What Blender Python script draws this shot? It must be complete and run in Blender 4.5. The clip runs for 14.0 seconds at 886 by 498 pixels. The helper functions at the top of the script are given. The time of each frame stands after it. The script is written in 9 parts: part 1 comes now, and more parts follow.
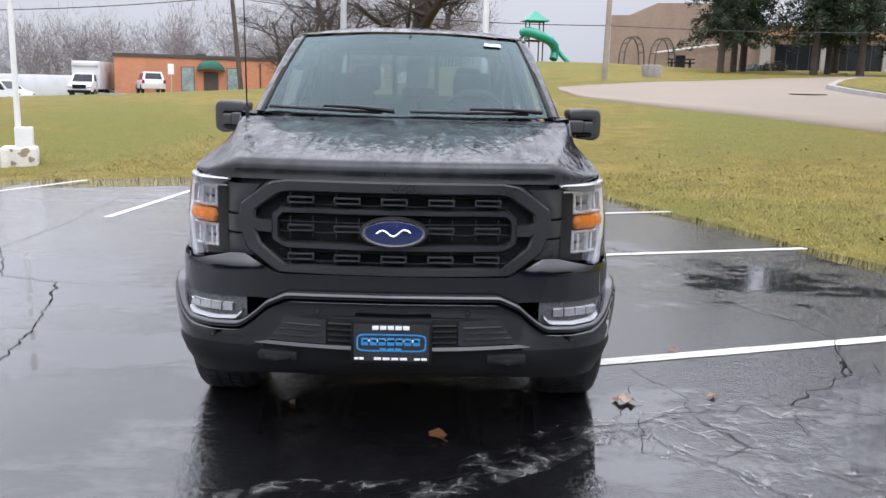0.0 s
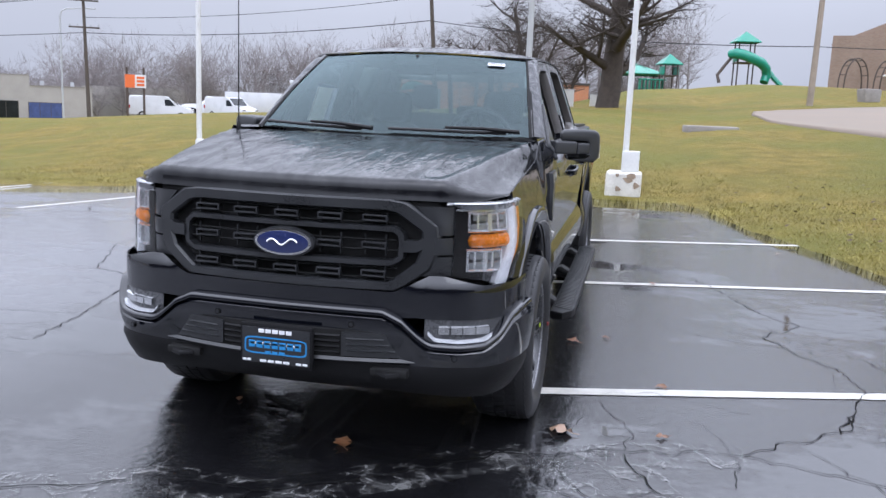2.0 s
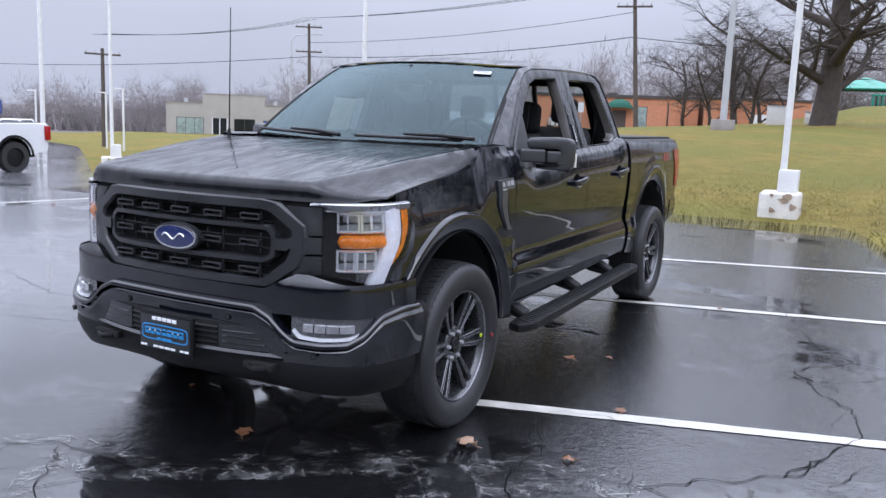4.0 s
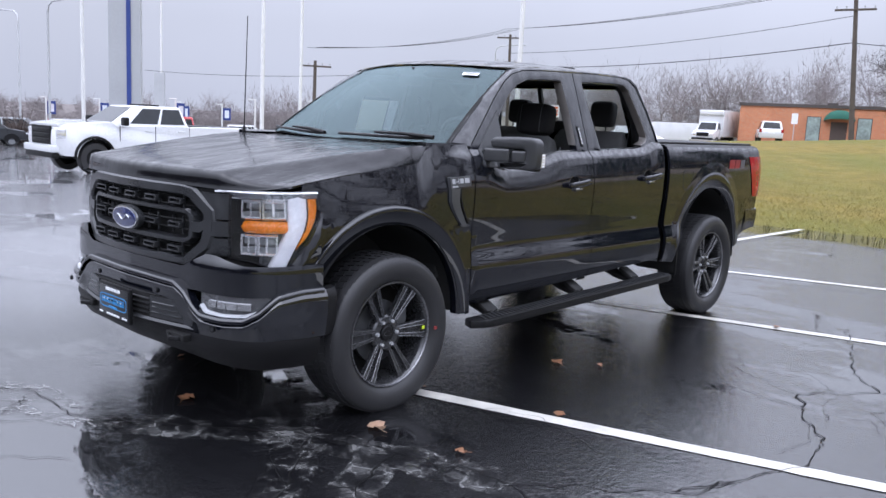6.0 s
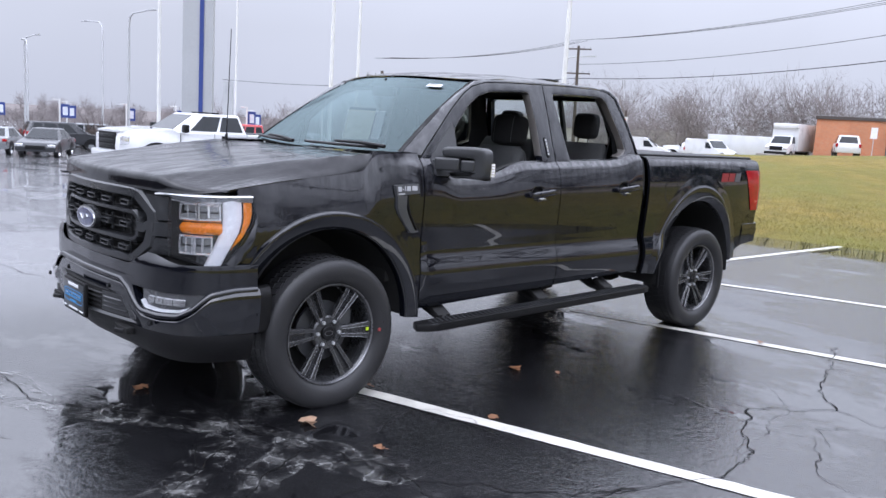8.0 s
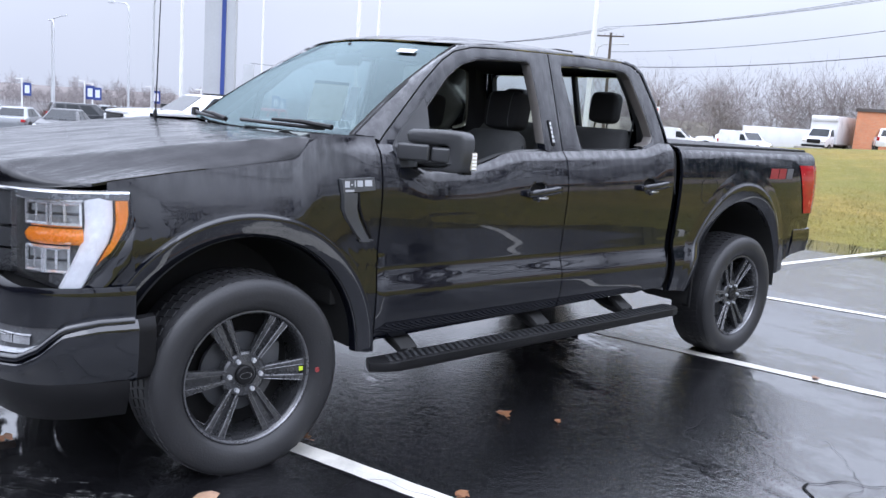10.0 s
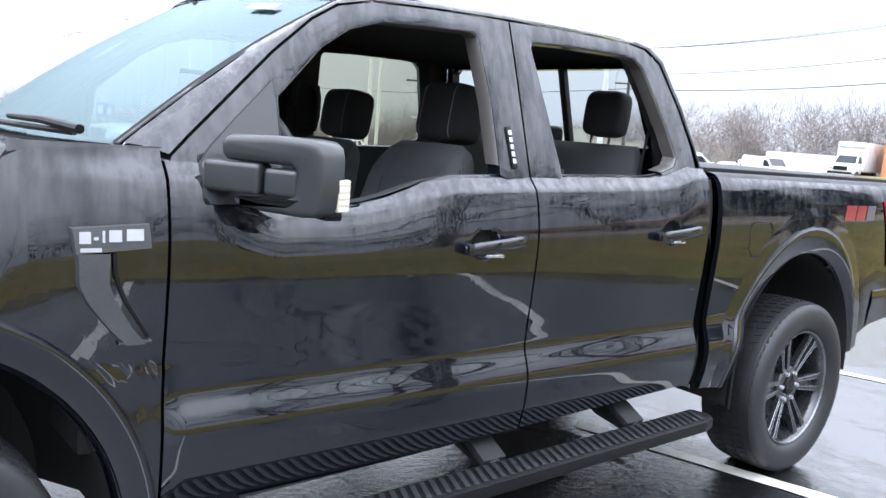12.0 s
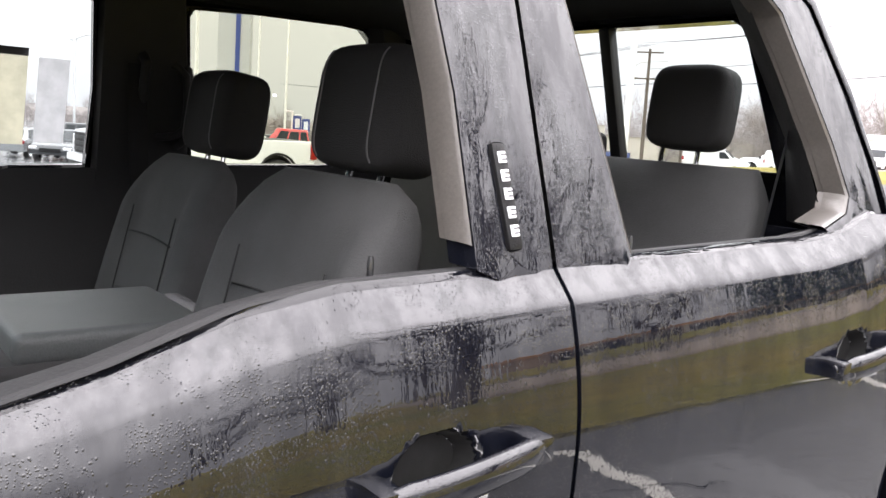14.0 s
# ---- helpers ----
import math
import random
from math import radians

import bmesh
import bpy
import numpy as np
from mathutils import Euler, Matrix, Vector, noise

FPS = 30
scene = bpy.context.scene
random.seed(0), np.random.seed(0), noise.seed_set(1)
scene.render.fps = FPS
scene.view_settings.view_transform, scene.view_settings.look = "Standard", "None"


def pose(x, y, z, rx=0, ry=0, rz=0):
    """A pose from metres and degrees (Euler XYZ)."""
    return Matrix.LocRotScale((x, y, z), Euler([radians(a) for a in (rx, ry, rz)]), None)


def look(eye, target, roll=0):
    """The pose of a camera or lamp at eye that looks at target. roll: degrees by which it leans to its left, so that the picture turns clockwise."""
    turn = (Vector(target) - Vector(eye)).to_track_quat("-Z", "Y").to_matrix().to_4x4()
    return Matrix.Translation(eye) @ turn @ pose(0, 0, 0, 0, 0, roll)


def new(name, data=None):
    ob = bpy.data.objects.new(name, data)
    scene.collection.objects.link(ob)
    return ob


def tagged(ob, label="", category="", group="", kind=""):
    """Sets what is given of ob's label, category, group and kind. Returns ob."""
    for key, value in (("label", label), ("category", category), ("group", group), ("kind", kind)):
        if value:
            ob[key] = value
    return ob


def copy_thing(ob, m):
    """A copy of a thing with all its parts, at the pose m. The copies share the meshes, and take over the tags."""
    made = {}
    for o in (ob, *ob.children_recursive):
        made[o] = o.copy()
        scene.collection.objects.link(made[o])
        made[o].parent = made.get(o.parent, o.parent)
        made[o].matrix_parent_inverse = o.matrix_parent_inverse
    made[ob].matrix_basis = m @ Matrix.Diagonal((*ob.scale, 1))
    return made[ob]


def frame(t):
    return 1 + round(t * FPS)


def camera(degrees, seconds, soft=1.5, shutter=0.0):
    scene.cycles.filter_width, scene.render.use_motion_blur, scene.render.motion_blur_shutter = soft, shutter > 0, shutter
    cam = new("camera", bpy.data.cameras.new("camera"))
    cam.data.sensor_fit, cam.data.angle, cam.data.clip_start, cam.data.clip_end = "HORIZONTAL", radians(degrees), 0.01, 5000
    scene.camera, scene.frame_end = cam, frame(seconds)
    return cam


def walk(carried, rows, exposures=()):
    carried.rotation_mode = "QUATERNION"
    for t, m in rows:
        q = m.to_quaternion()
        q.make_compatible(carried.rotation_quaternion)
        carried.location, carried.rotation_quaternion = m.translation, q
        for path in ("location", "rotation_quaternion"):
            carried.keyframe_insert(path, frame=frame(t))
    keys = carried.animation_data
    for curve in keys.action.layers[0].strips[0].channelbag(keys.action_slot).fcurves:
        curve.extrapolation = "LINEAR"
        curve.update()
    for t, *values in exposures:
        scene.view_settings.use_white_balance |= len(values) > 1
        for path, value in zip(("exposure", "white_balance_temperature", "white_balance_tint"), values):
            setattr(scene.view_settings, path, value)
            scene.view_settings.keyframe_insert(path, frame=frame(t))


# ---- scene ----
cam = camera(56.1, 14.0)
PATH = [
    (0, (0.142, -4.151, 1.482), (0.174, -2.186, 1.115), 1.4),
    (0.5, (0.447, -4.163, 1.496), (0.376, -2.198, 1.126), 1.7),
    (1, (0.785, -4.188, 1.509), (0.604, -2.23, 1.144), 2.6),
    (1.5, (1.091, -4.139, 1.501), (0.784, -2.195, 1.143), 3.1),
    (2, (1.394, -4.056, 1.503), (0.947, -2.136, 1.17), 2.3),
    (2.5, (1.748, -4.005, 1.5), (1.197, -2.109, 1.179), 2.0),
    (3, (2.068, -3.897, 1.487), (1.392, -2.042, 1.171), 2.1),
    (3.2, (2.199, -3.823, 1.498), (1.469, -1.989, 1.18), 2.0),
    (5.3, (3.545, -3.168, 1.485), (2.339, -1.599, 1.191), 2.8),
    (5.5, (3.67, -3.087, 1.505), (2.423, -1.552, 1.208), 2.6),
    (6, (3.911, -2.904, 1.491), (2.582, -1.441, 1.184), 2.8),
    (6.5, (4.109, -2.72, 1.506), (2.729, -1.307, 1.193), 3.2),
    (7, (4.291, -2.614, 1.513), (2.874, -1.238, 1.197), 3.6),
    (7.5, (4.455, -2.56, 1.524), (3.017, -1.205, 1.216), 4.0),
    (8, (4.506, -2.524, 1.526), (3.054, -1.18, 1.234), 3.4),
    (8.2, (4.511, -2.499, 1.525), (3.05, -1.164, 1.233), 3.1),
    (10.3, (3.719, -1.306, 1.475), (2.223, -0.018, 1.151), 4.4),
    (10.5, (3.652, -1.159, 1.454), (2.141, 0.115, 1.145), 4.1),
    (11, (3.391, -0.818, 1.451), (1.872, 0.447, 1.148), 4.2),
    (11.5, (3.11, -0.44, 1.461), (1.588, 0.822, 1.16), 4.8),
    (12, (2.802, -0.111, 1.456), (1.274, 1.149, 1.179), 4.9),
    (12.5, (2.511, 0.188, 1.461), (0.977, 1.443, 1.196), 5.2),
    (13, (2.207, 0.499, 1.485), (0.669, 1.747, 1.209), 5.2),
    (13.5, (1.896, 0.772, 1.5), (0.357, 2.016, 1.211), 4.4),
    (14, (1.618, 1.045, 1.502), (0.065, 2.272, 1.219), 4.1),
]
# exposure and light levels
EXPOSURES = [(0, 0.02, 6000, 14), (1.5, -0.06, 5750, 15), (3, -0.16, 5550, 17), (5.5, -0.04, 5620, 17), (8, 0.05, 5700, 16), (10.5, 0.40, 5560, 14), (12, 0.86, 5720, 12), (13, 1.29, 6350, 13), (14, 1.38, 6600, 16)]
SKY, SUN = 1.2, 0.6
walk(cam, [(t, look(eye, target, roll)) for t, eye, target, roll in PATH], EXPOSURES)

# ---------------------------------------------------------------- light
world = bpy.data.worlds.new("overcast")
scene.world = world
world.use_nodes = True
wn, wl = world.node_tree.nodes, world.node_tree.links
wn.clear()
w_out = wn.new("ShaderNodeOutputWorld")
w_bg = wn.new("ShaderNodeBackground")
w_sky = wn.new("ShaderNodeTexSky")
w_sky.sky_type = "NISHITA"
w_sky.sun_disc = False
w_sky.sun_elevation = radians(40)
w_sky.sun_rotation = radians(200)
w_sky.air_density, w_sky.dust_density = 1.0, 4.0
w_hsv = wn.new("ShaderNodeHueSaturation")
w_hsv.inputs["Saturation"].default_value = 0.12
w_hsv.inputs["Value"].default_value = 0.10
w_tc = wn.new("ShaderNodeTexCoord")
w_sep = wn.new("ShaderNodeSeparateXYZ")
w_ramp = wn.new("ShaderNodeValToRGB")
w_ramp.color_ramp.elements[0].position = 0.0
w_ramp.color_ramp.elements[0].color = (0.57, 0.575, 0.60, 1)
w_ramp.color_ramp.elements[1].position = 0.80
w_ramp.color_ramp.elements[1].color = (1.0, 1.0, 1.02, 1)
for at, v in ((0.10, 0.62), (0.20, 0.76), (0.40, 0.94)):
    w_el = w_ramp.color_ramp.elements.new(at)
    w_el.color = (v * 0.99, v * 0.993, v * 1.012, 1)
w_gain = wn.new("ShaderNodeMapRange")
w_gain.inputs["From Min"].default_value, w_gain.inputs["From Max"].default_value = 0.16, 0.65
w_gain.inputs["To Min"].default_value, w_gain.inputs["To Max"].default_value = 1.0, 2.8
w_up = wn.new("ShaderNodeMix")
w_up.data_type, w_up.blend_type = "RGBA", "MULTIPLY"
w_up.inputs["Factor"].default_value = 1.0
w_cloud = wn.new("ShaderNodeTexNoise")
w_cloud.inputs["Scale"].default_value = 2.6
w_cloud.inputs["Detail"].default_value = 4
w_cmap = wn.new("ShaderNodeMapRange")
w_cmap.inputs["To Min"].default_value = 0.86
w_cmap.inputs["To Max"].default_value = 1.12
w_mul = wn.new("ShaderNodeMix")
w_mul.data_type, w_mul.blend_type = "RGBA", "MULTIPLY"
w_mul.inputs["Factor"].default_value = 1.0
w_mix = wn.new("ShaderNodeMix")
w_mix.data_type = "RGBA"
w_mix.inputs["Factor"].default_value = 0.88
wl.new(w_tc.outputs["Generated"], w_sep.inputs[0])
wl.new(w_tc.outputs["Generated"], w_cloud.inputs["Vector"])
wl.new(w_sep.outputs["Z"], w_ramp.inputs["Fac"])
wl.new(w_cloud.outputs["Fac"], w_cmap.inputs["Value"])
wl.new(w_sep.outputs["Z"], w_gain.inputs["Value"])
wl.new(w_ramp.outputs["Color"], w_up.inputs["A"])
wl.new(w_gain.outputs["Result"], w_up.inputs["B"])
wl.new(w_up.outputs["Result"], w_mul.inputs["A"])
wl.new(w_cmap.outputs["Result"], w_mul.inputs["B"])
wl.new(w_sky.outputs["Color"], w_hsv.inputs["Color"])
wl.new(w_hsv.outputs["Color"], w_mix.inputs["A"])
wl.new(w_mul.outputs["Result"], w_mix.inputs["B"])
wl.new(w_mix.outputs["Result"], w_bg.inputs["Color"])
wl.new(w_bg.outputs[0], w_out.inputs["Surface"])
w_bg.inputs["Strength"].default_value = SKY

sun_data = bpy.data.lights.new("sun", "SUN")
sun_data.energy, sun_data.angle, sun_data.color = SUN, radians(40), (1.0, 0.97, 0.92)
sun = new("sun", sun_data)
sun.matrix_world = look((20, -40, 60), (0, 0, 0))

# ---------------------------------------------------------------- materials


def material(name):
    m = bpy.data.materials.new(name)
    m.use_nodes = True
    n = m.node_tree.nodes
    return m, n, m.node_tree.links, n["Principled BSDF"]


def noise_of(n, l, vec, scale, detail=3.0, rough=0.55):
    t = n.new("ShaderNodeTexNoise")
    t.inputs["Scale"].default_value, t.inputs["Detail"].default_value = scale, detail
    t.inputs["Roughness"].default_value = rough
    l.new(vec, t.inputs["Vector"])
    return t.outputs["Fac"]


def remap(n, l, value, a, b, c, d):
    r = n.new("ShaderNodeMapRange")
    for key, v in (("From Min", a), ("From Max", b), ("To Min", c), ("To Max", d)):
        r.inputs[key].default_value = v
    l.new(value, r.inputs["Value"])
    return r.outputs["Result"]


def blend(n, l, fac, a, b, kind="MIX"):
    x = n.new("ShaderNodeMix")
    x.data_type, x.blend_type = "RGBA", kind
    for key, v in (("Factor", fac), ("A", a), ("B", b)):
        if hasattr(v, "is_output"):
            l.new(v, x.inputs[key])
        elif key == "Factor":
            x.inputs[key].default_value = v
        else:
            x.inputs[key].default_value = (*v, 1)
    return x.outputs["Result"]


def maths(n, l, op, a, b=0.0):
    x = n.new("ShaderNodeMath")
    x.operation = op
    for i, v in enumerate((a, b)):
        if hasattr(v, "is_output"):
            l.new(v, x.inputs[i])
        else:
            x.inputs[i].default_value = v
    return x.outputs[0]


def bump_of(n, l, height, strength, distance=0.01):
    b = n.new("ShaderNodeBump")
    b.inputs["Strength"].default_value, b.inputs["Distance"].default_value = strength, distance
    l.new(height, b.inputs["Height"])
    return b.outputs["Normal"]


def stretched(n, l, scale):
    tc = n.new("ShaderNodeTexCoord")
    mp = n.new("ShaderNodeMapping")
    mp.inputs["Scale"].default_value = scale
    l.new(tc.outputs["Object"], mp.inputs["Vector"])
    return mp.outputs["Vector"]


def plain(name, c, rough=0.5, metal=0.0, var=0.25, s1=3.0, s2=60.0, bump=0.1, coat=0.0, rvar=0.1, spec=0.5):
    """A surface with variation at two scales, in colour, gloss and relief."""
    m, n, l, b = material(name)
    v = stretched(n, l, (1, 1, 1))
    big, fine = noise_of(n, l, v, s1), noise_of(n, l, v, s2, 2)
    k = maths(n, l, "ADD", maths(n, l, "MULTIPLY", big, 0.6), maths(n, l, "MULTIPLY", fine, 0.4))
    lo, hi = [x * (1 - var) for x in c], [min(1, x * (1 + var)) for x in c]
    l.new(blend(n, l, remap(n, l, k, 0.3, 0.7, 0, 1), lo, hi), b.inputs["Base Color"])
    l.new(remap(n, l, k, 0.3, 0.7, max(0.02, rough - rvar), min(1, rough + rvar)), b.inputs["Roughness"])
    b.inputs["Metallic"].default_value = metal
    b.inputs["Specular IOR Level"].default_value = spec
    b.inputs["Coat Weight"].default_value = coat
    b.inputs["Coat Roughness"].default_value = 0.05
    if bump:
        l.new(bump_of(n, l, fine, bump, 0.004), b.inputs["Normal"])
    return m


def wet_paint(name, c, beads=0.45, rough=0.3, wave=0.014, flow=(30, 30, 3.0), sheet_rough=0.02, dull=0.0, flat=(0.02, 0.45, 0.30), ior=1.76):
    """Car paint under rain: round beads, runs of water and patches where it sheets."""
    m, n, l, b = material(name)
    v = stretched(n, l, (1, 1, 1))
    geo = n.new("ShaderNodeNewGeometry")
    sep = n.new("ShaderNodeSeparateXYZ")
    l.new(geo.outputs["Normal"], sep.inputs[0])
    sepo = n.new("ShaderNodeSeparateXYZ")
    l.new(v, sepo.inputs[0])
    tall = remap(n, l, sepo.outputs["Z"], 0.90, 1.12, 0.12, 1.0)
    lying = remap(n, l, sep.outputs["Z"], flat[0], flat[1], flat[2], 1.0)

    def bead_field(scale, r0, r1, seed):
        vor = n.new("ShaderNodeTexVoronoi")
        vor.inputs["Scale"].default_value = scale
        l.new(stretched(n, l, (1, 1, 0.8)), vor.inputs["Vector"])
        keep = remap(n, l, noise_of(n, l, v, seed, 3, 0.6), 0.46, 0.54, 0, 1)
        return maths(n, l, "MULTIPLY", remap(n, l, vor.outputs["Distance"], r0, r1, 1, 0), keep)

    drops_h = maths(n, l, "ADD", bead_field(330, 0.10, 0.36, 22.0), maths(n, l, "MULTIPLY", bead_field(150, 0.08, 0.22, 13.0), 1.6))
    drops = n.new("ShaderNodeBump")
    drops.inputs["Strength"].default_value, drops.inputs["Distance"].default_value = beads, 0.0010
    l.new(maths(n, l, "MULTIPLY", drops_h, maths(n, l, "MULTIPLY", lying, tall)), drops.inputs["Height"])
    # runs of water along the fall of the panel
    runs = noise_of(n, l, stretched(n, l, flow), 1.0, 4, 0.6)
    edge = remap(n, l, runs, 0.44, 0.58, 0, 1)
    l.new(bump_of(n, l, maths(n, l, "MULTIPLY", maths(n, l, "ADD", edge, runs), maths(n, l, "MULTIPLY", tall, lying)), wave, 0.008), drops.inputs["Normal"])
    l.new(drops.outputs["Normal"], b.inputs["Coat Normal"])
    patch = noise_of(n, l, stretched(n, l, (flow[0] * 0.22, flow[1] * 0.22, flow[2] * 0.7)), 1.0, 5, 0.62)
    sheet = maths(n, l, "MULTIPLY", remap(n, l, patch, 0.45, 0.55, 0, 1), maths(n, l, "MULTIPLY", tall, lying))
    # haze of lit water beads, put into the base colour as paler runs
    bead_haze = maths(n, l, "MULTIPLY", remap(n, l, runs, 0.40, 0.66, 0, 1), tall)
    l.new(blend(n, l, bead_haze, c, [x * 1.25 + dull for x in c]), b.inputs["Base Color"])
    b.inputs["Roughness"].default_value = rough
    b.inputs["Specular IOR Level"].default_value = 0.0
    thin = maths(n, l, "MULTIPLY", remap(n, l, noise_of(n, l, stretched(n, l, [k * 0.8 for k in flow]), 1.0, 5, 0.65), 0.40, 0.60, 0, 1), remap(n, l, sepo.outputs["Z"], 1.04, 1.24, 0.0, 1.0))
    l.new(remap(n, l, thin, 0, 1, 1.0, 0.70), b.inputs["Coat Weight"])
    l.new(maths(n, l, "ADD", 0.012, maths(n, l, "ADD", maths(n, l, "MULTIPLY", sheet, sheet_rough), maths(n, l, "MULTIPLY", bead_haze, 0.02))), b.inputs["Coat Roughness"])
    b.inputs["Coat IOR"].default_value = ior
    return m


def clear_glass(name, tint, haze=0.0, gloss=0.02, sheen=(1, 1, 1)):
    """A thin pane: see-through, mirroring at the edge-on angle, hazed by drops."""
    m, n, l, b = material(name)
    n.remove(b)
    out = n["Material Output"]
    tr, gl, mx = n.new("ShaderNodeBsdfTransparent"), n.new("ShaderNodeBsdfGlossy"), n.new("ShaderNodeMixShader")
    tr.inputs["Color"].default_value = (*tint, 1)
    v = stretched(n, l, (1, 1, 1))
    vor = n.new("ShaderNodeTexVoronoi")
    vor.inputs["Scale"].default_value = 90
    l.new(v, vor.inputs["Vector"])
    nrm = bump_of(n, l, remap(n, l, vor.outputs["Distance"], 0.1, 0.3, 1, 0), 0.25, 0.001)
    gl.inputs["Roughness"].default_value = gloss
    gl.inputs["Color"].default_value = (*sheen, 1)
    l.new(nrm, gl.inputs["Normal"])
    fr = n.new("ShaderNodeFresnel")
    fr.inputs["IOR"].default_value = 1.5
    l.new(maths(n, l, "ADD", maths(n, l, "MULTIPLY", fr.outputs[0], 1.1), haze), mx.inputs[0])
    l.new(tr.outputs[0], mx.inputs[1])
    l.new(gl.outputs[0], mx.inputs[2])
    l.new(mx.outputs[0], out.inputs["Surface"])
    return m


def thin_paper(name, c):
    """Printed paper that lets daylight through."""
    m, n, l, b = material(name)
    v = stretched(n, l, (1, 1, 1))
    tr, mx = n.new("ShaderNodeBsdfTranslucent"), n.new("ShaderNodeMixShader")
    col = blend(n, l, remap(n, l, noise_of(n, l, v, 24, 4), 0.35, 0.65, 0, 1), [x * 0.82 for x in c], c)
    l.new(col, b.inputs["Base Color"])
    l.new(col, tr.inputs["Color"])
    b.inputs["Roughness"].default_value = 0.8
    mx.inputs[0].default_value = 0.62
    l.new(b.outputs[0], mx.inputs[1])
    l.new(tr.outputs[0], mx.inputs[2])
    l.new(mx.outputs[0], n["Material Output"].inputs["Surface"])
    return m


def asphalt_material():
    m, n, l, b = material("wet sealed asphalt")
    v = stretched(n, l, (1, 1, 1))
    grain, mid, large = noise_of(n, l, v, 190, 3), noise_of(n, l, v, 6, 4), noise_of(n, l, v, 0.30, 5, 0.62)
    chip = noise_of(n, l, v, 62, 3, 0.6)
    patch = noise_of(n, l, stretched(n, l, (0.55, 1.3, 1)), 1.0, 6, 0.62)
    both = maths(n, l, "ADD", maths(n, l, "MULTIPLY", large, 0.5), maths(n, l, "MULTIPLY", patch, 0.5))
    pool = remap(n, l, maths(n, l, "ADD", both, maths(n, l, "MULTIPLY", maths(n, l, "SUBTRACT", noise_of(n, l, v, 9, 5, 0.7), 0.5), 0.16)), 0.505, 0.545, 0, 1)
    tc = n.new("ShaderNodeTexCoord")
    sx = n.new("ShaderNodeSeparateXYZ")
    l.new(tc.outputs["Object"], sx.inputs[0])
    # older asphalt to the west, its colour also raised for the sky's sheen
    west_sheen = remap(n, l, maths(n, l, "ADD", sx.outputs["X"], maths(n, l, "MULTIPLY", patch, 2.4)), -0.3, -2.6, 0, 1)
    c = blend(n, l, remap(n, l, mid, 0.3, 0.7, 0, 1), (0.0028, 0.0028, 0.0034), (0.0062, 0.0062, 0.0072))
    c = blend(n, l, west_sheen, c, (0.135, 0.135, 0.142))
    c = blend(n, l, remap(n, l, grain, 0.45, 0.80, 0, 0.4), c, (0.016, 0.016, 0.018))
    l.new(c, b.inputs["Base Color"])
    b.inputs["Roughness"].default_value = 0.5
    b.inputs["Specular IOR Level"].default_value = 0.05
    l.new(remap(n, l, west_sheen, 0, 1, 1.90, 2.7), b.inputs["Coat IOR"])
    l.new(remap(n, l, pool, 0, 1, 0.88, 1.0), b.inputs["Coat Weight"])
    l.new(remap(n, l, pool, 0, 1, 0.016, 0.004), b.inputs["Coat Roughness"])
    # chippings stand out of the film where it is thin, and drown in the pools
    rough_h = maths(n, l, "ADD", maths(n, l, "MULTIPLY", grain, 0.35), chip)
    hgt = maths(n, l, "MULTIPLY", rough_h, remap(n, l, pool, 0, 1, 1.5, 0.06))
    ragged = remap(n, l, noise_of(n, l, v, 27, 4, 0.65), 0.42, 0.60, 0, 1)
    hgt = maths(n, l, "ADD", hgt, maths(n, l, "MULTIPLY", ragged, remap(n, l, pool, 0, 1, 1.1, 0.05)))
    hgt = maths(n, l, "ADD", hgt, maths(n, l, "MULTIPLY", noise_of(n, l, v, 5, 2), 0.8))
    l.new(bump_of(n, l, hgt, 0.5, 0.0015), b.inputs["Coat Normal"])
    l.new(bump_of(n, l, grain, 0.6, 0.004), b.inputs["Normal"])
    return m


def silt_material():
    """Thin pale silt in a ragged net, bare asphalt between."""
    m, n, l, b = material("pale silt film")
    v = stretched(n, l, (1, 1, 1))
    vor = n.new("ShaderNodeTexVoronoi")
    vor.feature = "DISTANCE_TO_EDGE"
    vor.inputs["Scale"].default_value = 11
    wob = n.new("ShaderNodeVectorMath")
    wob.operation = "ADD"
    nz = n.new("ShaderNodeTexNoise")
    nz.inputs["Scale"].default_value = 9
    sc = n.new("ShaderNodeVectorMath")
    sc.operation = "SCALE"
    sc.inputs["Scale"].default_value = 0.10
    l.new(v, nz.inputs["Vector"])
    l.new(nz.outputs["Color"], sc.inputs[0])
    l.new(v, wob.inputs[0])
    l.new(sc.outputs[0], wob.inputs[1])
    l.new(wob.outputs[0], vor.inputs["Vector"])
    net = remap(n, l, vor.outputs["Distance"], 0.0, 0.10, 1.0, 0.0)
    blot = remap(n, l, noise_of(n, l, v, 6, 6, 0.7), 0.47, 0.62, 0, 1)
    fac = maths(n, l, "MULTIPLY", maths(n, l, "ADD", maths(n, l, "MULTIPLY", net, 0.8), maths(n, l, "MULTIPLY", blot, 0.35)), blot)
    b.inputs["Base Color"].default_value = (0.16, 0.16, 0.155, 1)
    b.inputs["Roughness"].default_value = 0.45
    b.inputs["Coat Weight"].default_value = 0.6
    tr, mx = n.new("ShaderNodeBsdfTransparent"), n.new("ShaderNodeMixShader")
    l.new(maths(n, l, "MINIMUM", fac, 0.75), mx.inputs[0])
    l.new(tr.outputs[0], mx.inputs[1])
    l.new(b.outputs[0], mx.inputs[2])
    l.new(mx.outputs[0], n["Material Output"].inputs["Surface"])
    return m


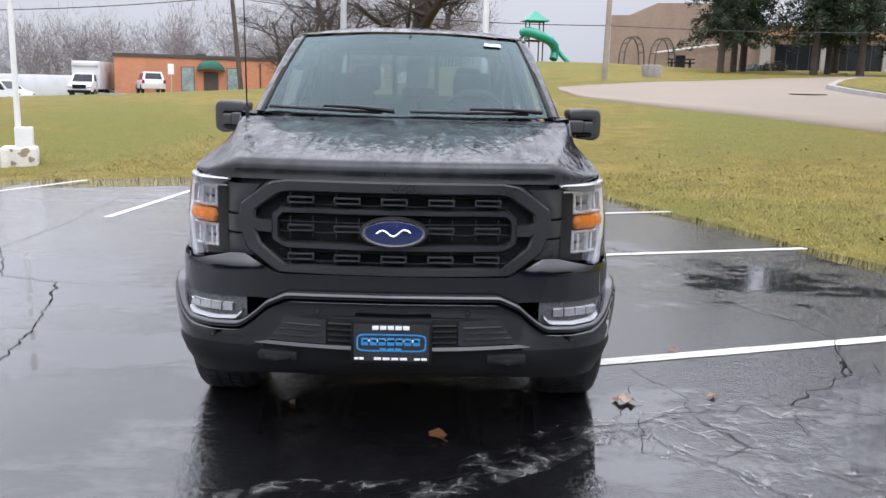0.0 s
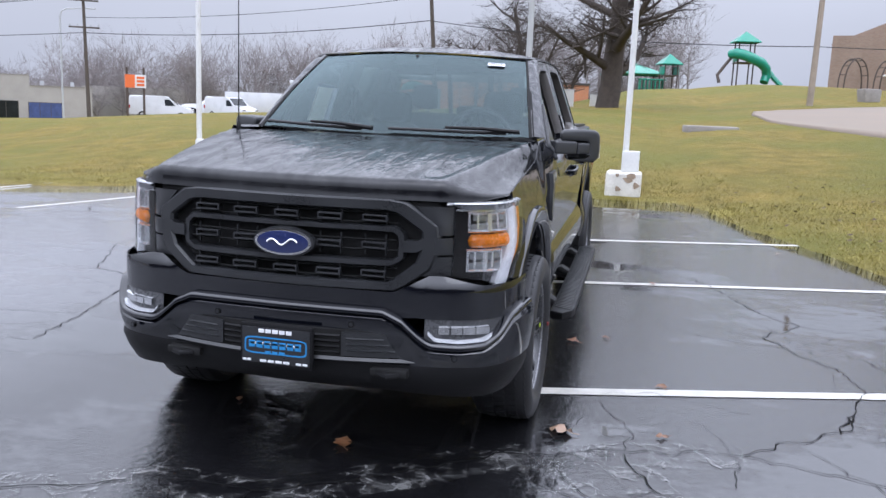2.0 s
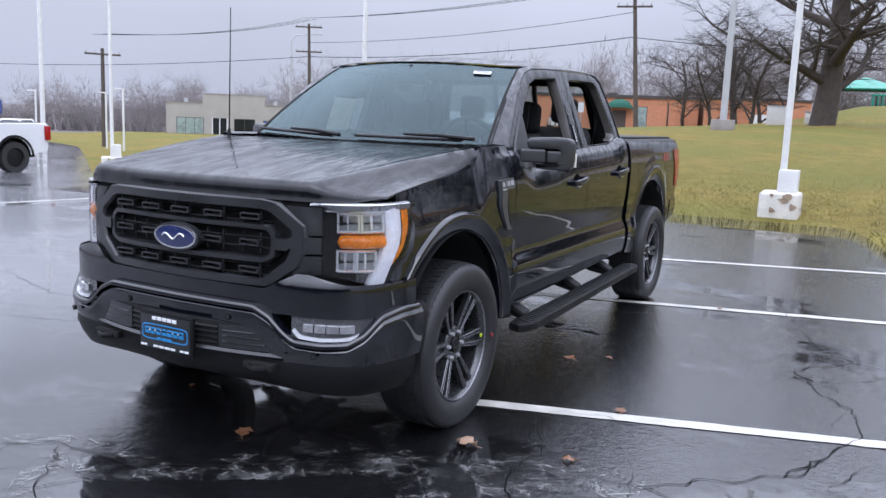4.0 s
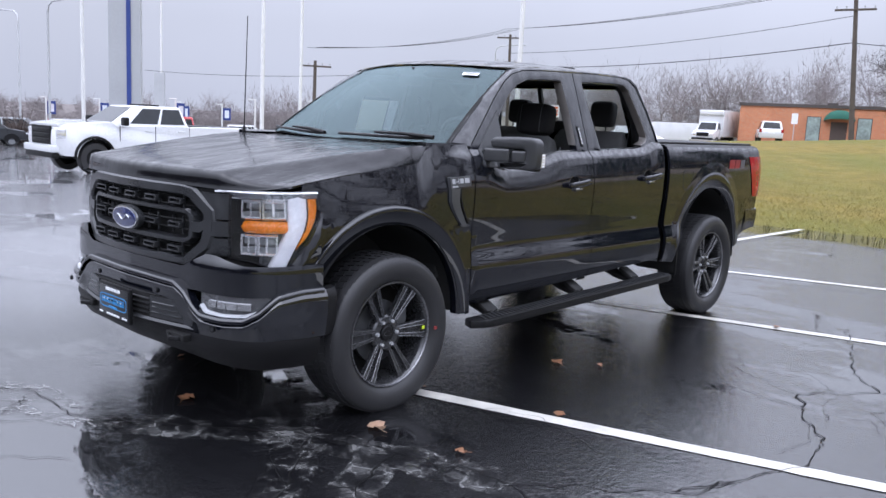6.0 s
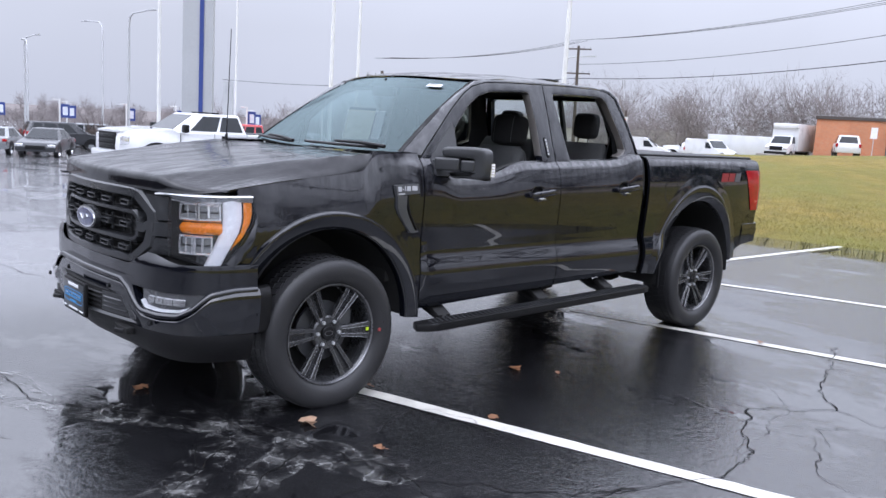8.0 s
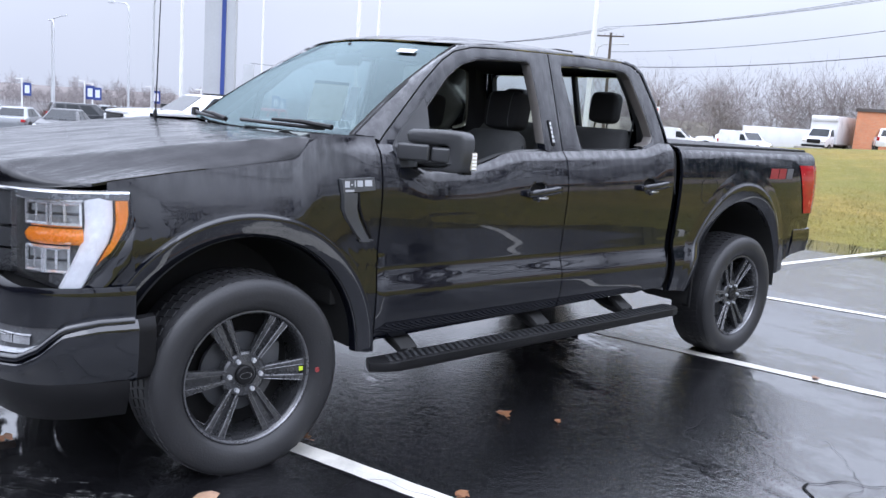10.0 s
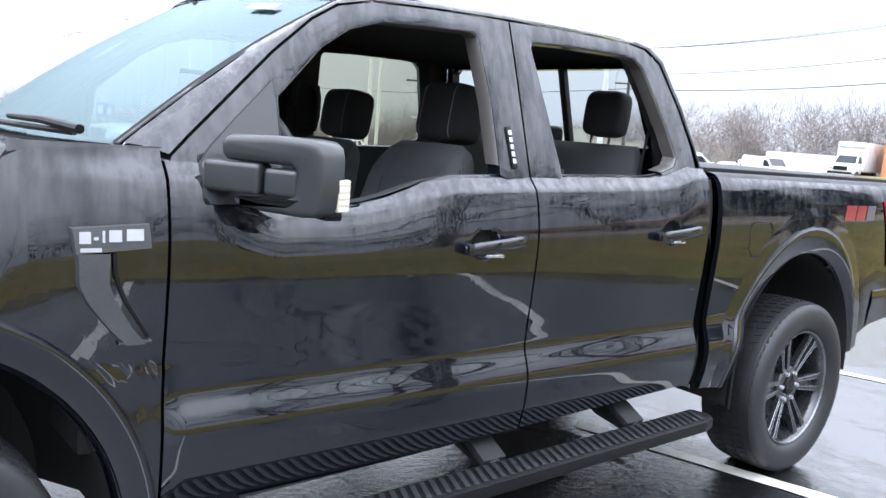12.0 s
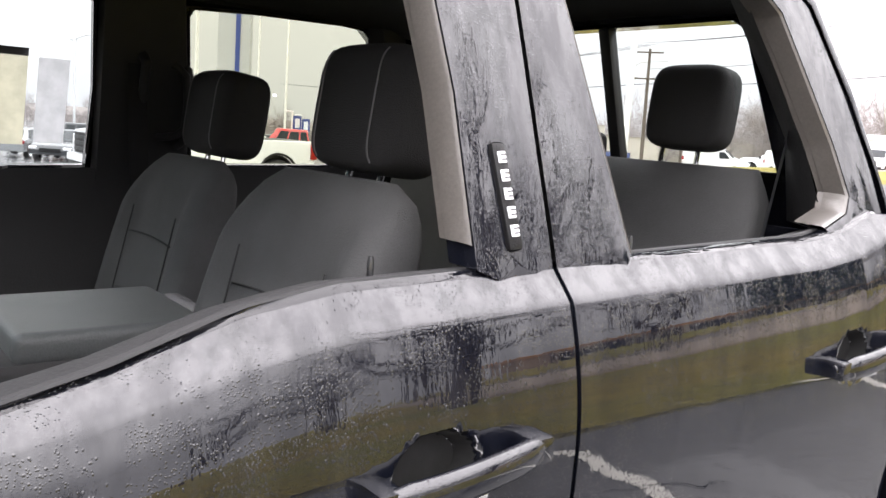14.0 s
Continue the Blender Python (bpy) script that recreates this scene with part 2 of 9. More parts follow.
def grass_material():
    m, n, l, b = material("winter grass")
    v = stretched(n, l, (1, 1, 1))
    fine, mid, big = noise_of(n, l, v, 45, 4, 0.7), noise_of(n, l, v, 1.6, 5, 0.65), noise_of(n, l, v, 0.16, 4)
    c = blend(n, l, remap(n, l, mid, 0.35, 0.65, 0, 1), (0.190, 0.150, 0.022), (0.350, 0.262, 0.055))
    c = blend(n, l, remap(n, l, big, 0.42, 0.58, 0, 0.85), c, (0.185, 0.190, 0.030))
    c = blend(n, l, remap(n, l, fine, 0.3, 0.7, 0.75, 0), c, (0.070, 0.056, 0.014))
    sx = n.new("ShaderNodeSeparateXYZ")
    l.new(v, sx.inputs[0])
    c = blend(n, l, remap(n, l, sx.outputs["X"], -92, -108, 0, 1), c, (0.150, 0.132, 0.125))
    l.new(c, b.inputs["Base Color"])
    b.inputs["Roughness"].default_value = 0.8
    b.inputs["Specular IOR Level"].default_value = 0.2
    l.new(bump_of(n, l, fine, 0.9, 0.05), b.inputs["Normal"])
    return m


def brick_material(name, c1, c2, mortar, scale=1.0):
    m, n, l, b = material(name)
    tc = n.new("ShaderNodeTexCoord")
    mp = n.new("ShaderNodeMapping")
    mp.inputs["Rotation"].default_value = (radians(90), 0, 0)
    l.new(tc.outputs["Object"], mp.inputs["Vector"])
    br = n.new("ShaderNodeTexBrick")
    br.inputs["Color1"].default_value, br.inputs["Color2"].default_value = (*c1, 1), (*c2, 1)
    br.inputs["Mortar"].default_value = (*mortar, 1)
    br.inputs["Scale"].default_value = scale
    br.inputs["Brick Width"].default_value, br.inputs["Row Height"].default_value = 0.22, 0.075
    br.inputs["Mortar Size"].default_value = 0.009
    l.new(mp.outputs["Vector"], br.inputs["Vector"])
    st = noise_of(n, l, stretched(n, l, (0.6, 0.6, 0.25)), 1.0, 4)
    l.new(blend(n, l, remap(n, l, st, 0.4, 0.75, 0, 0.35), br.outputs["Color"], [x * 0.45 for x in c1]), b.inputs["Base Color"])
    b.inputs["Roughness"].default_value = 0.85
    l.new(bump_of(n, l, br.outputs["Fac"], -0.4, 0.01), b.inputs["Normal"])
    return m


PAINT = wet_paint("black car paint", (0.0032, 0.0038, 0.0066), dull=0.003)
HOODPAINT = wet_paint("black car paint on top", (0.0030, 0.0034, 0.0050), 0.7, 0.35, 0.20, (18, 4, 9), 0.05, 0.001, (0.35, 0.92, 0.06), 1.60)
TRIM = plain("black textured plastic", (0.0055, 0.0055, 0.0062), 0.5, 0, 0.3, 5, 300, 0.25, 0.05, spec=0.22)
MIRRORTRIM = plain("grey black mirror plastic", (0.023, 0.024, 0.026), 0.42, 0, 0.25, 5, 260, 0.10, 0.3)
DARKGREY = plain("dark grey painted grille", (0.021, 0.022, 0.024), 0.33, 0, 0.2, 4, 200, 0.05, 0.15, spec=0.5)
VENTGREY = plain("satin grey vent", (0.060, 0.062, 0.066), 0.4, 0.1, 0.2, 6, 120, 0.05, 0.2)
EAVES = plain("orange tan fascia", (0.42, 0.22, 0.10), 0.8, 0, 0.25, 1.5, 30, 0.1)
# near-black that puts shade into recesses; also used for black bands and joints
SHADEBLACK = plain("black for recess shade and bands", (0.0018, 0.0018, 0.0018), 0.85, 0, 0.2, 4, 60, 0.1)
RUBBER = plain("tyre rubber", (0.014, 0.014, 0.0155), 0.55, 0, 0.35, 7, 120, 0.25, 0.12)
FELT = plain("grey wet window channel", (0.075, 0.068, 0.062), 0.45, 0, 0.25, 6, 200, 0.1, 0.5)
NUT = plain("bright wheel nut", (0.55, 0.56, 0.58), 0.30, 0.5, 0.1, 9, 90, 0.03, 0.4)
SEAL = plain("rubber seal", (0.010, 0.010, 0.011), 0.5, 0, 0.2, 6, 200, 0.05)
RIM = plain("dark grey cast wheel", (0.050, 0.051, 0.054), 0.26, 0.5, 0.2, 8, 90, 0.05, 0.5)
RIMEDGE = plain("machined wheel edge", (0.20, 0.20, 0.21), 0.3, 0.8, 0.2, 8, 90, 0.05)
CHROME = plain("chrome", (0.72, 0.73, 0.75), 0.10, 1.0, 0.1, 5, 90, 0.03, 0, 0.05)
SILVER = plain("lamp reflector", (0.86, 0.87, 0.89), 0.16, 0.75, 0.06, 9, 60, 0.02, 0.4)
GUIDEGREY = plain("satin lamp bar", (0.27, 0.28, 0.30), 0.25, 0.5, 0.1, 9, 60, 0.02, 0.4)
LENSGREY = plain("clear grey lamp lens", (0.30, 0.31, 0.32), 0.18, 0.45, 0.35, 30, 120, 0.05, 0.7)
LAMPDARK = plain("smoked lamp housing", (0.075, 0.077, 0.082), 0.25, 0.2, 0.3, 9, 100, 0.05, 0.6)
AMBER = plain("amber lamp plastic", (0.80, 0.24, 0.012), 0.25, 0, 0.25, 22, 120, 0.2, 0.6)
MARKER = plain("clear amber-tinged marker plastic", (0.50, 0.46, 0.36), 0.3, 0, 0.15, 9, 60, 0.05, 0.5)
FOGGUIDE = plain("pale fog light guide", (0.45, 0.46, 0.48), 0.3, 0, 0.1, 9, 60, 0.02, 0.5)
PAPER = thin_paper("beige printed paper", (0.50, 0.49, 0.38))
PAPERGREY = thin_paper("grey printed paper", (0.48, 0.49, 0.50))
WHITELAMP = plain("white light guide", (0.84, 0.85, 0.90), 0.25, 0, 0.12, 9, 60, 0.03, 0.6)
REDLAMP = plain("red lamp plastic", (0.30, 0.004, 0.008), 0.2, 0, 0.3, 14, 90, 0.1, 0.25)
BLUE = plain("deep blue enamel", (0.014, 0.022, 0.088), 0.22, 0, 0.15, 20, 90, 0.02, 0.8)
LIGHTBLUE = plain("bright blue print", (0.03, 0.22, 0.50), 0.4, 0, 0.15, 20, 90, 0.02, 0.3)
BADGEGREY = plain("satin badge letters", (0.42, 0.43, 0.45), 0.4, 0.3, 0.1, 9, 60, 0.02)
WHITE = plain("white print", (0.75, 0.76, 0.78), 0.45, 0, 0.06, 6, 60, 0.02)
REDPRINT = plain("red print", (0.20, 0.012, 0.014), 0.4, 0, 0.1, 9, 60, 0.02, 0.3)
GREYPRINT = plain("grey print", (0.07, 0.07, 0.076), 0.4, 0, 0.1, 9, 60, 0.02, 0.3)
CLOTH = plain("dark grey woven cloth", (0.060, 0.061, 0.062), 0.9, 0, 0.35, 6, 420, 0.5)
CLOTH2 = plain("black woven cloth", (0.017, 0.017, 0.018), 0.92, 0, 0.35, 6, 420, 0.5)
STITCH = plain("light thread", (0.12, 0.12, 0.125), 0.8, 0, 0.2, 9, 300, 0.1)
LEATHER = plain("black soft plastic", (0.068, 0.073, 0.074), 0.5, 0, 0.25, 6, 260, 0.3)
CABIN = plain("black cabin plastic", (0.017, 0.017, 0.018), 0.6, 0, 0.3, 5, 200, 0.2)
HEADLINER = plain("dark headliner", (0.012, 0.012, 0.013), 0.95, 0, 0.2, 6, 300, 0.2)
UNDER = plain("grimy underbody", (0.010, 0.010, 0.010), 0.75, 0.1, 0.5, 5, 60, 0.4)
WINDSHIELD = clear_glass("wet windscreen glass", (0.27, 0.33, 0.35), 0.06, 0.11, (0.47, 0.59, 0.61))
SIDEGLASS = clear_glass("tinted wet glass", (0.66, 0.71, 0.70), 0.03, 0.05)
PRIVACY = clear_glass("greenish privacy glass", (0.52, 0.545, 0.44), 0.10, 0.12, (0.9, 0.93, 0.8))
COVERGLASS = clear_glass("clear lamp cover", (0.92, 0.93, 0.94), 0.0, 0.02)
ASPHALT = asphalt_material()
GRASS = grass_material()
LINE = plain("worn white road paint", (0.50, 0.485, 0.44), 0.5, 0, 0.28, 7, 140, 0.4, 0.25)
CRACK = plain("open asphalt crack", (0.004, 0.004, 0.004), 0.8, 0, 0.3, 9, 80, 0.3, 0.0, spec=0.1)
CRACKPALE = silt_material()
CONCRETE = plain("pale concrete road", (0.215, 0.172, 0.128), 0.75, 0, 0.15, 0.7, 14, 0.25)
CURB = plain("weathered kerb concrete", (0.27, 0.25, 0.23), 0.8, 0, 0.3, 2, 30, 0.4)
WHITEPOLE = plain("white painted steel pole", (0.66, 0.66, 0.64), 0.5, 0, 0.12, 2, 25, 0.08)
GREYPOLE = plain("grey steel pole", (0.42, 0.43, 0.44), 0.5, 0.1, 0.12, 2, 25, 0.08)
WOODPOLE = plain("weathered timber pole", (0.085, 0.070, 0.058), 0.9, 0, 0.3, 2, 40, 0.5)
PALEPOLE = plain("bleached timber pole", (0.30, 0.25, 0.20), 0.9, 0, 0.25, 2, 40, 0.5)
WIRE = plain("black cable", (0.03, 0.03, 0.032), 0.7, 0, 0.1, 2, 40, 0)
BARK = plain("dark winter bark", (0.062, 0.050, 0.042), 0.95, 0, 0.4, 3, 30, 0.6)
# distance haze is put into this bark's paler colour
HAZYBARK = plain("grey brown far woods bark paled for haze", (0.25, 0.225, 0.22), 0.95, 0, 0.35, 0.8, 12, 0.2)
NEEDLES = plain("dark green needles", (0.026, 0.044, 0.020), 0.85, 0, 0.5, 0.8, 9, 0.2)
BRICK = brick_material("orange brick", (0.50, 0.175, 0.078), (0.58, 0.235, 0.110), (0.42, 0.28, 0.19))
TANBRICK = brick_material("tan brown brick", (0.27, 0.185, 0.135), (0.33, 0.235, 0.175), (0.30, 0.25, 0.21))
STUCCO = plain("warm grey render", (0.36, 0.34, 0.31), 0.85, 0, 0.12, 0.6, 9, 0.1)
ROOFEDGE = plain("dark roof edge metal", (0.07, 0.06, 0.055), 0.6, 0.2, 0.2, 1, 12, 0.1)
GREENCLOTH = plain("dark green awning canvas", (0.008, 0.085, 0.055), 0.75, 0, 0.25, 3, 50, 0.15)
GREENPLASTIC = plain("green playground plastic", (0.010, 0.24, 0.155), 0.4, 0, 0.15, 2, 20, 0.03, 0.3)
BROWNPOST = plain("brown coated post", (0.075, 0.055, 0.045), 0.6, 0, 0.2, 3, 30, 0.1)
DARKWIN = plain("dark window glass", (0.016, 0.019, 0.022), 0.12, 0, 0.4, 0.6, 4, 0.02, 0.0, spec=0.3)
PALEWIN = plain("curtained window", (0.24, 0.30, 0.28), 0.35, 0, 0.5, 1.3, 5, 0.02, 0.5)
BLUEWIN = plain("blue screened window", (0.05, 0.075, 0.20), 0.4, 0, 0.3, 1.3, 5, 0.02, 0.3)
CARWHITE = plain("white car paint", (0.62, 0.63, 0.645), 0.3, 0, 0.05, 1, 20, 0.01, 0.9)
CARRED = plain("red car paint", (0.42, 0.018, 0.02), 0.3, 0, 0.08, 1, 20, 0.01, 0.9)
CARDARK = plain("dark grey car paint", (0.022, 0.024, 0.028), 0.3, 0.2, 0.1, 1, 20, 0.01, 0.35)
CARGREY = plain("silver grey car paint", (0.20, 0.21, 0.22), 0.3, 0.4, 0.1, 1, 20, 0.01, 0.9)
BANNER = plain("blue pole banner", (0.018, 0.040, 0.19), 0.6, 0, 0.15, 1, 20, 0.02)
BANNERWHITE = plain("pale banner print", (0.6, 0.63, 0.68), 0.6, 0, 0.15, 1, 20, 0.02)
PYLON = plain("pale grey cladding", (0.36, 0.37, 0.38), 0.45, 0.1, 0.08, 0.4, 8, 0.02)
LEAF = plain("dead brown leaf", (0.19, 0.085, 0.035), 0.6, 0, 0.4, 25, 160, 0.3, 0.3)
LITTER = plain("damp brown leaf litter", (0.075, 0.050, 0.026), 0.8, 0, 0.4, 25, 160, 0.3)
LEAFPALE = plain("dead tan leaf", (0.30, 0.19, 0.12), 0.6, 0, 0.35, 25, 160, 0.3, 0.3)
ORANGE = plain("orange sign face", (0.75, 0.16, 0.04), 0.5, 0, 0.1, 1, 9, 0.01)
YELLOWDOT = plain("yellow green paint dot", (0.55, 0.70, 0.02), 0.5, 0, 0.1, 30, 200, 0.02)
REDDOT = plain("faded red paint dot", (0.30, 0.05, 0.05), 0.6, 0, 0.2, 30, 200, 0.02)
FIRESTONE = plain("worn white painted concrete", (0.60, 0.58, 0.52), 0.8, 0, 0.25, 3, 30, 0.4)
RUSTY = plain("bare stained concrete", (0.30, 0.23, 0.16), 0.9, 0, 0.5, 6, 40, 0.5)

# ---------------------------------------------------------------- mesh tools


def part(name, bm, mat, parent=None, label="", smooth=True, sharp=38):
    """Links a bmesh as one mesh object under a thing or part."""
    me = bpy.data.meshes.new(name)
    bmesh.ops.remove_doubles(bm, verts=bm.verts, dist=0.00005)
    bmesh.ops.recalc_face_normals(bm, faces=bm.faces)
    if smooth:
        lim = radians(sharp)
        for f in bm.faces:
            f.smooth = True
        for e in bm.edges:
            if len(e.link_faces) == 2 and e.calc_face_angle(0) > lim:
                e.smooth = False
    bm.to_mesh(me)
    bm.free()
    mats = mat if isinstance(mat, (list, tuple)) else [mat]
    for x in mats:
        me.materials.append(x)
    ob = new(name, me)
    if parent is not None:
        ob.parent = parent
    if label:
        tagged(ob, label)
    return ob


def thing(name, label, category, group="", kind="", at=(0, 0, 0), rz=0.0):
    ob = new(name)
    ob.empty_display_size = 0.2
    ob.matrix_basis = pose(*at, 0, 0, rz)
    return tagged(ob, label, category, group, kind)


def grid(rows, bm=None, flip=False, close=False):
    bm = bm or bmesh.new()
    vs = [[bm.verts.new(p) for p in r] for r in rows]
    for i in range(len(vs) - 1):
        n = len(vs[i])
        for j in range(n if close else n - 1):
            a, b, c, d = vs[i][j], vs[i][(j + 1) % n], vs[i + 1][(j + 1) % n], vs[i + 1][j]
            q = []
            for x in (a, b, c, d):
                if all((x.co - y.co).length > 1e-7 for y in q):
                    q.append(x)
            if len(q) > 2:
                bm.faces.new(q)
    return bm


def rim_back(bm, offset):
    """Folds the open border of a sheet back by an offset, so that it has an edge."""
    edges = [e for e in bm.edges if e.is_boundary]
    r = bmesh.ops.extrude_edge_only(bm, edges=edges)
    for g in r["geom"]:
        if isinstance(g, bmesh.types.BMVert):
            g.co += Vector(offset)
    return bm


def box(bm, c, s, bevel=0.0, rot=None, seg=2):
    t = bmesh.new()
    bmesh.ops.create_cube(t, size=1)
    bmesh.ops.scale(t, vec=s, verts=t.verts)
    if bevel:
        bmesh.ops.bevel(t, geom=list(t.edges), offset=bevel, segments=seg, profile=0.6, affect="EDGES")
    if rot is not None:
        bmesh.ops.rotate(t, cent=(0, 0, 0), matrix=rot, verts=t.verts)
    bmesh.ops.translate(t, vec=c, verts=t.verts)
    merge(bm, t)
    return bm


def merge(bm, t):
    me = bpy.data.meshes.new("tmp")
    t.to_mesh(me)
    t.free()
    bm.from_mesh(me)
    bpy.data.meshes.remove(me)


def tube(bm, pts, radii, sides=8, caps=True):
    pts = [Vector(p) for p in pts]
    if not isinstance(radii, (list, tuple)):
        radii = [radii] * len(pts)
    rings = []
    up = None
    for i, p in enumerate(pts):
        d = (pts[min(i + 1, len(pts) - 1)] - pts[max(i - 1, 0)]).normalized()
        if up is None:
            up = Vector((0, 0, 1)) if abs(d.z) < 0.9 else Vector((1, 0, 0))
        a = d.cross(up).normalized()
        up = a.cross(d).normalized()
        rings.append([bm.verts.new(p + radii[i] * (math.cos(t) * a + math.sin(t) * up)) for t in (2 * math.pi * k / sides for k in range(sides))])
    for r, q in zip(rings, rings[1:]):
        for k in range(sides):
            bm.faces.new((r[k], r[(k + 1) % sides], q[(k + 1) % sides], q[k]))
    if caps:
        bm.faces.new(rings[0][::-1])
        bm.faces.new(rings[-1])
    return bm


def prism(bm, outline, to3d, depth, bevel=0.0):
    """A flat outline (u, v) given depth: to3d(u, v, w) with w from 0 to depth."""
    t = bmesh.new()
    a = [t.verts.new(to3d(u, v, 0)) for u, v in outline]
    b = [t.verts.new(to3d(u, v, depth)) for u, v in outline]
    t.faces.new(a)
    t.faces.new(b[::-1])
    k = len(outline)
    for i in range(k):
        t.faces.new((a[i], b[i], b[(i + 1) % k], a[(i + 1) % k]))
    if bevel:
        bmesh.ops.bevel(t, geom=list(t.edges), offset=bevel, segments=2, profile=0.6, affect="EDGES")
    merge(bm, t)
    return bm


def lathe(bm, profile, axis_point, sides=48):
    """Turns (r, x) pairs round the x axis through a point."""
    px, py, pz = axis_point
    rows = []
    for r, x in profile:
        rows.append([(px + x, py + r * math.cos(2 * math.pi * k / sides), pz + r * math.sin(2 * math.pi * k / sides)) for k in range(sides)])
    return grid(rows, bm, close=True)


def interp(x, table):
    if x <= table[0][0]:
        return table[0][1]
    for (a, fa), (b, fb) in zip(table, table[1:]):
        if x <= b:
            return fa + (fb - fa) * (x - a) / (b - a)
    return table[-1][1]


def smooth01(x, a, b):
    t = min(1, max(0, (x - a) / (b - a)))
    return t * t * (3 - 2 * t)


def frange(a, b, n):
    return [a + (b - a) * i / (n - 1) for i in range(n)]


def mirrored(ob, name=None):
    """The same piece on the other side of the vehicle, as a mesh of its own."""
    me = ob.data.copy()
    me.transform(Matrix.Diagonal((-1, 1, 1, 1)))
    me.flip_normals()
    o = new(name or ob.name.split(".")[0], me)
    o.parent = ob.parent
    if "label" in ob:
        tagged(o, ob["label"])
    return o


# ---------------------------------------------------------------- ground
LOT_EDGE = [(-95, 62), (-45, 34), (-30, 22.6), (-22, 16.3), (-12.2, 8.7), (-11.0, 8.5), (-8.0, 8.5), (-5.7, 9.1), (-4.0, 9.8), (-1.7, 10.9), (0, 11.2), (2.0, 11.2), (2.4, 10.9),
            (2.88, 8.2), (3.4, 6.87), (4.07, 4.25), (4.42, 3.43), (5.0, 2.1), (5.6, 0.7), (6.5, -1.4), (8, -5), (12, -14), (20, -30), (26, -44)]
RISE = [(-95, -0.9), (-55, -0.35), (-45, 0.0), (-35, 0.35), (-27, 1.1), (-12, 1.70), (0, 2.4), (5, 3.2), (10, 4.4), (25, 4.3), (60, 5.0)]


def lot_edge(x):
    return interp(x, LOT_EDGE)


def lot_height(x):
    return -2.5 * math.tanh(max(0.0, -6.0 - x) * 0.036 / 2.5)


def lawn_base(x):
    return -1.25 * math.tanh(max(0.0, -6.0 - x) * 0.021 / 1.25)


def ground_height(x, y):
    d = max(0.0, y - lot_edge(x))
    if x > 2.4:
        d = min(d, max(0.0, (y - lot_edge(x)) * 0.36) + max(0.0, y - 11))
    west = smooth01(-x, 4, 7)
    climb = d * (1 - west) + d * smooth01(d, 0, 12) * west
    top = interp(x, RISE)
    rise = top * math.tanh(interp(x, [(-30, 0.055), (-12, 0.060), (0, 0.075), (5, 0.052)]) * climb / max(0.3, abs(top))) if d > 0 else 0.0
    rise += smooth01(y, 48, 76) * interp(x, [(-7, 0), (0, 1.5), (10, 1.3), (25, 0.6)])
    rise -= 0.15 * west * smooth01(d, 0, 3) * (1 - smooth01(d, 6, 14))
    kerb = 0.008 + 0.020 * smooth01(d, 0.1, 1.2)
    base = lot_height(x) + (lawn_base(x) - lot_height(x)) * smooth01(d, 0.5, 16) * smooth01(x, -105, -80)
    return base + rise + kerb + 0.05 * noise.noise((x * 0.22, y * 0.22, 0)) * smooth01(d, 0.5, 6)


def build_ground():
    xs = sorted(set([-1500, -700, -350, -200, -130] + [round(-95 + 2.5 * i, 2) for i in range(32)] + [round(-14 + 0.5 * i, 2) for i in range(70)]
                    + [21 + 2.5 * i for i in range(24)] + [100, 160, 300, 700, 1500]))
    ys = sorted(set([-1500, -500, -200, -100, -60] + [round(-50 + 4 * i, 2) for i in range(10)] + [round(-10 + 0.5 * i, 2) for i in range(70)]
                    + [26 + 2 * i for i in range(40)] + [120, 160, 250, 500, 1500]))
    rows = []
    for y in ys:
        row = []
        for x in xs:
            inside = y < lot_edge(x) - 0.02
            row.append((x, y, lot_height(x) - (0.06 if x > -60 else 0.35) if inside else ground_height(x, y)))
        rows.append(row)
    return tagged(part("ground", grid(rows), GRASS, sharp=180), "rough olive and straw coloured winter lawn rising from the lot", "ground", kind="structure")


build_ground()

lot_rows = []
lot_xs = sorted(set([-230 + 9 * i for i in range(15)] + [round(-95 + 3 * i, 2) for i in range(27)] + [round(-14 + 0.25 * i, 2) for i in range(92)] + [9 + i for i in range(17)]))
for x in lot_xs:
    top = max(lot_edge(x), -23.5) + 0.05 * noise.noise((x * 1.7, 3, 0))
    lot_rows.append([(x, y, lot_height(x)) for y in [-24 + (top + 24) * k / 24 for k in range(25)]])
tagged(part("parking_lot", rim_back(grid(lot_rows), (0, 0, -0.08)), ASPHALT, sharp=180), "wet black sealcoated asphalt parking lot mirroring the sky", "parking lot", kind="structure")


def strip(bm, pts, width, z=0.004, taper=False):
    pts = [Vector((*p, 0)) for p in pts]
    rows = []
    for i, p in enumerate(pts):
        d = (pts[min(i + 1, len(pts) - 1)] - pts[max(i - 1, 0)]).normalized()
        s = Vector((-d.y, d.x, 0)) * width / 2
        if taper:
            s *= 0.35 + 1.0 * abs(noise.noise((p.x * 5, p.y * 5, 1)))
            if i in (0, len(pts) - 1):
                s *= 0.2
        h = lot_height(p.x) + z
        rows.append([(p.x - s.x, p.y - s.y, h), (p.x + s.x, p.y + s.y, h)])
    return grid(rows, bm)


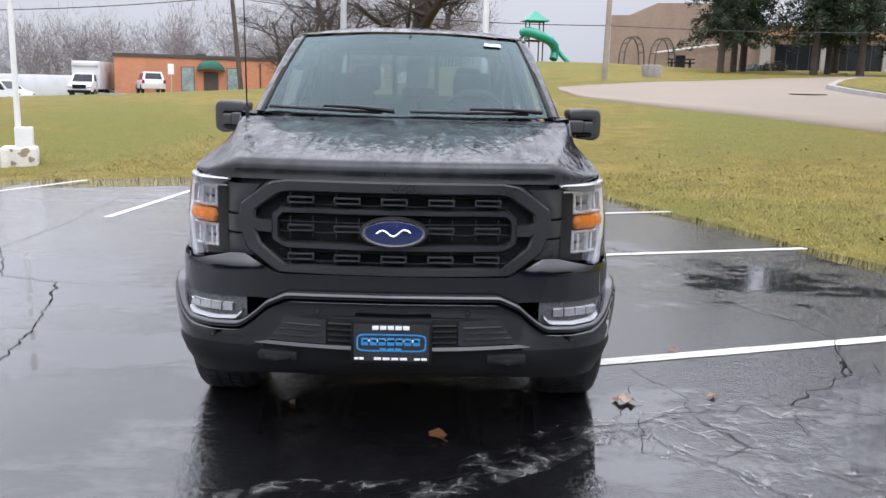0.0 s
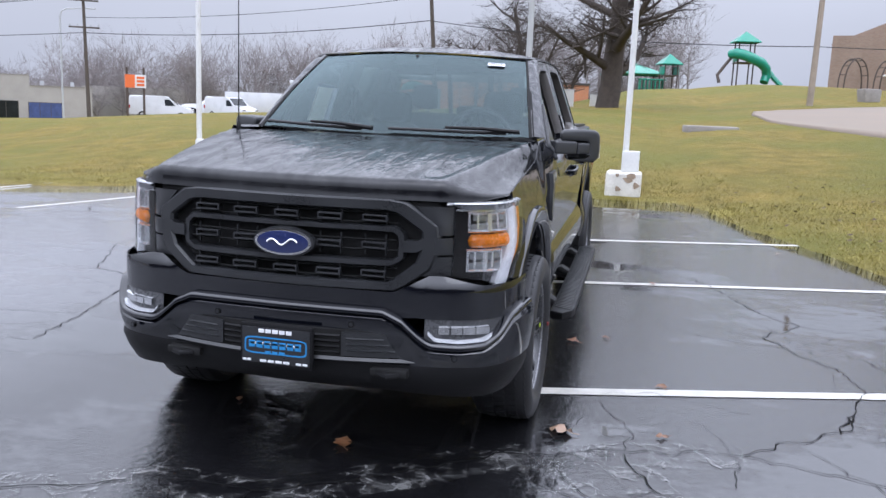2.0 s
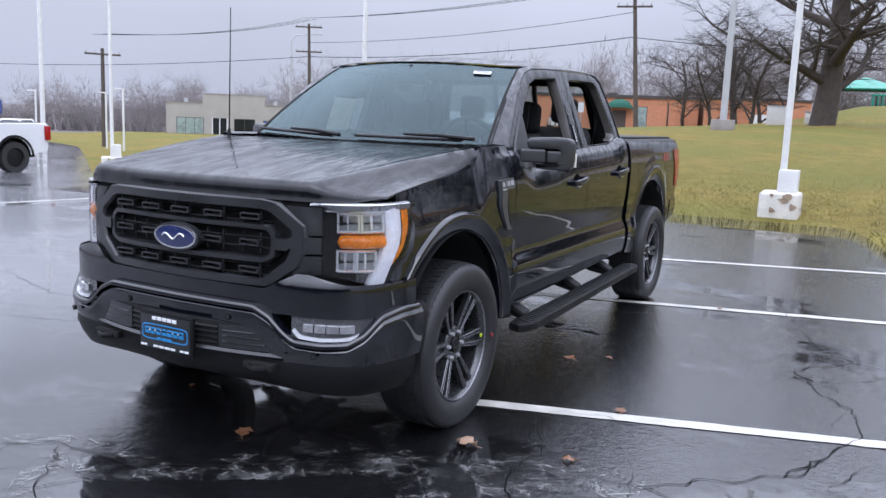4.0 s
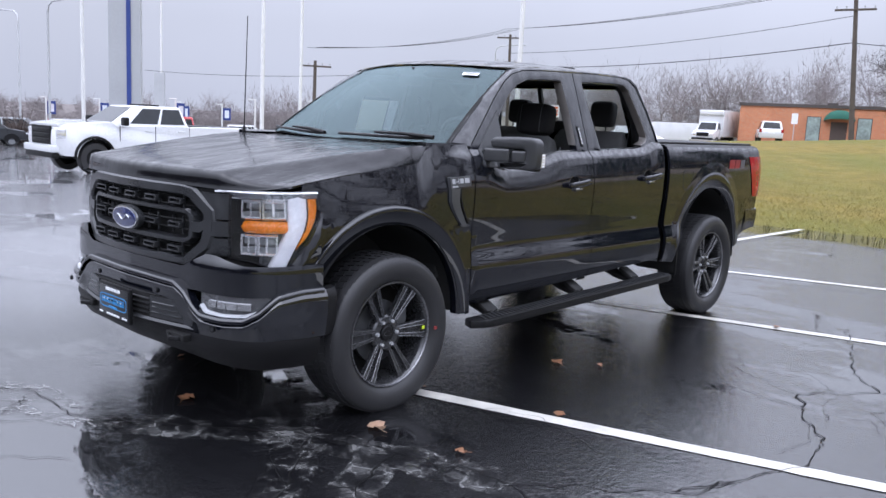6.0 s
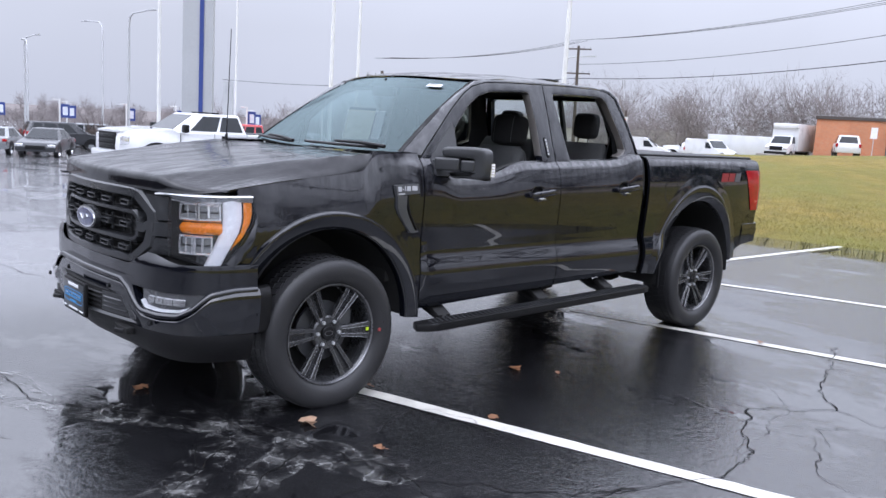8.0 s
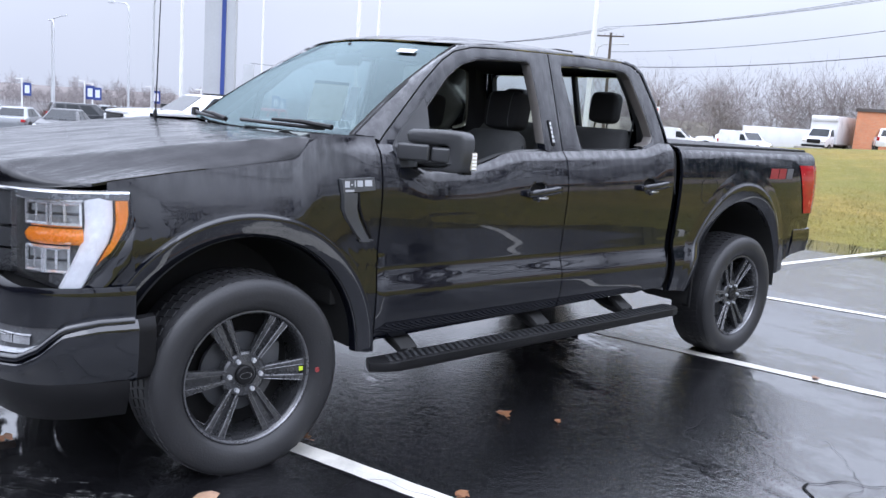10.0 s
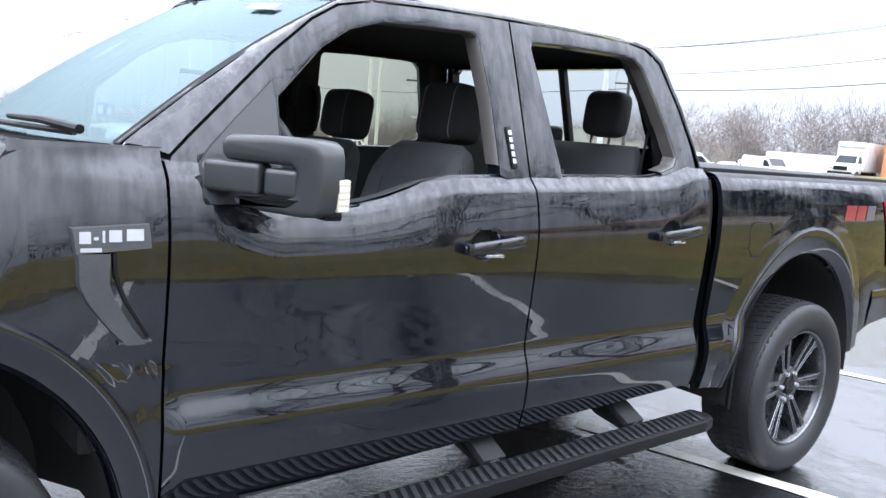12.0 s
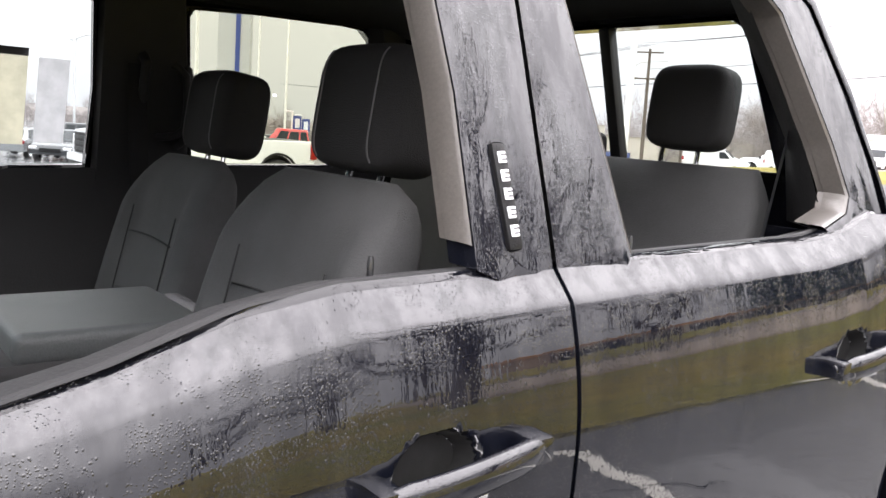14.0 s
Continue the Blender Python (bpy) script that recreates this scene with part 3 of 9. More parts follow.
LINES = [((0.62, 0.215), (4.95, 1.53)), ((0.05, 3.17), (4.02, 4.25)), ((-0.2, 5.70), (3.36, 6.86)), ((-0.93, 7.3), (-0.86, 11.05)), ((-3.55, 5.3), (-3.33, 8.6)),
         ((-6.6, 5.3), (-5.3, 9.1)), ((-9.9, 4.9), (-8.9, 8.9))]
for a, b in LINES:
    a, b = Vector((*a, 0)), Vector((*b, 0))
    d = b - a
    side = Vector((-d.y, d.x, 0)).normalized()
    rows = []
    for i in range(60):
        p = a + d * i / 59
        w = 0.051 + 0.006 * noise.noise((p.x * 9, p.y * 9, 0))
        o = 0.005 * noise.noise((p.x * 14, p.y * 14, 5))
        rows.append([tuple(p + side * (o - w) + Vector((0, 0, lot_height(p.x) + 0.004))), tuple(p + side * (o + w) + Vector((0, 0, lot_height(p.x) + 0.004)))])
    tagged(part("parking_line", grid(rows), LINE), "narrow white painted parking stall line, worn and wet", "parking line", "parking stall lines", "structure")


def wander(pts, step=0.05, amp=0.035, seed=0):
    """A jagged line through the given places."""
    out = []
    for (ax, ay), (bx, by) in zip(pts, pts[1:]):
        n = max(2, int(math.hypot(bx - ax, by - ay) / step))
        for i in range(n):
            t = i / n
            x, y = ax + (bx - ax) * t, ay + (by - ay) * t
            k = amp * math.sin(math.pi * t) ** 0.5
            out.append((x + k * 2.2 * noise.noise((x * 9, y * 9, seed)), y + k * 2.2 * noise.noise((x * 9, y * 9, seed + 7))))
    return out + [pts[-1]]


CRACKS = [
    ([(-1.6, -1.75), (-0.74, -1.45), (-0.39, -1.25), (0.04, -1.25), (0.46, -0.95), (0.78, -0.70), (0.99, -0.55), (1.40, -0.38), (1.95, -0.25), (2.45, 0.2), (2.6, 0.5)], 0.016),
    ([(0.99, -0.55), (1.35, -0.95), (1.6, -1.3), (2.4, -1.6)], 0.012),
    ([(1.40, -0.38), (1.55, -0.76), (1.92, -1.16), (2.5, -1.5)], 0.012),
    ([(1.26, 0.3), (1.45, -0.14), (1.42, -0.38)], 0.010),
    ([(1.95, -0.25), (2.6, -0.45), (3.4, -0.4), (4.6, -0.9)], 0.013),
    ([(1.55, -0.76), (1.3, -0.95), (1.07, -0.83), (1.15, -0.46)], 0.008),
    ([(2.25, -0.1), (2.7, -0.8), (2.5, -1.5)], 0.009),
    ([(2.45, 0.2), (2.74, 0.96), (2.70, 1.29), (2.45, 1.7), (2.32, 2.0), (2.64, 2.45), (2.40, 2.75), (2.3, 3.1), (2.17, 3.47), (1.95, 4.1)], 0.018),
    ([(2.32, 2.0), (1.9, 2.2), (1.7, 2.6)], 0.010),
    ([(2.64, 2.45), (3.3, 2.3), (3.9, 2.7)], 0.012),
    ([(-2.17, 0.2), (-2.30, 0.85), (-2.45, 1.4), (-2.70, 2.07), (-3.2, 2.25), (-3.78, 3.37), (-3.8, 4.7), (-4.05, 7.1)], 0.020),
    ([(-2.70, 2.07), (-1.78, 2.0), (-0.9, 2.1)], 0.010),
    ([(-2.17, 0.2), (-2.5, 0.1), (-3.4, -0.3), (-4.6, -0.4)], 0.014),
    ([(-2.30, 0.85), (-3.1, 0.7), (-4.0, 1.0), (-5.2, 0.8)], 0.010),
    ([(-0.39, -1.25), (-0.1, -1.6), (0.5, -1.9), (1.2, -1.8)], 0.010),
    ([(0.04, -1.25), (-0.02, -1.45), (-0.3, -1.9)], 0.008),
    ([(1.5, 6.6), (2.2, 7.4), (2.0, 8.6), (1.1, 9.6)], 0.014),
    ([(-0.5, 8.9), (0.6, 8.6), (1.3, 8.9)], 0.011),
]
rng = random.Random(31)
for k in range(14):
    x, y = rng.choice([(1.6, -0.6), (2.1, -0.5), (2.4, 0.0), (2.5, 1.3), (-2.6, 1.2), (-3.6, 0.4), (0.2, -1.5), (2.2, 2.4), (-3.5, 3.0)])
    x, y = x + rng.gauss(0, 0.35), y + rng.gauss(0, 0.35)
    if abs(x) < 1.0 and y > -0.9:
        continue
    a = rng.uniform(0, 6.28)
    pts = [(x, y)]
    for j in range(rng.randint(2, 5)):
        a += rng.gauss(0, 0.7)
        pts.append((pts[-1][0] + 0.28 * math.cos(a), pts[-1][1] + 0.28 * math.sin(a)))
    CRACKS.append((pts, rng.uniform(0.005, 0.010)))
for i, (pts, w) in enumerate(CRACKS):
    tagged(part("asphalt_crack", strip(bmesh.new(), wander(pts, 0.03, 0.026, i), w * 0.62, 0.0045, True), CRACK, smooth=False), "jagged dark crack in the wet asphalt", "crack", "cracks in the lot", "structure")

# pale silt film along the widest cracks
bm = bmesh.new()
for pts, w in ((CRACKS[0][0][:9], 0.26), (CRACKS[1][0], 0.22), (CRACKS[2][0], 0.22), (CRACKS[14][0], 0.15)):
    line = wander(pts, 0.08, 0.04, 2)
    strip(bm, [(x, y - 0.03) for x, y in line], w, 0.003)
tagged(part("silt", bm, CRACKPALE, smooth=False), "thin pale silt film washed along the cracks", "silt", kind="stuff")


def leaf_mesh(seed, s):
    r = random.Random(seed)
    bm = bmesh.new()
    mid = [bm.verts.new((0, s * (t - 0.5), 0.012 + s * 0.10 * math.sin(t * 3.1))) for t in (0, 0.25, 0.5, 0.75, 1)]
    for sg in (-1, 1):
        out = [mid[0]]
        for t, w in ((0.2, 0.30), (0.33, 0.20), (0.5, 0.42), (0.65, 0.22), (0.8, 0.26)):
            out.append(bm.verts.new((sg * s * w * r.uniform(0.8, 1.2), s * (t - 0.5), 0.008 + s * r.uniform(0.0, 0.22))))
        out.append(mid[4])
        for i, m in ((0, 0), (1, 0), (2, 1), (3, 2), (4, 3)):
            q = [out[i], out[i + 1], mid[min(4, m + 1)], mid[m]]
            u = []
            for v in q:
                if v not in u:
                    u.append(v)
            if len(u) > 2:
                bm.faces.new(u)
    tube(bm, [(0, -s * 0.5, 0.012), (0.01, -s * 0.75, 0.010)], 0.0015, 5)
    return bm


LEAVES = [(0.19, -0.72, 0.13, 30, 0), (1.12, -0.25, 0.15, 75, 1), (1.04, 1.38, 0.12, 60, 0), (1.60, 0.60, 0.10, 20, 0), (1.59, -0.16, 0.08, 110, 0), (0.78, 0.36, 0.12, 100, 0),
          (1.58, 3.6, 0.09, 10, 0), (-0.5, -0.35, 0.06, 10, 0), (1.25, 1.55, 0.07, 40, 0), (3.0, 6.0, 0.08, 70, 1)]
for i, (x, y, s, a, k) in enumerate(LEAVES):
    ob = part("fallen_leaf", leaf_mesh(i, s * 0.8), LEAFPALE if k else LEAF)
    ob.matrix_basis = pose(x, y, 0.0, 0, 0, a)
    tagged(ob, "curled tan dead leaf lying on wet asphalt" if k else "curled brown dead leaf lying on wet asphalt", "leaf", "fallen leaves")


# ---------------------------------------------------------------- the black pickup
truck = thing("pickup_truck", "black four-door pickup truck, wet with rain, driver's windows down", "pickup truck")
BELT = [(0.5, 1.225), (1.0, 1.226), (1.15, 1.238), (1.26, 1.263), (1.39, 1.305), (1.50, 1.323), (1.85, 1.335), (2.45, 1.352), (2.58, 1.368), (2.68, 1.40), (2.9, 1.41)]
SIDE = [(0.30, 0.88), (0.44, 0.905), (0.50, 0.930), (0.58, 0.948), (0.66, 0.954), (0.69, 0.952), (0.715, 0.945), (0.765, 0.926), (0.785, 0.922), (0.85, 0.925), (0.95, 0.932), (1.05, 0.938), (1.12, 0.9395),
        (1.16, 0.9370), (1.20, 0.9315), (1.25, 0.9210), (1.298, 0.9065), (1.335, 0.872), (1.40, 0.845)]
FRONTIN = [(-0.95, 0.90), (-0.6, 0.965), (-0.35, 0.985), (0.1, 0.995), (0.55, 1.0), (2.8, 1.0), (3.6, 0.995), (4.3, 0.985), (4.75, 0.955)]
FY, RY, HZ = 0.0, 3.645, 0.405
REAR_ARCH = (3.62, 0.535, 0.615)  # its middle, half its length and its height over the sill


def smooth_side(z):
    w = 0.012 if z < 1.26 else 0.004
    return (interp(z - w, SIDE) + 2 * interp(z, SIDE) + interp(z + w, SIDE)) / 4


def side_x(y, z):
    """Half the width of the lower body at a place on its side."""
    lift = 1.335 - interp(y, BELT) if y < 2.8 else -0.055
    lift *= smooth01(y, 0.70, 0.915)
    ze = z + lift * min(1.0, max(0.0, (z - 1.02) / 0.26))
    crease = 1.0 if y > 0.62 else 0.0
    x = smooth_side(ze)
    if not crease:
        x = x if z > 0.85 else 0.932 + (x - 0.932) * 0.3
    if y > 3.9 and z < 0.85:
        plain_x = smooth_side(0.85) - 0.05 * (0.85 - z)
        x += (plain_x - x) * smooth01(y, 3.95, 4.15)
    x *= interp(y, FRONTIN)
    return x


def glass_x(y, z):
    """Half the width of the cab above the belt line."""
    return 0.872 - 0.335 * (z - 1.335) - 0.05 * max(0, z - 1.6) ** 2 if z > 1.335 else 0.872 + 0.24 * (1.335 - z)


def arch(cy, a, b, y, base):
    d = abs(y - cy) / a
    return 0.43 + b * math.sqrt(max(0, 1 - d * d)) if d < 1 else base


def panel(ys, zb, zt, nz=26, fold=0.022, shape=side_x):
    rows = []
    for y in ys:
        a, b = zb(y), zt(y)
        rows.append([(shape(y, z), y, z) for z in frange(a, b, nz)])
    return rim_back(grid(rows), (-fold, 0, 0))


def arc_ys(y0, y1, cy, r, n=40):
    """Stations that crowd at the ends of a wheel arch."""
    out = set(frange(y0, y1, 24))
    for k in range(n + 1):
        v = cy + r * math.cos(math.pi * k / n)
        if y0 < v < y1:
            out.add(v)
    return sorted(out)


# front fender
SEAM = [(-0.72, 1.135), (-0.66, 1.146), (-0.5, 1.174), (-0.3, 1.202), (0.0, 1.236), (0.2, 1.260), (0.225, 1.268), (0.25, 1.30), (0.285, 1.35), (0.36, 1.357), (0.6, 1.367)]


def fender_x(y, z):
    """The fender's side, rolled over towards the hood."""
    t = interp(y, SEAM)
    x = side_x(y, z)
    fade = smooth01(y, 0.60, 0.25)
    if z > 0.88:
        x += (side_x(y, 0.88) - x) * fade
    k = min(1.0, max(0.0, (z - (t - 0.25)) / 0.25)) ** 1.35
    return x + (min(x, 0.868) - x) * k * fade


def scooped(y, z, x, at, by=0.066, bz=0.047, deep=0.038):
    """A door's side with the hollow behind its handle."""
    r = ((y - at[0]) / by) ** 2 + ((z - at[1]) / bz) ** 2
    return x - deep * smooth01(r, 1.0, 0.45)


ys = arc_ys(-0.535, 0.606, FY, 0.60)
fender = part("fender", panel(ys, lambda y: max(arch(FY, 0.60, 0.614, y, 0.43), 0.66 if y < -0.5 else 0.43), lambda y: interp(y, SEAM) - 0.004, 40, shape=fender_x), PAINT, truck)
mirrored(fender)

# wheel arch flares: a dark groove, a proud lip and a broad face
FRONT_LIP = ((1.10, -0.030), (1.02, -0.024), (0.86, -0.016), (0.80, 0.010), (0.76, 0.018), (0.70, 0.020), (0.58, 0.017), (0.36, 0.008), (0.10, -0.004), (0.02, -0.010), (0.0, -0.016), (-0.03, -0.05))
REAR_LIP = ((2.0, -0.004), (1.75, 0.001), (1.45, 0.004), (1.16, 0.007), (1.03, 0.009), (0.98, 0.014), (0.92, 0.016), (0.82, 0.015), (0.45, 0.006), (0.12, -0.004), (0.02, -0.008), (0.0, -0.012), (-0.03, -0.05))


def flare(cy, a, b, wa, wb, t0, t1, lip):
    rows = []
    for t in frange(t0, t1, 60):
        row = []
        for k, g in lip:
            y, z = cy + (a + wa * k) * math.cos(t), 0.43 + (b + wb * k) * math.sin(t)
            if cy == FY:
                y = min(y, 0.606)
            row.append(((fender_x(y, max(z, 0.86)) if cy == FY else side_x(y, z)) + g, y, z))
        rows.append(row)
    return grid(rows)


ff = part("arch_flare", flare(FY, 0.525, 0.522, 0.105, 0.122, -0.02, math.pi - 0.42, FRONT_LIP), PAINT, fender, "black wheel arch flare", sharp=40)
mirrored(ff)

# doors: lower skins
LOW = lambda y: 0.462 + 0.036 * (y - 0.7)
HANDLE_F, HANDLE_R = (1.60, 1.127), (2.545, 1.154)
ys = sorted(set(frange(0.614, 1.818, 46) + frange(1.53, 1.67, 20)))
front_door = part("front_door", panel(ys, LOW, lambda y: max(interp(y, BELT), interp(y, [(0.614, 1.335), (0.78, 1.335), (0.90, 1.225)])), 110, shape=lambda y, z: scooped(y, z, side_x(y, z), HANDLE_F)), PAINT, truck)
ys = sorted(set(frange(1.826, 2.770, 36) + frange(2.475, 2.615, 20)))
rear_door = part("rear_door", panel(ys, LOW, lambda y: interp(y, BELT) if y < 2.70 else 1.40, 110, shape=lambda y, z: scooped(y, z, side_x(y, z), HANDLE_R)), PAINT, truck)

FRAME_F = [(0.614, 1.205), (0.616, 1.30), (0.632, 1.345), (0.68, 1.392), (0.78, 1.485), (0.93, 1.625), (1.06, 1.73), (1.15, 1.782), (1.27, 1.812), (1.5, 1.826), (1.818, 1.838), (1.818, 1.318), (1.5, 1.305), (1.39, 1.287), (1.26, 1.245),
           (1.15, 1.222), (0.9, 1.212)]
WIN_F = [(0.915, 1.228), (0.925, 1.512), (1.08, 1.662), (1.18, 1.725), (1.30, 1.762), (1.45, 1.772), (1.650, 1.782), (1.672, 1.770), (1.692, 1.55), (1.690, 1.338), (1.50, 1.328), (1.39, 1.309), (1.26, 1.268), (1.15, 1.243), (1.0, 1.231)]
FRAME_R = [(1.826, 1.318), (1.826, 1.838), (2.1, 1.847), (2.45, 1.848), (2.55, 1.835), (2.62, 1.79), (2.70, 1.62), (2.745, 1.48), (2.76, 1.385), (2.68, 1.382), (2.58, 1.350), (2.45, 1.334)]
WIN_R = [(1.975, 1.345), (1.905, 1.765), (1.915, 1.785), (2.1, 1.796), (2.40, 1.802), (2.475, 1.797), (2.518, 1.765), (2.62, 1.52), (2.643, 1.43), (2.618, 1.398), (2.53, 1.372), (2.44, 1.358)]


def ray_hit(poly, c, a):
    """Where the ray from c at the angle a leaves the polygon."""
    d = (math.cos(a), math.sin(a))
    best = 0.0
    for (x1, y1), (x2, y2) in zip(poly, poly[1:] + poly[:1]):
        ex, ey = x2 - x1, y2 - y1
        den = d[0] * ey - d[1] * ex
        if abs(den) < 1e-9:
            continue
        t = ((x1 - c[0]) * ey - (y1 - c[1]) * ex) / den
        s = ((x1 - c[0]) * d[1] - (y1 - c[1]) * d[0]) / den
        if t > 0 and -1e-6 <= s <= 1 + 1e-6:
            best = max(best, t)
    return (c[0] + best * d[0], c[1] + best * d[1])


def angles_of(*polys, c, n=90):
    out = [2 * math.pi * k / n - math.pi for k in range(n)]
    for p in polys:
        out += [math.atan2(y - c[1], x - c[0]) for x, y in p]
    return sorted(set(round(a, 4) for a in out))


def frame_ring(outer, inner, c, depth=0.05, off=0.0, steps=(0, 0.5, 1), sill=(0.95, 1.686)):
    """The frame round a window, open along the sill."""
    rows, parts = [], []
    turn = [a if a > -math.pi / 2 else a + 2 * math.pi for a in angles_of(outer, inner, c=c)]
    for a in sorted(turn):
        o, i = ray_hit(outer, c, a), ray_hit(inner, c, a)
        if i[1] < interp(i[0], BELT) + 0.02 and sill[0] < i[0] < sill[1]:
            if rows:
                parts.append(rows)
            rows = []
            continue
        col = []
        for s in steps:
            y, z = o[0] + (i[0] - o[0]) * s, o[1] + (i[1] - o[1]) * s
            bulge = 0.004 * math.sin(math.pi * s)
            col.append((glass_x(y, z) + off + bulge, y, z))
        y, z = i
        col.append((glass_x(y, z) + off - depth, y + (c[0] - y) * 0.012, z + (c[1] - z) * 0.012))
        rows.append(col)
    parts.append(rows)
    bm = bmesh.new()
    for rows in parts:
        if len(rows) > 1:
            grid(rows, bm)
    return bm


CF, CR = (1.32, 1.50), (2.22, 1.57)
part("window_frame", frame_ring(FRAME_F, WIN_F, CF, 0.05), PAINT, front_door)
part("window_frame", frame_ring(FRAME_R, WIN_R, CR, 0.05, sill=(1.982, 2.50)), PAINT, rear_door)


def shrink(poly, c, k):
    return [(c[0] + (x - c[0]) * k, c[1] + (y - c[1]) * k) for x, y in poly]


part("window_seal", frame_ring(shrink(WIN_F, CF, 1.012), shrink(WIN_F, CF, 0.985), CF, 0.02, -0.036), FELT, front_door, "wet grey window channel")
part("window_seal", frame_ring(shrink(WIN_R, CR, 1.015), shrink(WIN_R, CR, 0.975), CR, 0.02, -0.036, sill=(1.985, 2.50)), FELT, rear_door, "wet grey window channel")
part("window_channel", frame_ring(WIN_F, shrink(WIN_F, CF, 0.982), CF, 0.040, -0.004), FELT, front_door, "wet grey window channel")
part("window_channel", frame_ring(WIN_R, shrink(WIN_R, CR, 0.976), CR, 0.040, -0.004, sill=(1.985, 2.50)), FELT, rear_door, "wet grey window channel")
# flat ledge along the sill, with a rubber seal on its inner edge
for dr, y0, y1 in ((front_door, 0.90, 1.816), (rear_door, 1.828, 2.69)):
    rows = []
    for y in frange(y0, y1, 36):
        t = interp(y, BELT)
        xo = side_x(y, t)
        rows.append([(xo, y, t - 0.0005), (xo - 0.006, y, t + 0.004), (glass_x(y, t) - 0.012, y, t + 0.008), (glass_x(y, t) - 0.022, y, t + 0.004), (glass_x(y, t) - 0.024, y, t - 0.02)])
    part("sill_ledge", grid(rows), HOODPAINT, dr, "wet black ledge along the window sill", sharp=60)
    bm = bmesh.new()
    tube(bm, [(glass_x(y, interp(y, BELT)) - 0.026, y, interp(y, BELT) + 0.004) for y in frange(y0 + 0.02, y1 - 0.06, 24)], 0.0055, 8)
    part("sill_seal", bm, SEAL, dr, "black rubber seal along the sill")


def door_inner(y0, y1, low=0.5):
    rows = []
    for y in frange(y0, y1, 20):
        t = interp(y, BELT)
        col = []
        for s in frange(0, 1, 10):
            z = low + (t - low) * s
            col.append((0.80 - 0.02 * math.sin(6 * s), y, z))
        col += [(0.825, y, t - 0.002), (glass_x(y, t) - 0.032, y, t - 0.004)]
        rows.append(col)
    return grid(rows)


part("door_trim", door_inner(0.66, 1.80), CABIN, front_door, "black plastic inner door trim")
part("door_trim", door_inner(1.84, 2.68), CABIN, rear_door, "black plastic inner door trim")


def door_handle(y0, y1, z0, z1, parent):
    ym, zm = (y0 + y1) / 2, (z0 + z1) / 2
    x = side_x(ym, zm)
    hy, hz = HANDLE_F if parent == front_door else HANDLE_R
    # near-black dish over the scoop, shade put into its colour
    rows = []
    for r in (0.93, 0.86, 0.7, 0.5, 0.25, 0.01):
        row = []
        for t in frange(0, 2 * math.pi, 29):
            yy, zz = hy + r * 0.066 * math.cos(t), hz + r * 0.047 * math.sin(t)
            row.append((scooped(yy, zz, side_x(yy, zz), (hy, hz)) + (0.0025 if r < 0.9 else -0.003), yy, zz))
        rows.append(row)
    part("handle_cup", grid(rows), SHADEBLACK, parent, "near-black dish for the shade in the finger cup")
    bm = bmesh.new()
    rows = []
    for i, s in enumerate(frange(0, 1, 13)):
        y, z = y0 + (y1 - y0) * s, z0 + (z1 - z0) * s
        k = min(1, 0.55 + 3 * s, 0.55 + 3 * (1 - s))
        px = x + 0.018 + 0.020 * math.sin(math.pi * min(1, max(0, s))) ** 0.5
        rows.append([(px + 0.012 * k * math.cos(t), y, z + 0.0205 * k * math.copysign(abs(math.sin(t)) ** 0.7, math.sin(t))) for t in frange(0, 2 * math.pi, 15)])
    grid(rows, bm)
    for r in (rows[0], rows[-1]):
        bm.faces.new([bm.verts.new(p) for p in r[:-1]])
    for y in (y0 + 0.02, y1 - 0.02):
        box(bm, (x + 0.012, y, interp(y, [(y0, z0), (y1, z1)])), (0.05, 0.036, 0.034), 0.008)
    part("door_handle", bm, PAINT, parent, "glossy black pull handle")
    bm = bmesh.new()
    box(bm, (x + 0.006, ym + 0.005, zm - 0.036), (0.02, 0.075, 0.012), 0.005)
    part("handle_lip", bm, CHROME, parent, "bright lower lip")


door_handle(1.495, 1.745, 1.116, 1.142, front_door)
door_handle(2.43, 2.70, 1.142, 1.170, rear_door)

# keypad on the door pillar
bm = bmesh.new()
rows = []
kx = glass_x(1.75, 1.43)
k_rot = Matrix.Rotation(radians(-18.5), 3, "Y") @ Matrix.Rotation(radians(3), 3, "X")
box(bm, (kx + 0.006, 1.748, 1.425), (0.012, 0.025, 0.140), 0.008, k_rot)
keypad = part("keypad", bm, TRIM, front_door, "black entry keypad with five buttons")
for i in range(5):
    bm = bmesh.new()
    c = Vector((0.0065, 0, -0.045 + 0.0235 * i))
    box(bm, Vector((kx + 0.006, 1.748, 1.425)) + k_rot @ c, (0.003, 0.0125, 0.0150), 0.001, k_rot)
    part("button", bm, WHITE, keypad)
    bm = bmesh.new()
    for dz in (-0.003, 0.003):
        box(bm, Vector((kx + 0.006, 1.748, 1.425)) + k_rot @ (c + Vector((0.002, 0.001, dz))), (0.001, 0.008, 0.0022), 0, k_rot)
    part("button_mark", bm, GREYPRINT, keypad)

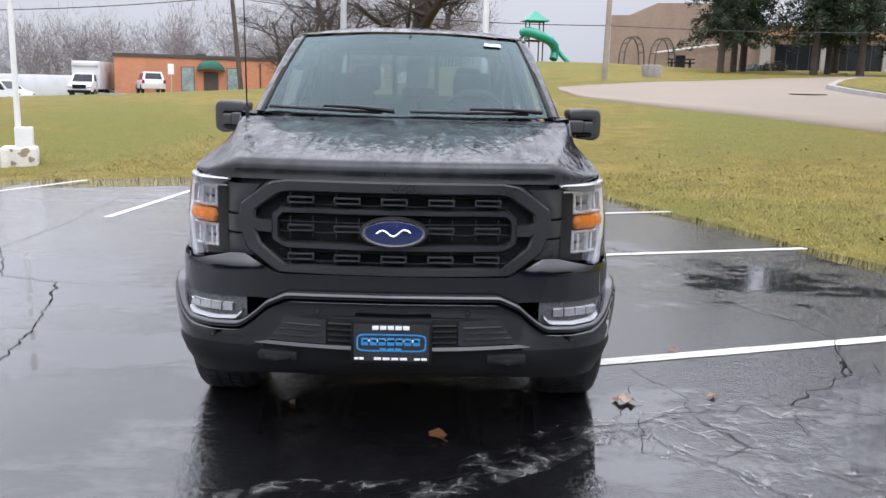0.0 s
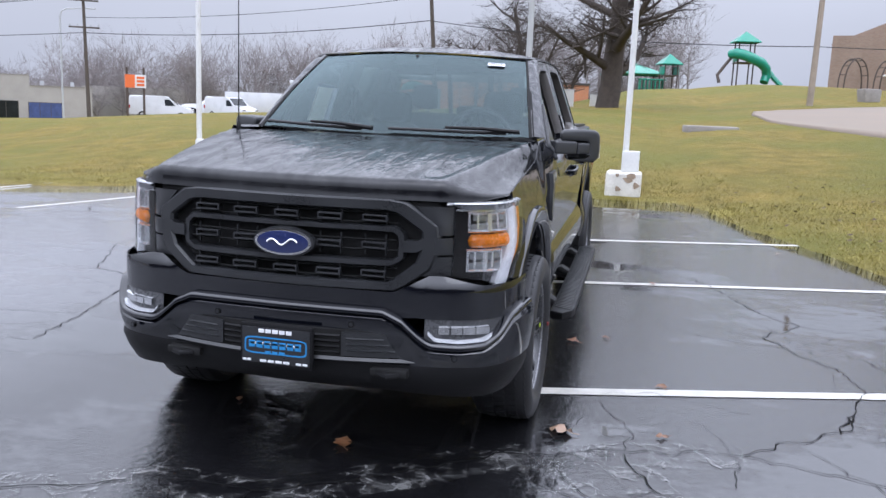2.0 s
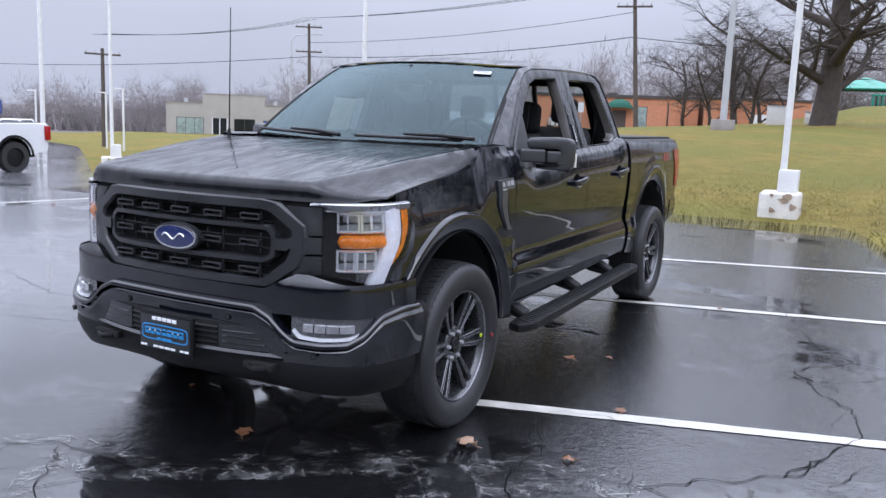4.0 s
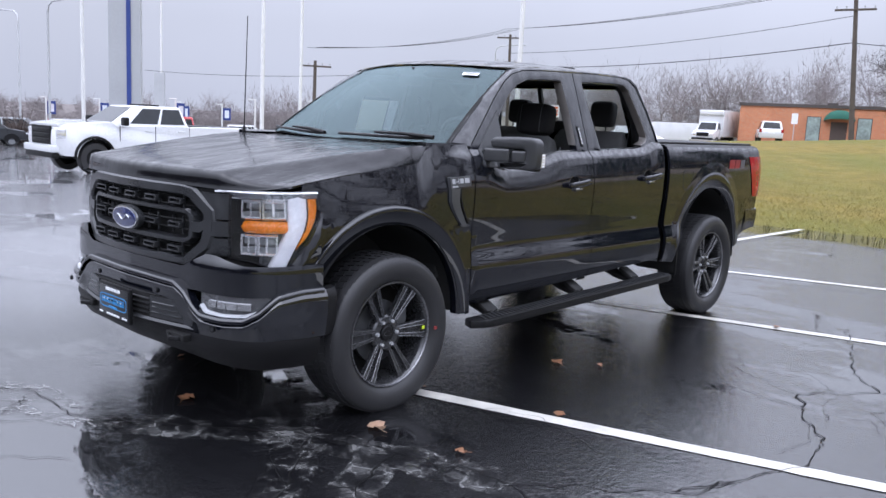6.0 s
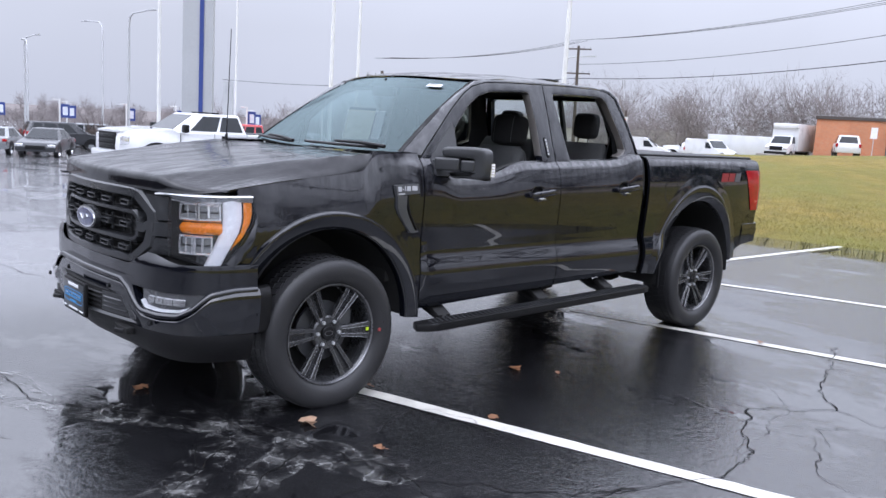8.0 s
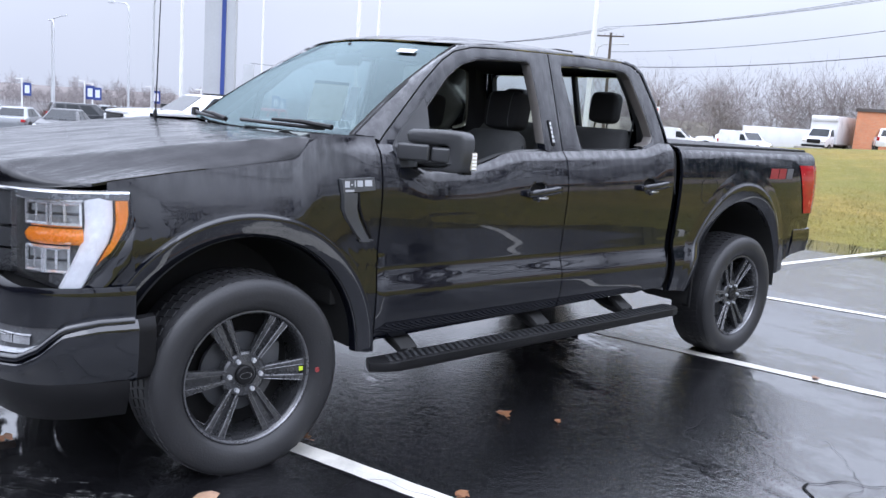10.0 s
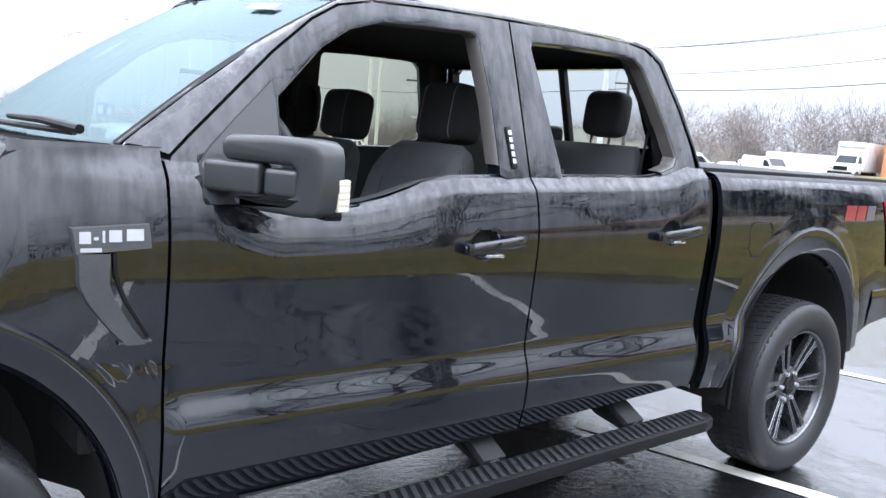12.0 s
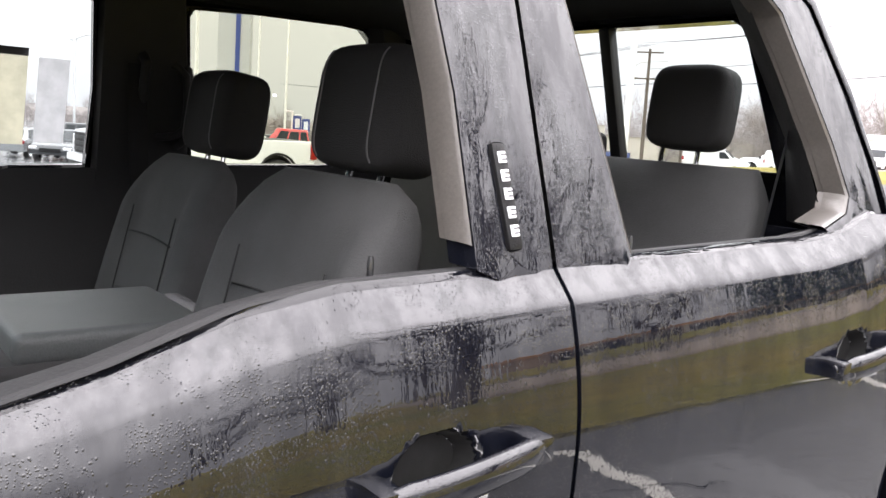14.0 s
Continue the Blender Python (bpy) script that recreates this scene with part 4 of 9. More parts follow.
# copy the doors to the far side, with glass up there
for dr, win, c in ((front_door, WIN_F, CF), (rear_door, WIN_R, CR)):
    far = mirrored(dr)
    for ch in list(dr.children):
        if ch.name.startswith(("window_frame", "window_seal", "door_trim", "door_handle", "sill_ledge")):
            m2 = mirrored(ch)
            m2.parent = far
    bm = bmesh.new()
    ring = [ray_hit(win, c, a) for a in angles_of(win, c=c, n=40)]
    rows = [[(-(glass_x(y, c[1] + (z - c[1]) * k) - 0.035), c[0] + (y - c[0]) * k, c[1] + (z - c[1]) * k) for y, z in ring + ring[:1]] for k in (1.0, 0.5, 0.02)]
    pane = part("window_glass", grid(rows), SIDEGLASS if dr == front_door else PRIVACY, far, "rain-wet tinted side glass, wound up")
    pane.visible_shadow = False

# paper price sheet and its narrow tab inside the far front window
for y0, y1, z0, z1, mt, lb in ((1.27, 1.525, 1.385, 1.612, PAPER, "back of a beige paper price sheet"), (1.55, 1.625, 1.392, 1.612, PAPERGREY, "grey paper tab")):
    rows = [[(-(glass_x(y, z) - 0.042), y, z) for y in (y0, y1)] for z in frange(z0, z1, 4)]
    sheet_ob = part("window_sticker", grid(rows), mt, truck, lb, False)
rows = [[(-(glass_x(y, z) - 0.044), y, z) for y in (1.27, 1.525)] for z in (1.612, 1.632)]
part("sticker_band", grid(rows), GREYPRINT, truck, "dark printed band", False)

# cab: roof, pillars, rear wall
ROOF_Z = [(1.05, 1.842), (1.15, 1.868), (1.35, 1.892), (1.7, 1.908), (2.1, 1.908), (2.4, 1.896), (2.58, 1.872), (2.66, 1.845)]


def roof_edge(y):
    return (interp(y, [(1.05, 0.690), (1.3, 0.690), (2.45, 0.690), (2.66, 0.672)]), interp(y, [(1.05, 1.800), (1.2, 1.826), (1.4, 1.846), (1.8, 1.860), (2.4, 1.864), (2.55, 1.853), (2.66, 1.822)]))


def roof_point(u, s):
    yf = 1.055 + 0.155 * abs(u) ** 2.2
    y = yf + (2.66 - yf) * s
    ex, ez = roof_edge(y)
    zc = interp(y - 0.13 * abs(u) ** 2.2 * (1 - s), ROOF_Z)
    z = ez + (zc - ez) * (1 - abs(u) ** 2.6)
    z += 0.006 * smooth01(abs(abs(u) - 0.62), 0.06, 0.0) * smooth01(s, 0.05, 0.2)
    return (u * ex, y, z)


rows = [[roof_point(u, s) for u in frange(-1, 1, 41)] for s in frange(0, 1, 30)]
roof = part("roof", grid(rows), HOODPAINT, truck, sharp=60)


def strip_between(a, b, n=4, bulge=0.004):
    rows = []
    for p, q in zip(a, b):
        p, q = Vector(p), Vector(q)
        rows.append([tuple(p.lerp(q, s) + Vector((bulge * math.sin(math.pi * s), 0, bulge * 0.5 * math.sin(math.pi * s)))) for s in frange(0, 1, n)])
    return grid(rows)


W_LOW = lambda u: (0.815 * u, 0.395 + 0.135 * abs(u) ** 2.3, 1.352 + 0.012 * abs(u))
W_TOP = lambda u: (roof_point(u, 0)[0] * 0.975, roof_point(u, 0)[1] + 0.004, roof_point(u, 0)[2] - 0.007)
wl_low, wl_top = Vector(W_LOW(1)), Vector(W_TOP(1))
FRONT_LINE = [(0.632, 1.345), (0.68, 1.392), (0.78, 1.485), (0.93, 1.625), (1.06, 1.73), (1.15, 1.782), (1.24, 1.806)]
a = [(glass_x(y, z) + 0.002, y - 0.007, z + 0.006) for y, z in FRONT_LINE]
b = [tuple(wl_low.lerp(wl_top, s) + Vector((-0.012, -0.02 * 0.6 * math.sin(math.pi * s) - 0.004, 0.03 * 0.6 * math.sin(math.pi * s) + 0.006))) for s in (0.0, 0.06, 0.27, 0.56, 0.78, 0.92, 1.0)]
pillar = part("windscreen_pillar", strip_between(a, b, 7, 0.010), PAINT, truck)
mirrored(pillar)
# added near-black underlay, puts shade behind the pillar's gaps
under = part("pillar_underlay", strip_between([(x - 0.022, y + 0.035, z - 0.02) for x, y, z in a], [(x - 0.012, y + 0.01, z - 0.016) for x, y, z in b], 4, 0.004), SHADEBLACK, truck)
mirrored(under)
RAIL = [(1.15, 1.782), (1.27, 1.812), (1.5, 1.826), (1.818, 1.838), (2.1, 1.847), (2.45, 1.848), (2.55, 1.835), (2.60, 1.805)]
a = [(glass_x(y, z) + 0.003, y, z + 0.007) for y, z in RAIL]
b = [(roof_edge(y)[0], y + (0.03 if y < 1.2 else 0.0), roof_edge(y)[1]) for y, z in RAIL]
rail = part("roof_rail", strip_between(a, b, 4, 0.003), PAINT, truck)
mirrored(rail)
REAR_LINE = [(2.45, 1.85), (2.55, 1.838), (2.625, 1.79), (2.705, 1.62), (2.757, 1.48), (2.783, 1.385), (2.788, 1.1), (2.788, 0.5)]
a = [((glass_x(y, z) if z > 1.38 else side_x(2.76, z)) + 0.003, y + 0.004, z + 0.002) for y, z in REAR_LINE]
b = [(0.64, 2.56, 1.858), (0.655, 2.63, 1.84), (0.67, 2.675, 1.80), (0.735, 2.745, 1.62), (0.775, 2.79, 1.48), (0.80, 2.81, 1.385), (0.88, 2.812, 1.1), (0.86, 2.812, 0.5)]
corner = part("rear_pillar", strip_between(a, b, 6, 0.018), PAINT, truck)
mirrored(corner)
# rear wall of the cab with its window opening
rw_out = [(-0.80, 1.34), (-0.66, 1.82), (0.66, 1.82), (0.80, 1.34)]
rw_in = [(-0.64, 1.46), (-0.58, 1.755), (-0.55, 1.775), (0.55, 1.775), (0.58, 1.755), (0.64, 1.46)]
rw_y = lambda z: 2.80 - 0.13 * (z - 1.385) / 0.43
rows = []
for an in angles_of(rw_out, rw_in, c=(0, 1.6), n=60):
    o, i = ray_hit(rw_out, (0, 1.6), an), ray_hit(rw_in, (0, 1.6), an)
    rows.append([(o[0], rw_y(o[1]), o[1]), (i[0], rw_y(i[1]), i[1]), (i[0] * 0.99, rw_y(i[1]) - 0.05, i[1])])
rows.append(rows[0])
part("cab_back", grid(rows), PAINT, truck)
bm = grid([[(x, rw_y(z) - 0.02, z) for x in (-0.66, 0.66)] for z in (1.44, 1.785)])
rear_pane = part("rear_window", bm, SIDEGLASS, truck, "wet tinted sliding rear window")
rear_pane.visible_shadow = False
for x in (-0.17, 0.17):
    bm = bmesh.new()
    box(bm, (x, rw_y(1.61) - 0.022, 1.61), (0.035, 0.03, 0.36), 0.006, Matrix.Rotation(radians(16.5), 3, "X"))
    part("window_divider", bm, SEAL, rear_pane, "black upright divider")
bm = bmesh.new()
box(bm, (0, 2.50, 1.925), (0.42, 0.16, 0.018), 0.008)
part("third_brake_light_base", bm, PAINT, truck)

# windscreen
rows = []
for s in frange(0, 1, 16):
    row = []
    for u in frange(-1, 1, 31):
        p, q = Vector(W_LOW(u)), Vector(W_TOP(u))
        w = p.lerp(q, s) + Vector((0, -0.02, 0.03)) * math.sin(math.pi * s) * 0.6
        row.append(tuple(w))
    rows.append(row)
screen = part("windscreen", grid(rows), WINDSHIELD, truck, "raked windscreen beaded with rain")
screen.visible_shadow = False


def on_screen(u, s, lift=0.006):
    p, q = Vector(W_LOW(u)), Vector(W_TOP(u))
    return p.lerp(q, s) + Vector((0, -0.02, 0.03)) * math.sin(math.pi * s) * 0.6 + Vector((0, -lift, lift * 1.3))


# dark ceramic band, mirror block, sticker
rows = [[tuple(on_screen(u, s, -0.004)) for u in frange(-0.99, 0.99, 31)] for s in (0.955, 1.0)]
part("screen_band", grid(rows), SHADEBLACK, screen, "black band along the upper edge")
for u0, u1 in ((-1.0, -0.965), (0.965, 1.0)):
    rows = [[tuple(on_screen(u, k, 0.002)) for u in (u0, u1)] for k in frange(0, 1, 14)]
    part("screen_band", grid(rows), SHADEBLACK, screen)
rows = [[tuple(on_screen(u, k, -0.004)) for u in frange(-0.99, 0.99, 31)] for k in (0.0, 0.03)]
part("screen_band", grid(rows), SHADEBLACK, screen)
rows = [[tuple(on_screen(u, s, -0.006)) for u in frange(-0.20, 0.20, 9)] for s in (0.86, 0.96)]
part("sensor_shield", grid(rows), CABIN, screen, "dark sensor patch behind the glass")
rows = [[tuple(on_screen(u, s)) for u in frange(0.645, 0.79, 5)] for s in (0.842, 0.885)]
sticker = part("sticker", grid(rows), WHITE, screen, "white stock sticker with a printed number")
for k in range(5):
    rows = [[tuple(on_screen(0.672 + 0.02 * k + w, s, 0.008)) for w in (0, 0.012)] for s in (0.853, 0.874)]
    part("print_bar", grid(rows), BLUE, sticker)
bm = bmesh.new()
box(bm, (0.0, 1.02, 1.735), (0.24, 0.03, 0.07), 0.02)
tube(bm, [(0, 1.02, 1.76), (0, 1.03, 1.82)], 0.012, 8)
part("rear_view_mirror", bm, CABIN, truck)

# hood
HOOD_C = [(-0.95, 1.134), (-0.905, 1.135), (-0.902, 1.166), (-0.898, 1.194), (-0.890, 1.210), (-0.872, 1.219), (-0.80, 1.231), (-0.6, 1.258), (-0.3, 1.296), (0.0, 1.324), (0.25, 1.341), (0.42, 1.347)]


def hood_point(u, s):
    """u from -1 to 1 across, s from the front lip to the cowl."""
    au = abs(u)
    yf = -0.905 + 0.055 * (au / 0.66) ** 2 if au < 0.66 else -0.85 + 0.26 * ((au - 0.66) / 0.34) ** 2.0
    yb = 0.345 if au < 0.72 else 0.345 - 0.06 * ((au - 0.72) / 0.28) ** 2
    ss = s ** 1.35
    y = yf + (yb - yf) * ss
    d = (yb - yf) * ss
    zc = interp(-0.905 + d * (1.25 / (yb - yf)) if yb > yf else y, HOOD_C)
    zc = (zc + interp(-0.905 + max(0, d - 0.003) * (1.25 / (yb - yf)), HOOD_C)) / 2
    ze = interp(y, SEAM)
    xe = min(0.868, side_x(y, ze)) - 0.003
    # a flat top between two creases that spread towards the screen, shoulders falling outside them
    ridge = 0.70 + 0.27 * smooth01(s, -0.25, 1.05)
    if au < ridge:
        k = au / ridge
        z = zc + smooth01(s, 0.06, 0.2) * (0.004 * (1 - k * k) + 0.007 * smooth01(k, 0.90, 1.0) - 0.010 * smooth01(k, 0.55, 0.92) * (1 - s))
    else:
        k = (au - ridge) / (1 - ridge)
        top = zc - smooth01(s, 0.06, 0.2) * (0.003 - 0.010 * s)
        z = top + (ze - top) * (0.75 * k ** 0.8 + 0.25 * k)
    return (u * xe, y, z)


ss = sorted(set([0, 0.004, 0.008, 0.01, 0.014, 0.018, 0.02, 0.024, 0.03, 0.045, 0.06, 0.08, 0.1] + frange(0.12, 1, 30)))
rows = [[hood_point(u, s) for u in frange(-1, 1, 97)] for s in ss]
hood = part("hood", rim_back(grid(rows), (0, 0.016, -0.007)), HOODPAINT, truck, "black sculpted hood beaded with rain", sharp=50)

# black strip standing in for the shade under the hood lip
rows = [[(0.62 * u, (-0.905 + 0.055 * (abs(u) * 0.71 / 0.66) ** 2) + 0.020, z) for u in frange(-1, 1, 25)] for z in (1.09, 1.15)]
part("hood_gap_shade", grid(rows), SHADEBLACK, truck, "black strip for the shade below the hood edge")

# cowl with louvres
rows = [[(0.80 * u, 0.335 + k * (0.07 + 0.13 * abs(u) ** 2.3), 1.333 + 0.012 * abs(u) - 0.012 * math.sin(3.1 * k)) for u in frange(-1, 1, 31)] for k in (0, 0.4, 1)]
cowl = part("cowl", grid(rows), TRIM, truck, "black plastic cowl below the windscreen")
for i in range(17):
    u = -0.64 + 0.08 * i
    bm = bmesh.new()
    box(bm, (0.80 * u, 0.375 + 0.07 * abs(u) ** 2.3, 1.340), (0.012, 0.05, 0.012), 0.003)
    part("louvre", bm, DARKGREY, cowl)
# corner fillers between hood, fender, pillar
rows = [[(side_x(y, interp(y, SEAM) - 0.004), y, interp(y, SEAM) - 0.004), (0.86, y, 1.366), (0.80, y + 0.02, 1.356)] for y in frange(0.28, 0.64, 10)]
filler = part("cowl_corner", grid(rows), PAINT, truck)
mirrored(filler)

# wipers lying along the foot of the screen
for x0, x1 in ((0.74, 0.02), (-0.06, -0.76)):
    bm = bmesh.new()
    a, b = on_screen(x0 / 0.815, -0.02, 0.03), on_screen((x0 * 0.45 + x1 * 0.55) / 0.815, 0.012, 0.03)
    tube(bm, [a, a.lerp(b, 0.5) + Vector((0, 0, 0.006)), b], [0.012, 0.010, 0.007], 8)
    arm = part("wiper_arm", bm, TRIM, truck)
    bm = bmesh.new()
    tube(bm, [on_screen((x0 + (x1 - x0) * s) / 0.815, 0.002 + 0.022 * s, 0.014) for s in frange(0.10, 1.0, 12)], 0.009, 8)
    part("wiper_blade", bm, SEAL, arm)

# antenna on the far fender
bm = bmesh.new()
tube(bm, [(-0.835, 0.30, 1.33), (-0.835, 0.30, 1.375), (-0.836, 0.305, 1.39)], [0.014, 0.011, 0.006], 10)
tube(bm, [(-0.836, 0.303, 1.38), (-0.85, 0.33, 2.10)], [0.0042, 0.0026], 8)
part("antenna", bm, TRIM, truck)

# ---- front end
PLAN = [(0.0, -0.905), (0.3, -0.890), (0.56, -0.868), (0.66, -0.850), (0.74, -0.822), (0.80, -0.785), (0.85, -0.725), (0.885, -0.64), (0.905, -0.545), (0.915, -0.44)]


def plan_point(s, grow=0.0):
    """A place along the front's plan line, s from the middle (0) to the wheel (1), moved outward by grow."""
    L = [0.0]
    for (a, b), (c, d) in zip(PLAN, PLAN[1:]):
        L.append(L[-1] + math.hypot(c - a, d - b))
    t = abs(s) * L[-1]
    xs, ysx = [(l, p[0]) for l, p in zip(L, PLAN)], [(l, p[1]) for l, p in zip(L, PLAN)]
    f = lambda v: Vector((interp(v, xs), interp(v, ysx), 0))
    p = (f(t) + f(max(0, t - 0.03)) + f(min(L[-1], t + 0.03))) / 3
    d = (f(min(L[-1], t + 0.04)) - f(max(0, t - 0.04))).normalized()
    n = Vector((d.y, -d.x, 0))
    p = p + n * grow
    return (p.x, p.y) if s >= 0 else (-p.x, p.y)


def s_of_x(x):
    for k in range(401):
        if plan_point(k / 400)[0] >= x:
            return k / 400
    return 1.0


def sheet(s0, s1, zf, ns=30, nz=10, grow=0.0, gz=None):
    rows = []
    for s in frange(s0, s1, ns):
        z0, z1 = zf(s)
        row = []
        for z in frange(z0, z1, nz):
            x, y = plan_point(s, grow + (gz(z) if gz else 0))
            row.append((x, y, z))
        rows.append(row)
    return grid(rows)


S_H0, S_H1 = s_of_x(0.690), 0.988
# painted front panel round grille and headlamps
part("front_panel", sheet(-1, 1, lambda s: (interp(abs(plan_point(s)[0]), [(0.40, 0.655), (0.55, 0.662), (0.62, 0.660)]), interp(abs(plan_point(s)[0]), [(0.46, 0.762), (0.60, 0.835), (0.66, 0.835), (0.80, 0.80), (0.86, 0.80)])), 110, 8, 0.004, lambda z: 0.020 * smooth01(z, 0.835, 0.785)), PAINT, truck, "black painted panel under grille and lamps")
# black sheet standing in for the shade behind the grille
part("grille_shade", sheet(-1, 1, lambda s: (0.70, 1.13), 60, 6, -0.06), SHADEBLACK, truck, "black sheet for the shade behind the grille")
GRILLE_OUT = [(-0.635, 0.955), (-0.625, 1.035), (-0.50, 1.128), (-0.44, 1.138), (0.44, 1.138), (0.50, 1.128), (0.625, 1.035), (0.635, 0.955), (0.60, 0.855), (0.47, 0.762), (-0.47, 0.762), (-0.60, 0.855)]
GRILLE_IN = [(-0.560, 0.955), (-0.555, 1.010), (-0.455, 1.080), (-0.42, 1.088), (0.42, 1.088), (0.455, 1.080), (0.555, 1.010), (0.560, 0.955), (0.535, 0.880), (0.435, 0.800), (-0.435, 0.800), (-0.535, 0.880)]
BAR_OUT = [(-0.495, 0.950), (-0.490, 0.995), (-0.455, 1.028), (0.455, 1.028), (0.490, 0.995), (0.495, 0.950), (0.490, 0.895), (0.45, 0.862), (-0.45, 0.862), (-0.490, 0.895)]
BAR_IN = [(-0.465, 0.950), (-0.462, 0.985), (-0.44, 1.004), (0.44, 1.004), (0.462, 0.985), (0.465, 0.950), (0.462, 0.905), (0.437, 0.888), (-0.437, 0.888), (-0.462, 0.905)]


def grille_y(x, z, g=0.0):
    return -0.935 + 0.085 * (x / 0.62) ** 2 + 0.06 * (z - 0.76) * 0.6 - g


def flat_ring(outer, inner, c, front, deep):
    rows = []
    for an in angles_of(outer, inner, c=c, n=100):
        o, i = ray_hit(outer, c, an), ray_hit(inner, c, an)
        col = [(o[0], grille_y(*o, front - deep), o[1]), (o[0], grille_y(*o, front - 0.012), o[1])]
        for s in (0.15, 0.5, 0.85):
            q = (o[0] + (i[0] - o[0]) * s, o[1] + (i[1] - o[1]) * s)
            col.append((q[0], grille_y(*q, front), q[1]))
        col += [(i[0], grille_y(*i, front - 0.012), i[1]), (i[0], grille_y(*i, front - deep), i[1])]
        rows.append(col)
    rows.append(rows[0])
    return grid(rows)


grille = part("grille", flat_ring(GRILLE_OUT, GRILLE_IN, (0, 0.95), 0.0, 0.06), DARKGREY, truck, "dark grey grille surround with slotted bars", sharp=25)
part("grille_bar", flat_ring(BAR_OUT, BAR_IN, (0, 0.945), -0.008, 0.05), DARKGREY, grille, "dark grey middle frame of the grille", sharp=25)
for sg in (-1, 1):
    bm = bmesh.new()
    rows = [[(sg * x, grille_y(x, z, 0.0 if x < 0.6 else 0.004 - 0.10 * (x - 0.6)), z) for z in frange(0.925 + 0.012 * (x > 0.55), 0.972 + 0.012 * (x > 0.55), 4)] for x in frange(0.488, 0.615, 8)]
    part("grille_wing", rim_back(grid(rows, bm), (0, 0.04, 0)), DARKGREY, grille)
for zr, xs in ((1.058, (-0.37, -0.185, 0, 0.185, 0.37)), (0.947, (-0.37, -0.185, 0.185, 0.37)), (0.832, (-0.37, -0.185, 0, 0.185, 0.37))):
    bm = bmesh.new()
    for dz in (-0.021, 0.021):
        rows = [[(x, grille_y(x, zr, -0.03), zr + dz - 0.004), (x, grille_y(x, zr, -0.022), zr + dz), (x, grille_y(x, zr, -0.03), zr + dz + 0.004)] for x in frange(-0.46, 0.46, 21)]
        grid(rows, bm)
    part("grille_slat", bm, SHADEBLACK, grille)
    for x in xs:
        y = grille_y(x, zr, -0.014)
        bm = bmesh.new()
        for dz in (-0.0105, 0.0105):
            box(bm, (x, y, zr + dz), (0.098, 0.024, 0.007), 0.002)
        for dx in (-0.049, 0.049):
            box(bm, (x + dx, y, zr), (0.007, 0.024, 0.026), 0.002)
        for dx in (-0.045, 0.045):
            box(bm, (x + dx, y + 0.016, zr), (0.004, 0.012, 0.085), 0.001)
        part("grille_slot", bm, DARKGREY, grille)


def oval(bm, c, a, b, depth, dome=0.0, n=48):
    rows = []
    for k in (1.0, 0.99, 0.92, 0.6, 0.3, 0.01):
        w = depth if k == 1.0 else 0.0
        rows.append([(c[0] + a * k * math.cos(t), c[1] + w - dome * (1 - k * k), c[2] + b * k * math.sin(t)) for t in frange(0, 2 * math.pi, n + 1)])
    return grid(rows, bm)


emblem = part("badge", oval(bmesh.new(), (0, -0.945, 0.942), 0.134, 0.062, 0.03, 0.002), DARKGREY, grille, "oval badge, blue with bright rim")
part("badge_rim", oval(bmesh.new(), (0, -0.951, 0.942), 0.124, 0.0545, 0.010, 0.002), CHROME, emblem, "bright chrome rim")
part("badge_face", oval(bmesh.new(), (0, -0.954, 0.942), 0.113, 0.0465, 0.008, 0.004), BLUE, emblem, "deep blue oval face")
bm = bmesh.new()
tube(bm, [(-0.066 + 0.132 * s, -0.9605, 0.940 + 0.012 * math.sin(9.5 * s) + 0.006 * s) for s in frange(0, 1, 26)], 0.0042, 6)
part("badge_stroke", bm, CHROME, emblem, "bright flowing stroke")

# headlamps
def lamp_at(s, g, z):
    """A place on the lamp's face, leaning in with the fender towards the top."""
    a = abs(s)
    x, y = plan_point(s, g - 0.05 * smooth01(a, S_H0 - 0.03, S_H0) * (1 - smooth01(a, S_H0, 0.93)))
    lean = (fender_x(-0.52, 0.9) - fender_x(-0.52, z)) * smooth01(abs(s), 0.55, 0.97)
    return (x - math.copysign(lean, x), y, z)


def lamp_reach(z):
    """How far outward the lamp runs at a height (0 to 1)."""
    return interp(z, [(0.775, 0.60), (0.80, 0.66), (0.90, 0.84), (1.0, 0.97), (1.05, 1.0), (1.13, 1.0)])


def lamp_foot(k):
    return interp(k, [(0, 0.822), (0.30, 0.812), (0.54, 0.785), (0.60, 0.778), (0.66, 0.80), (0.84, 0.90), (0.97, 1.0), (1.0, 1.05)])


def lamp_u(k):
    return S_H0 + (S_H1 - S_H0) * k


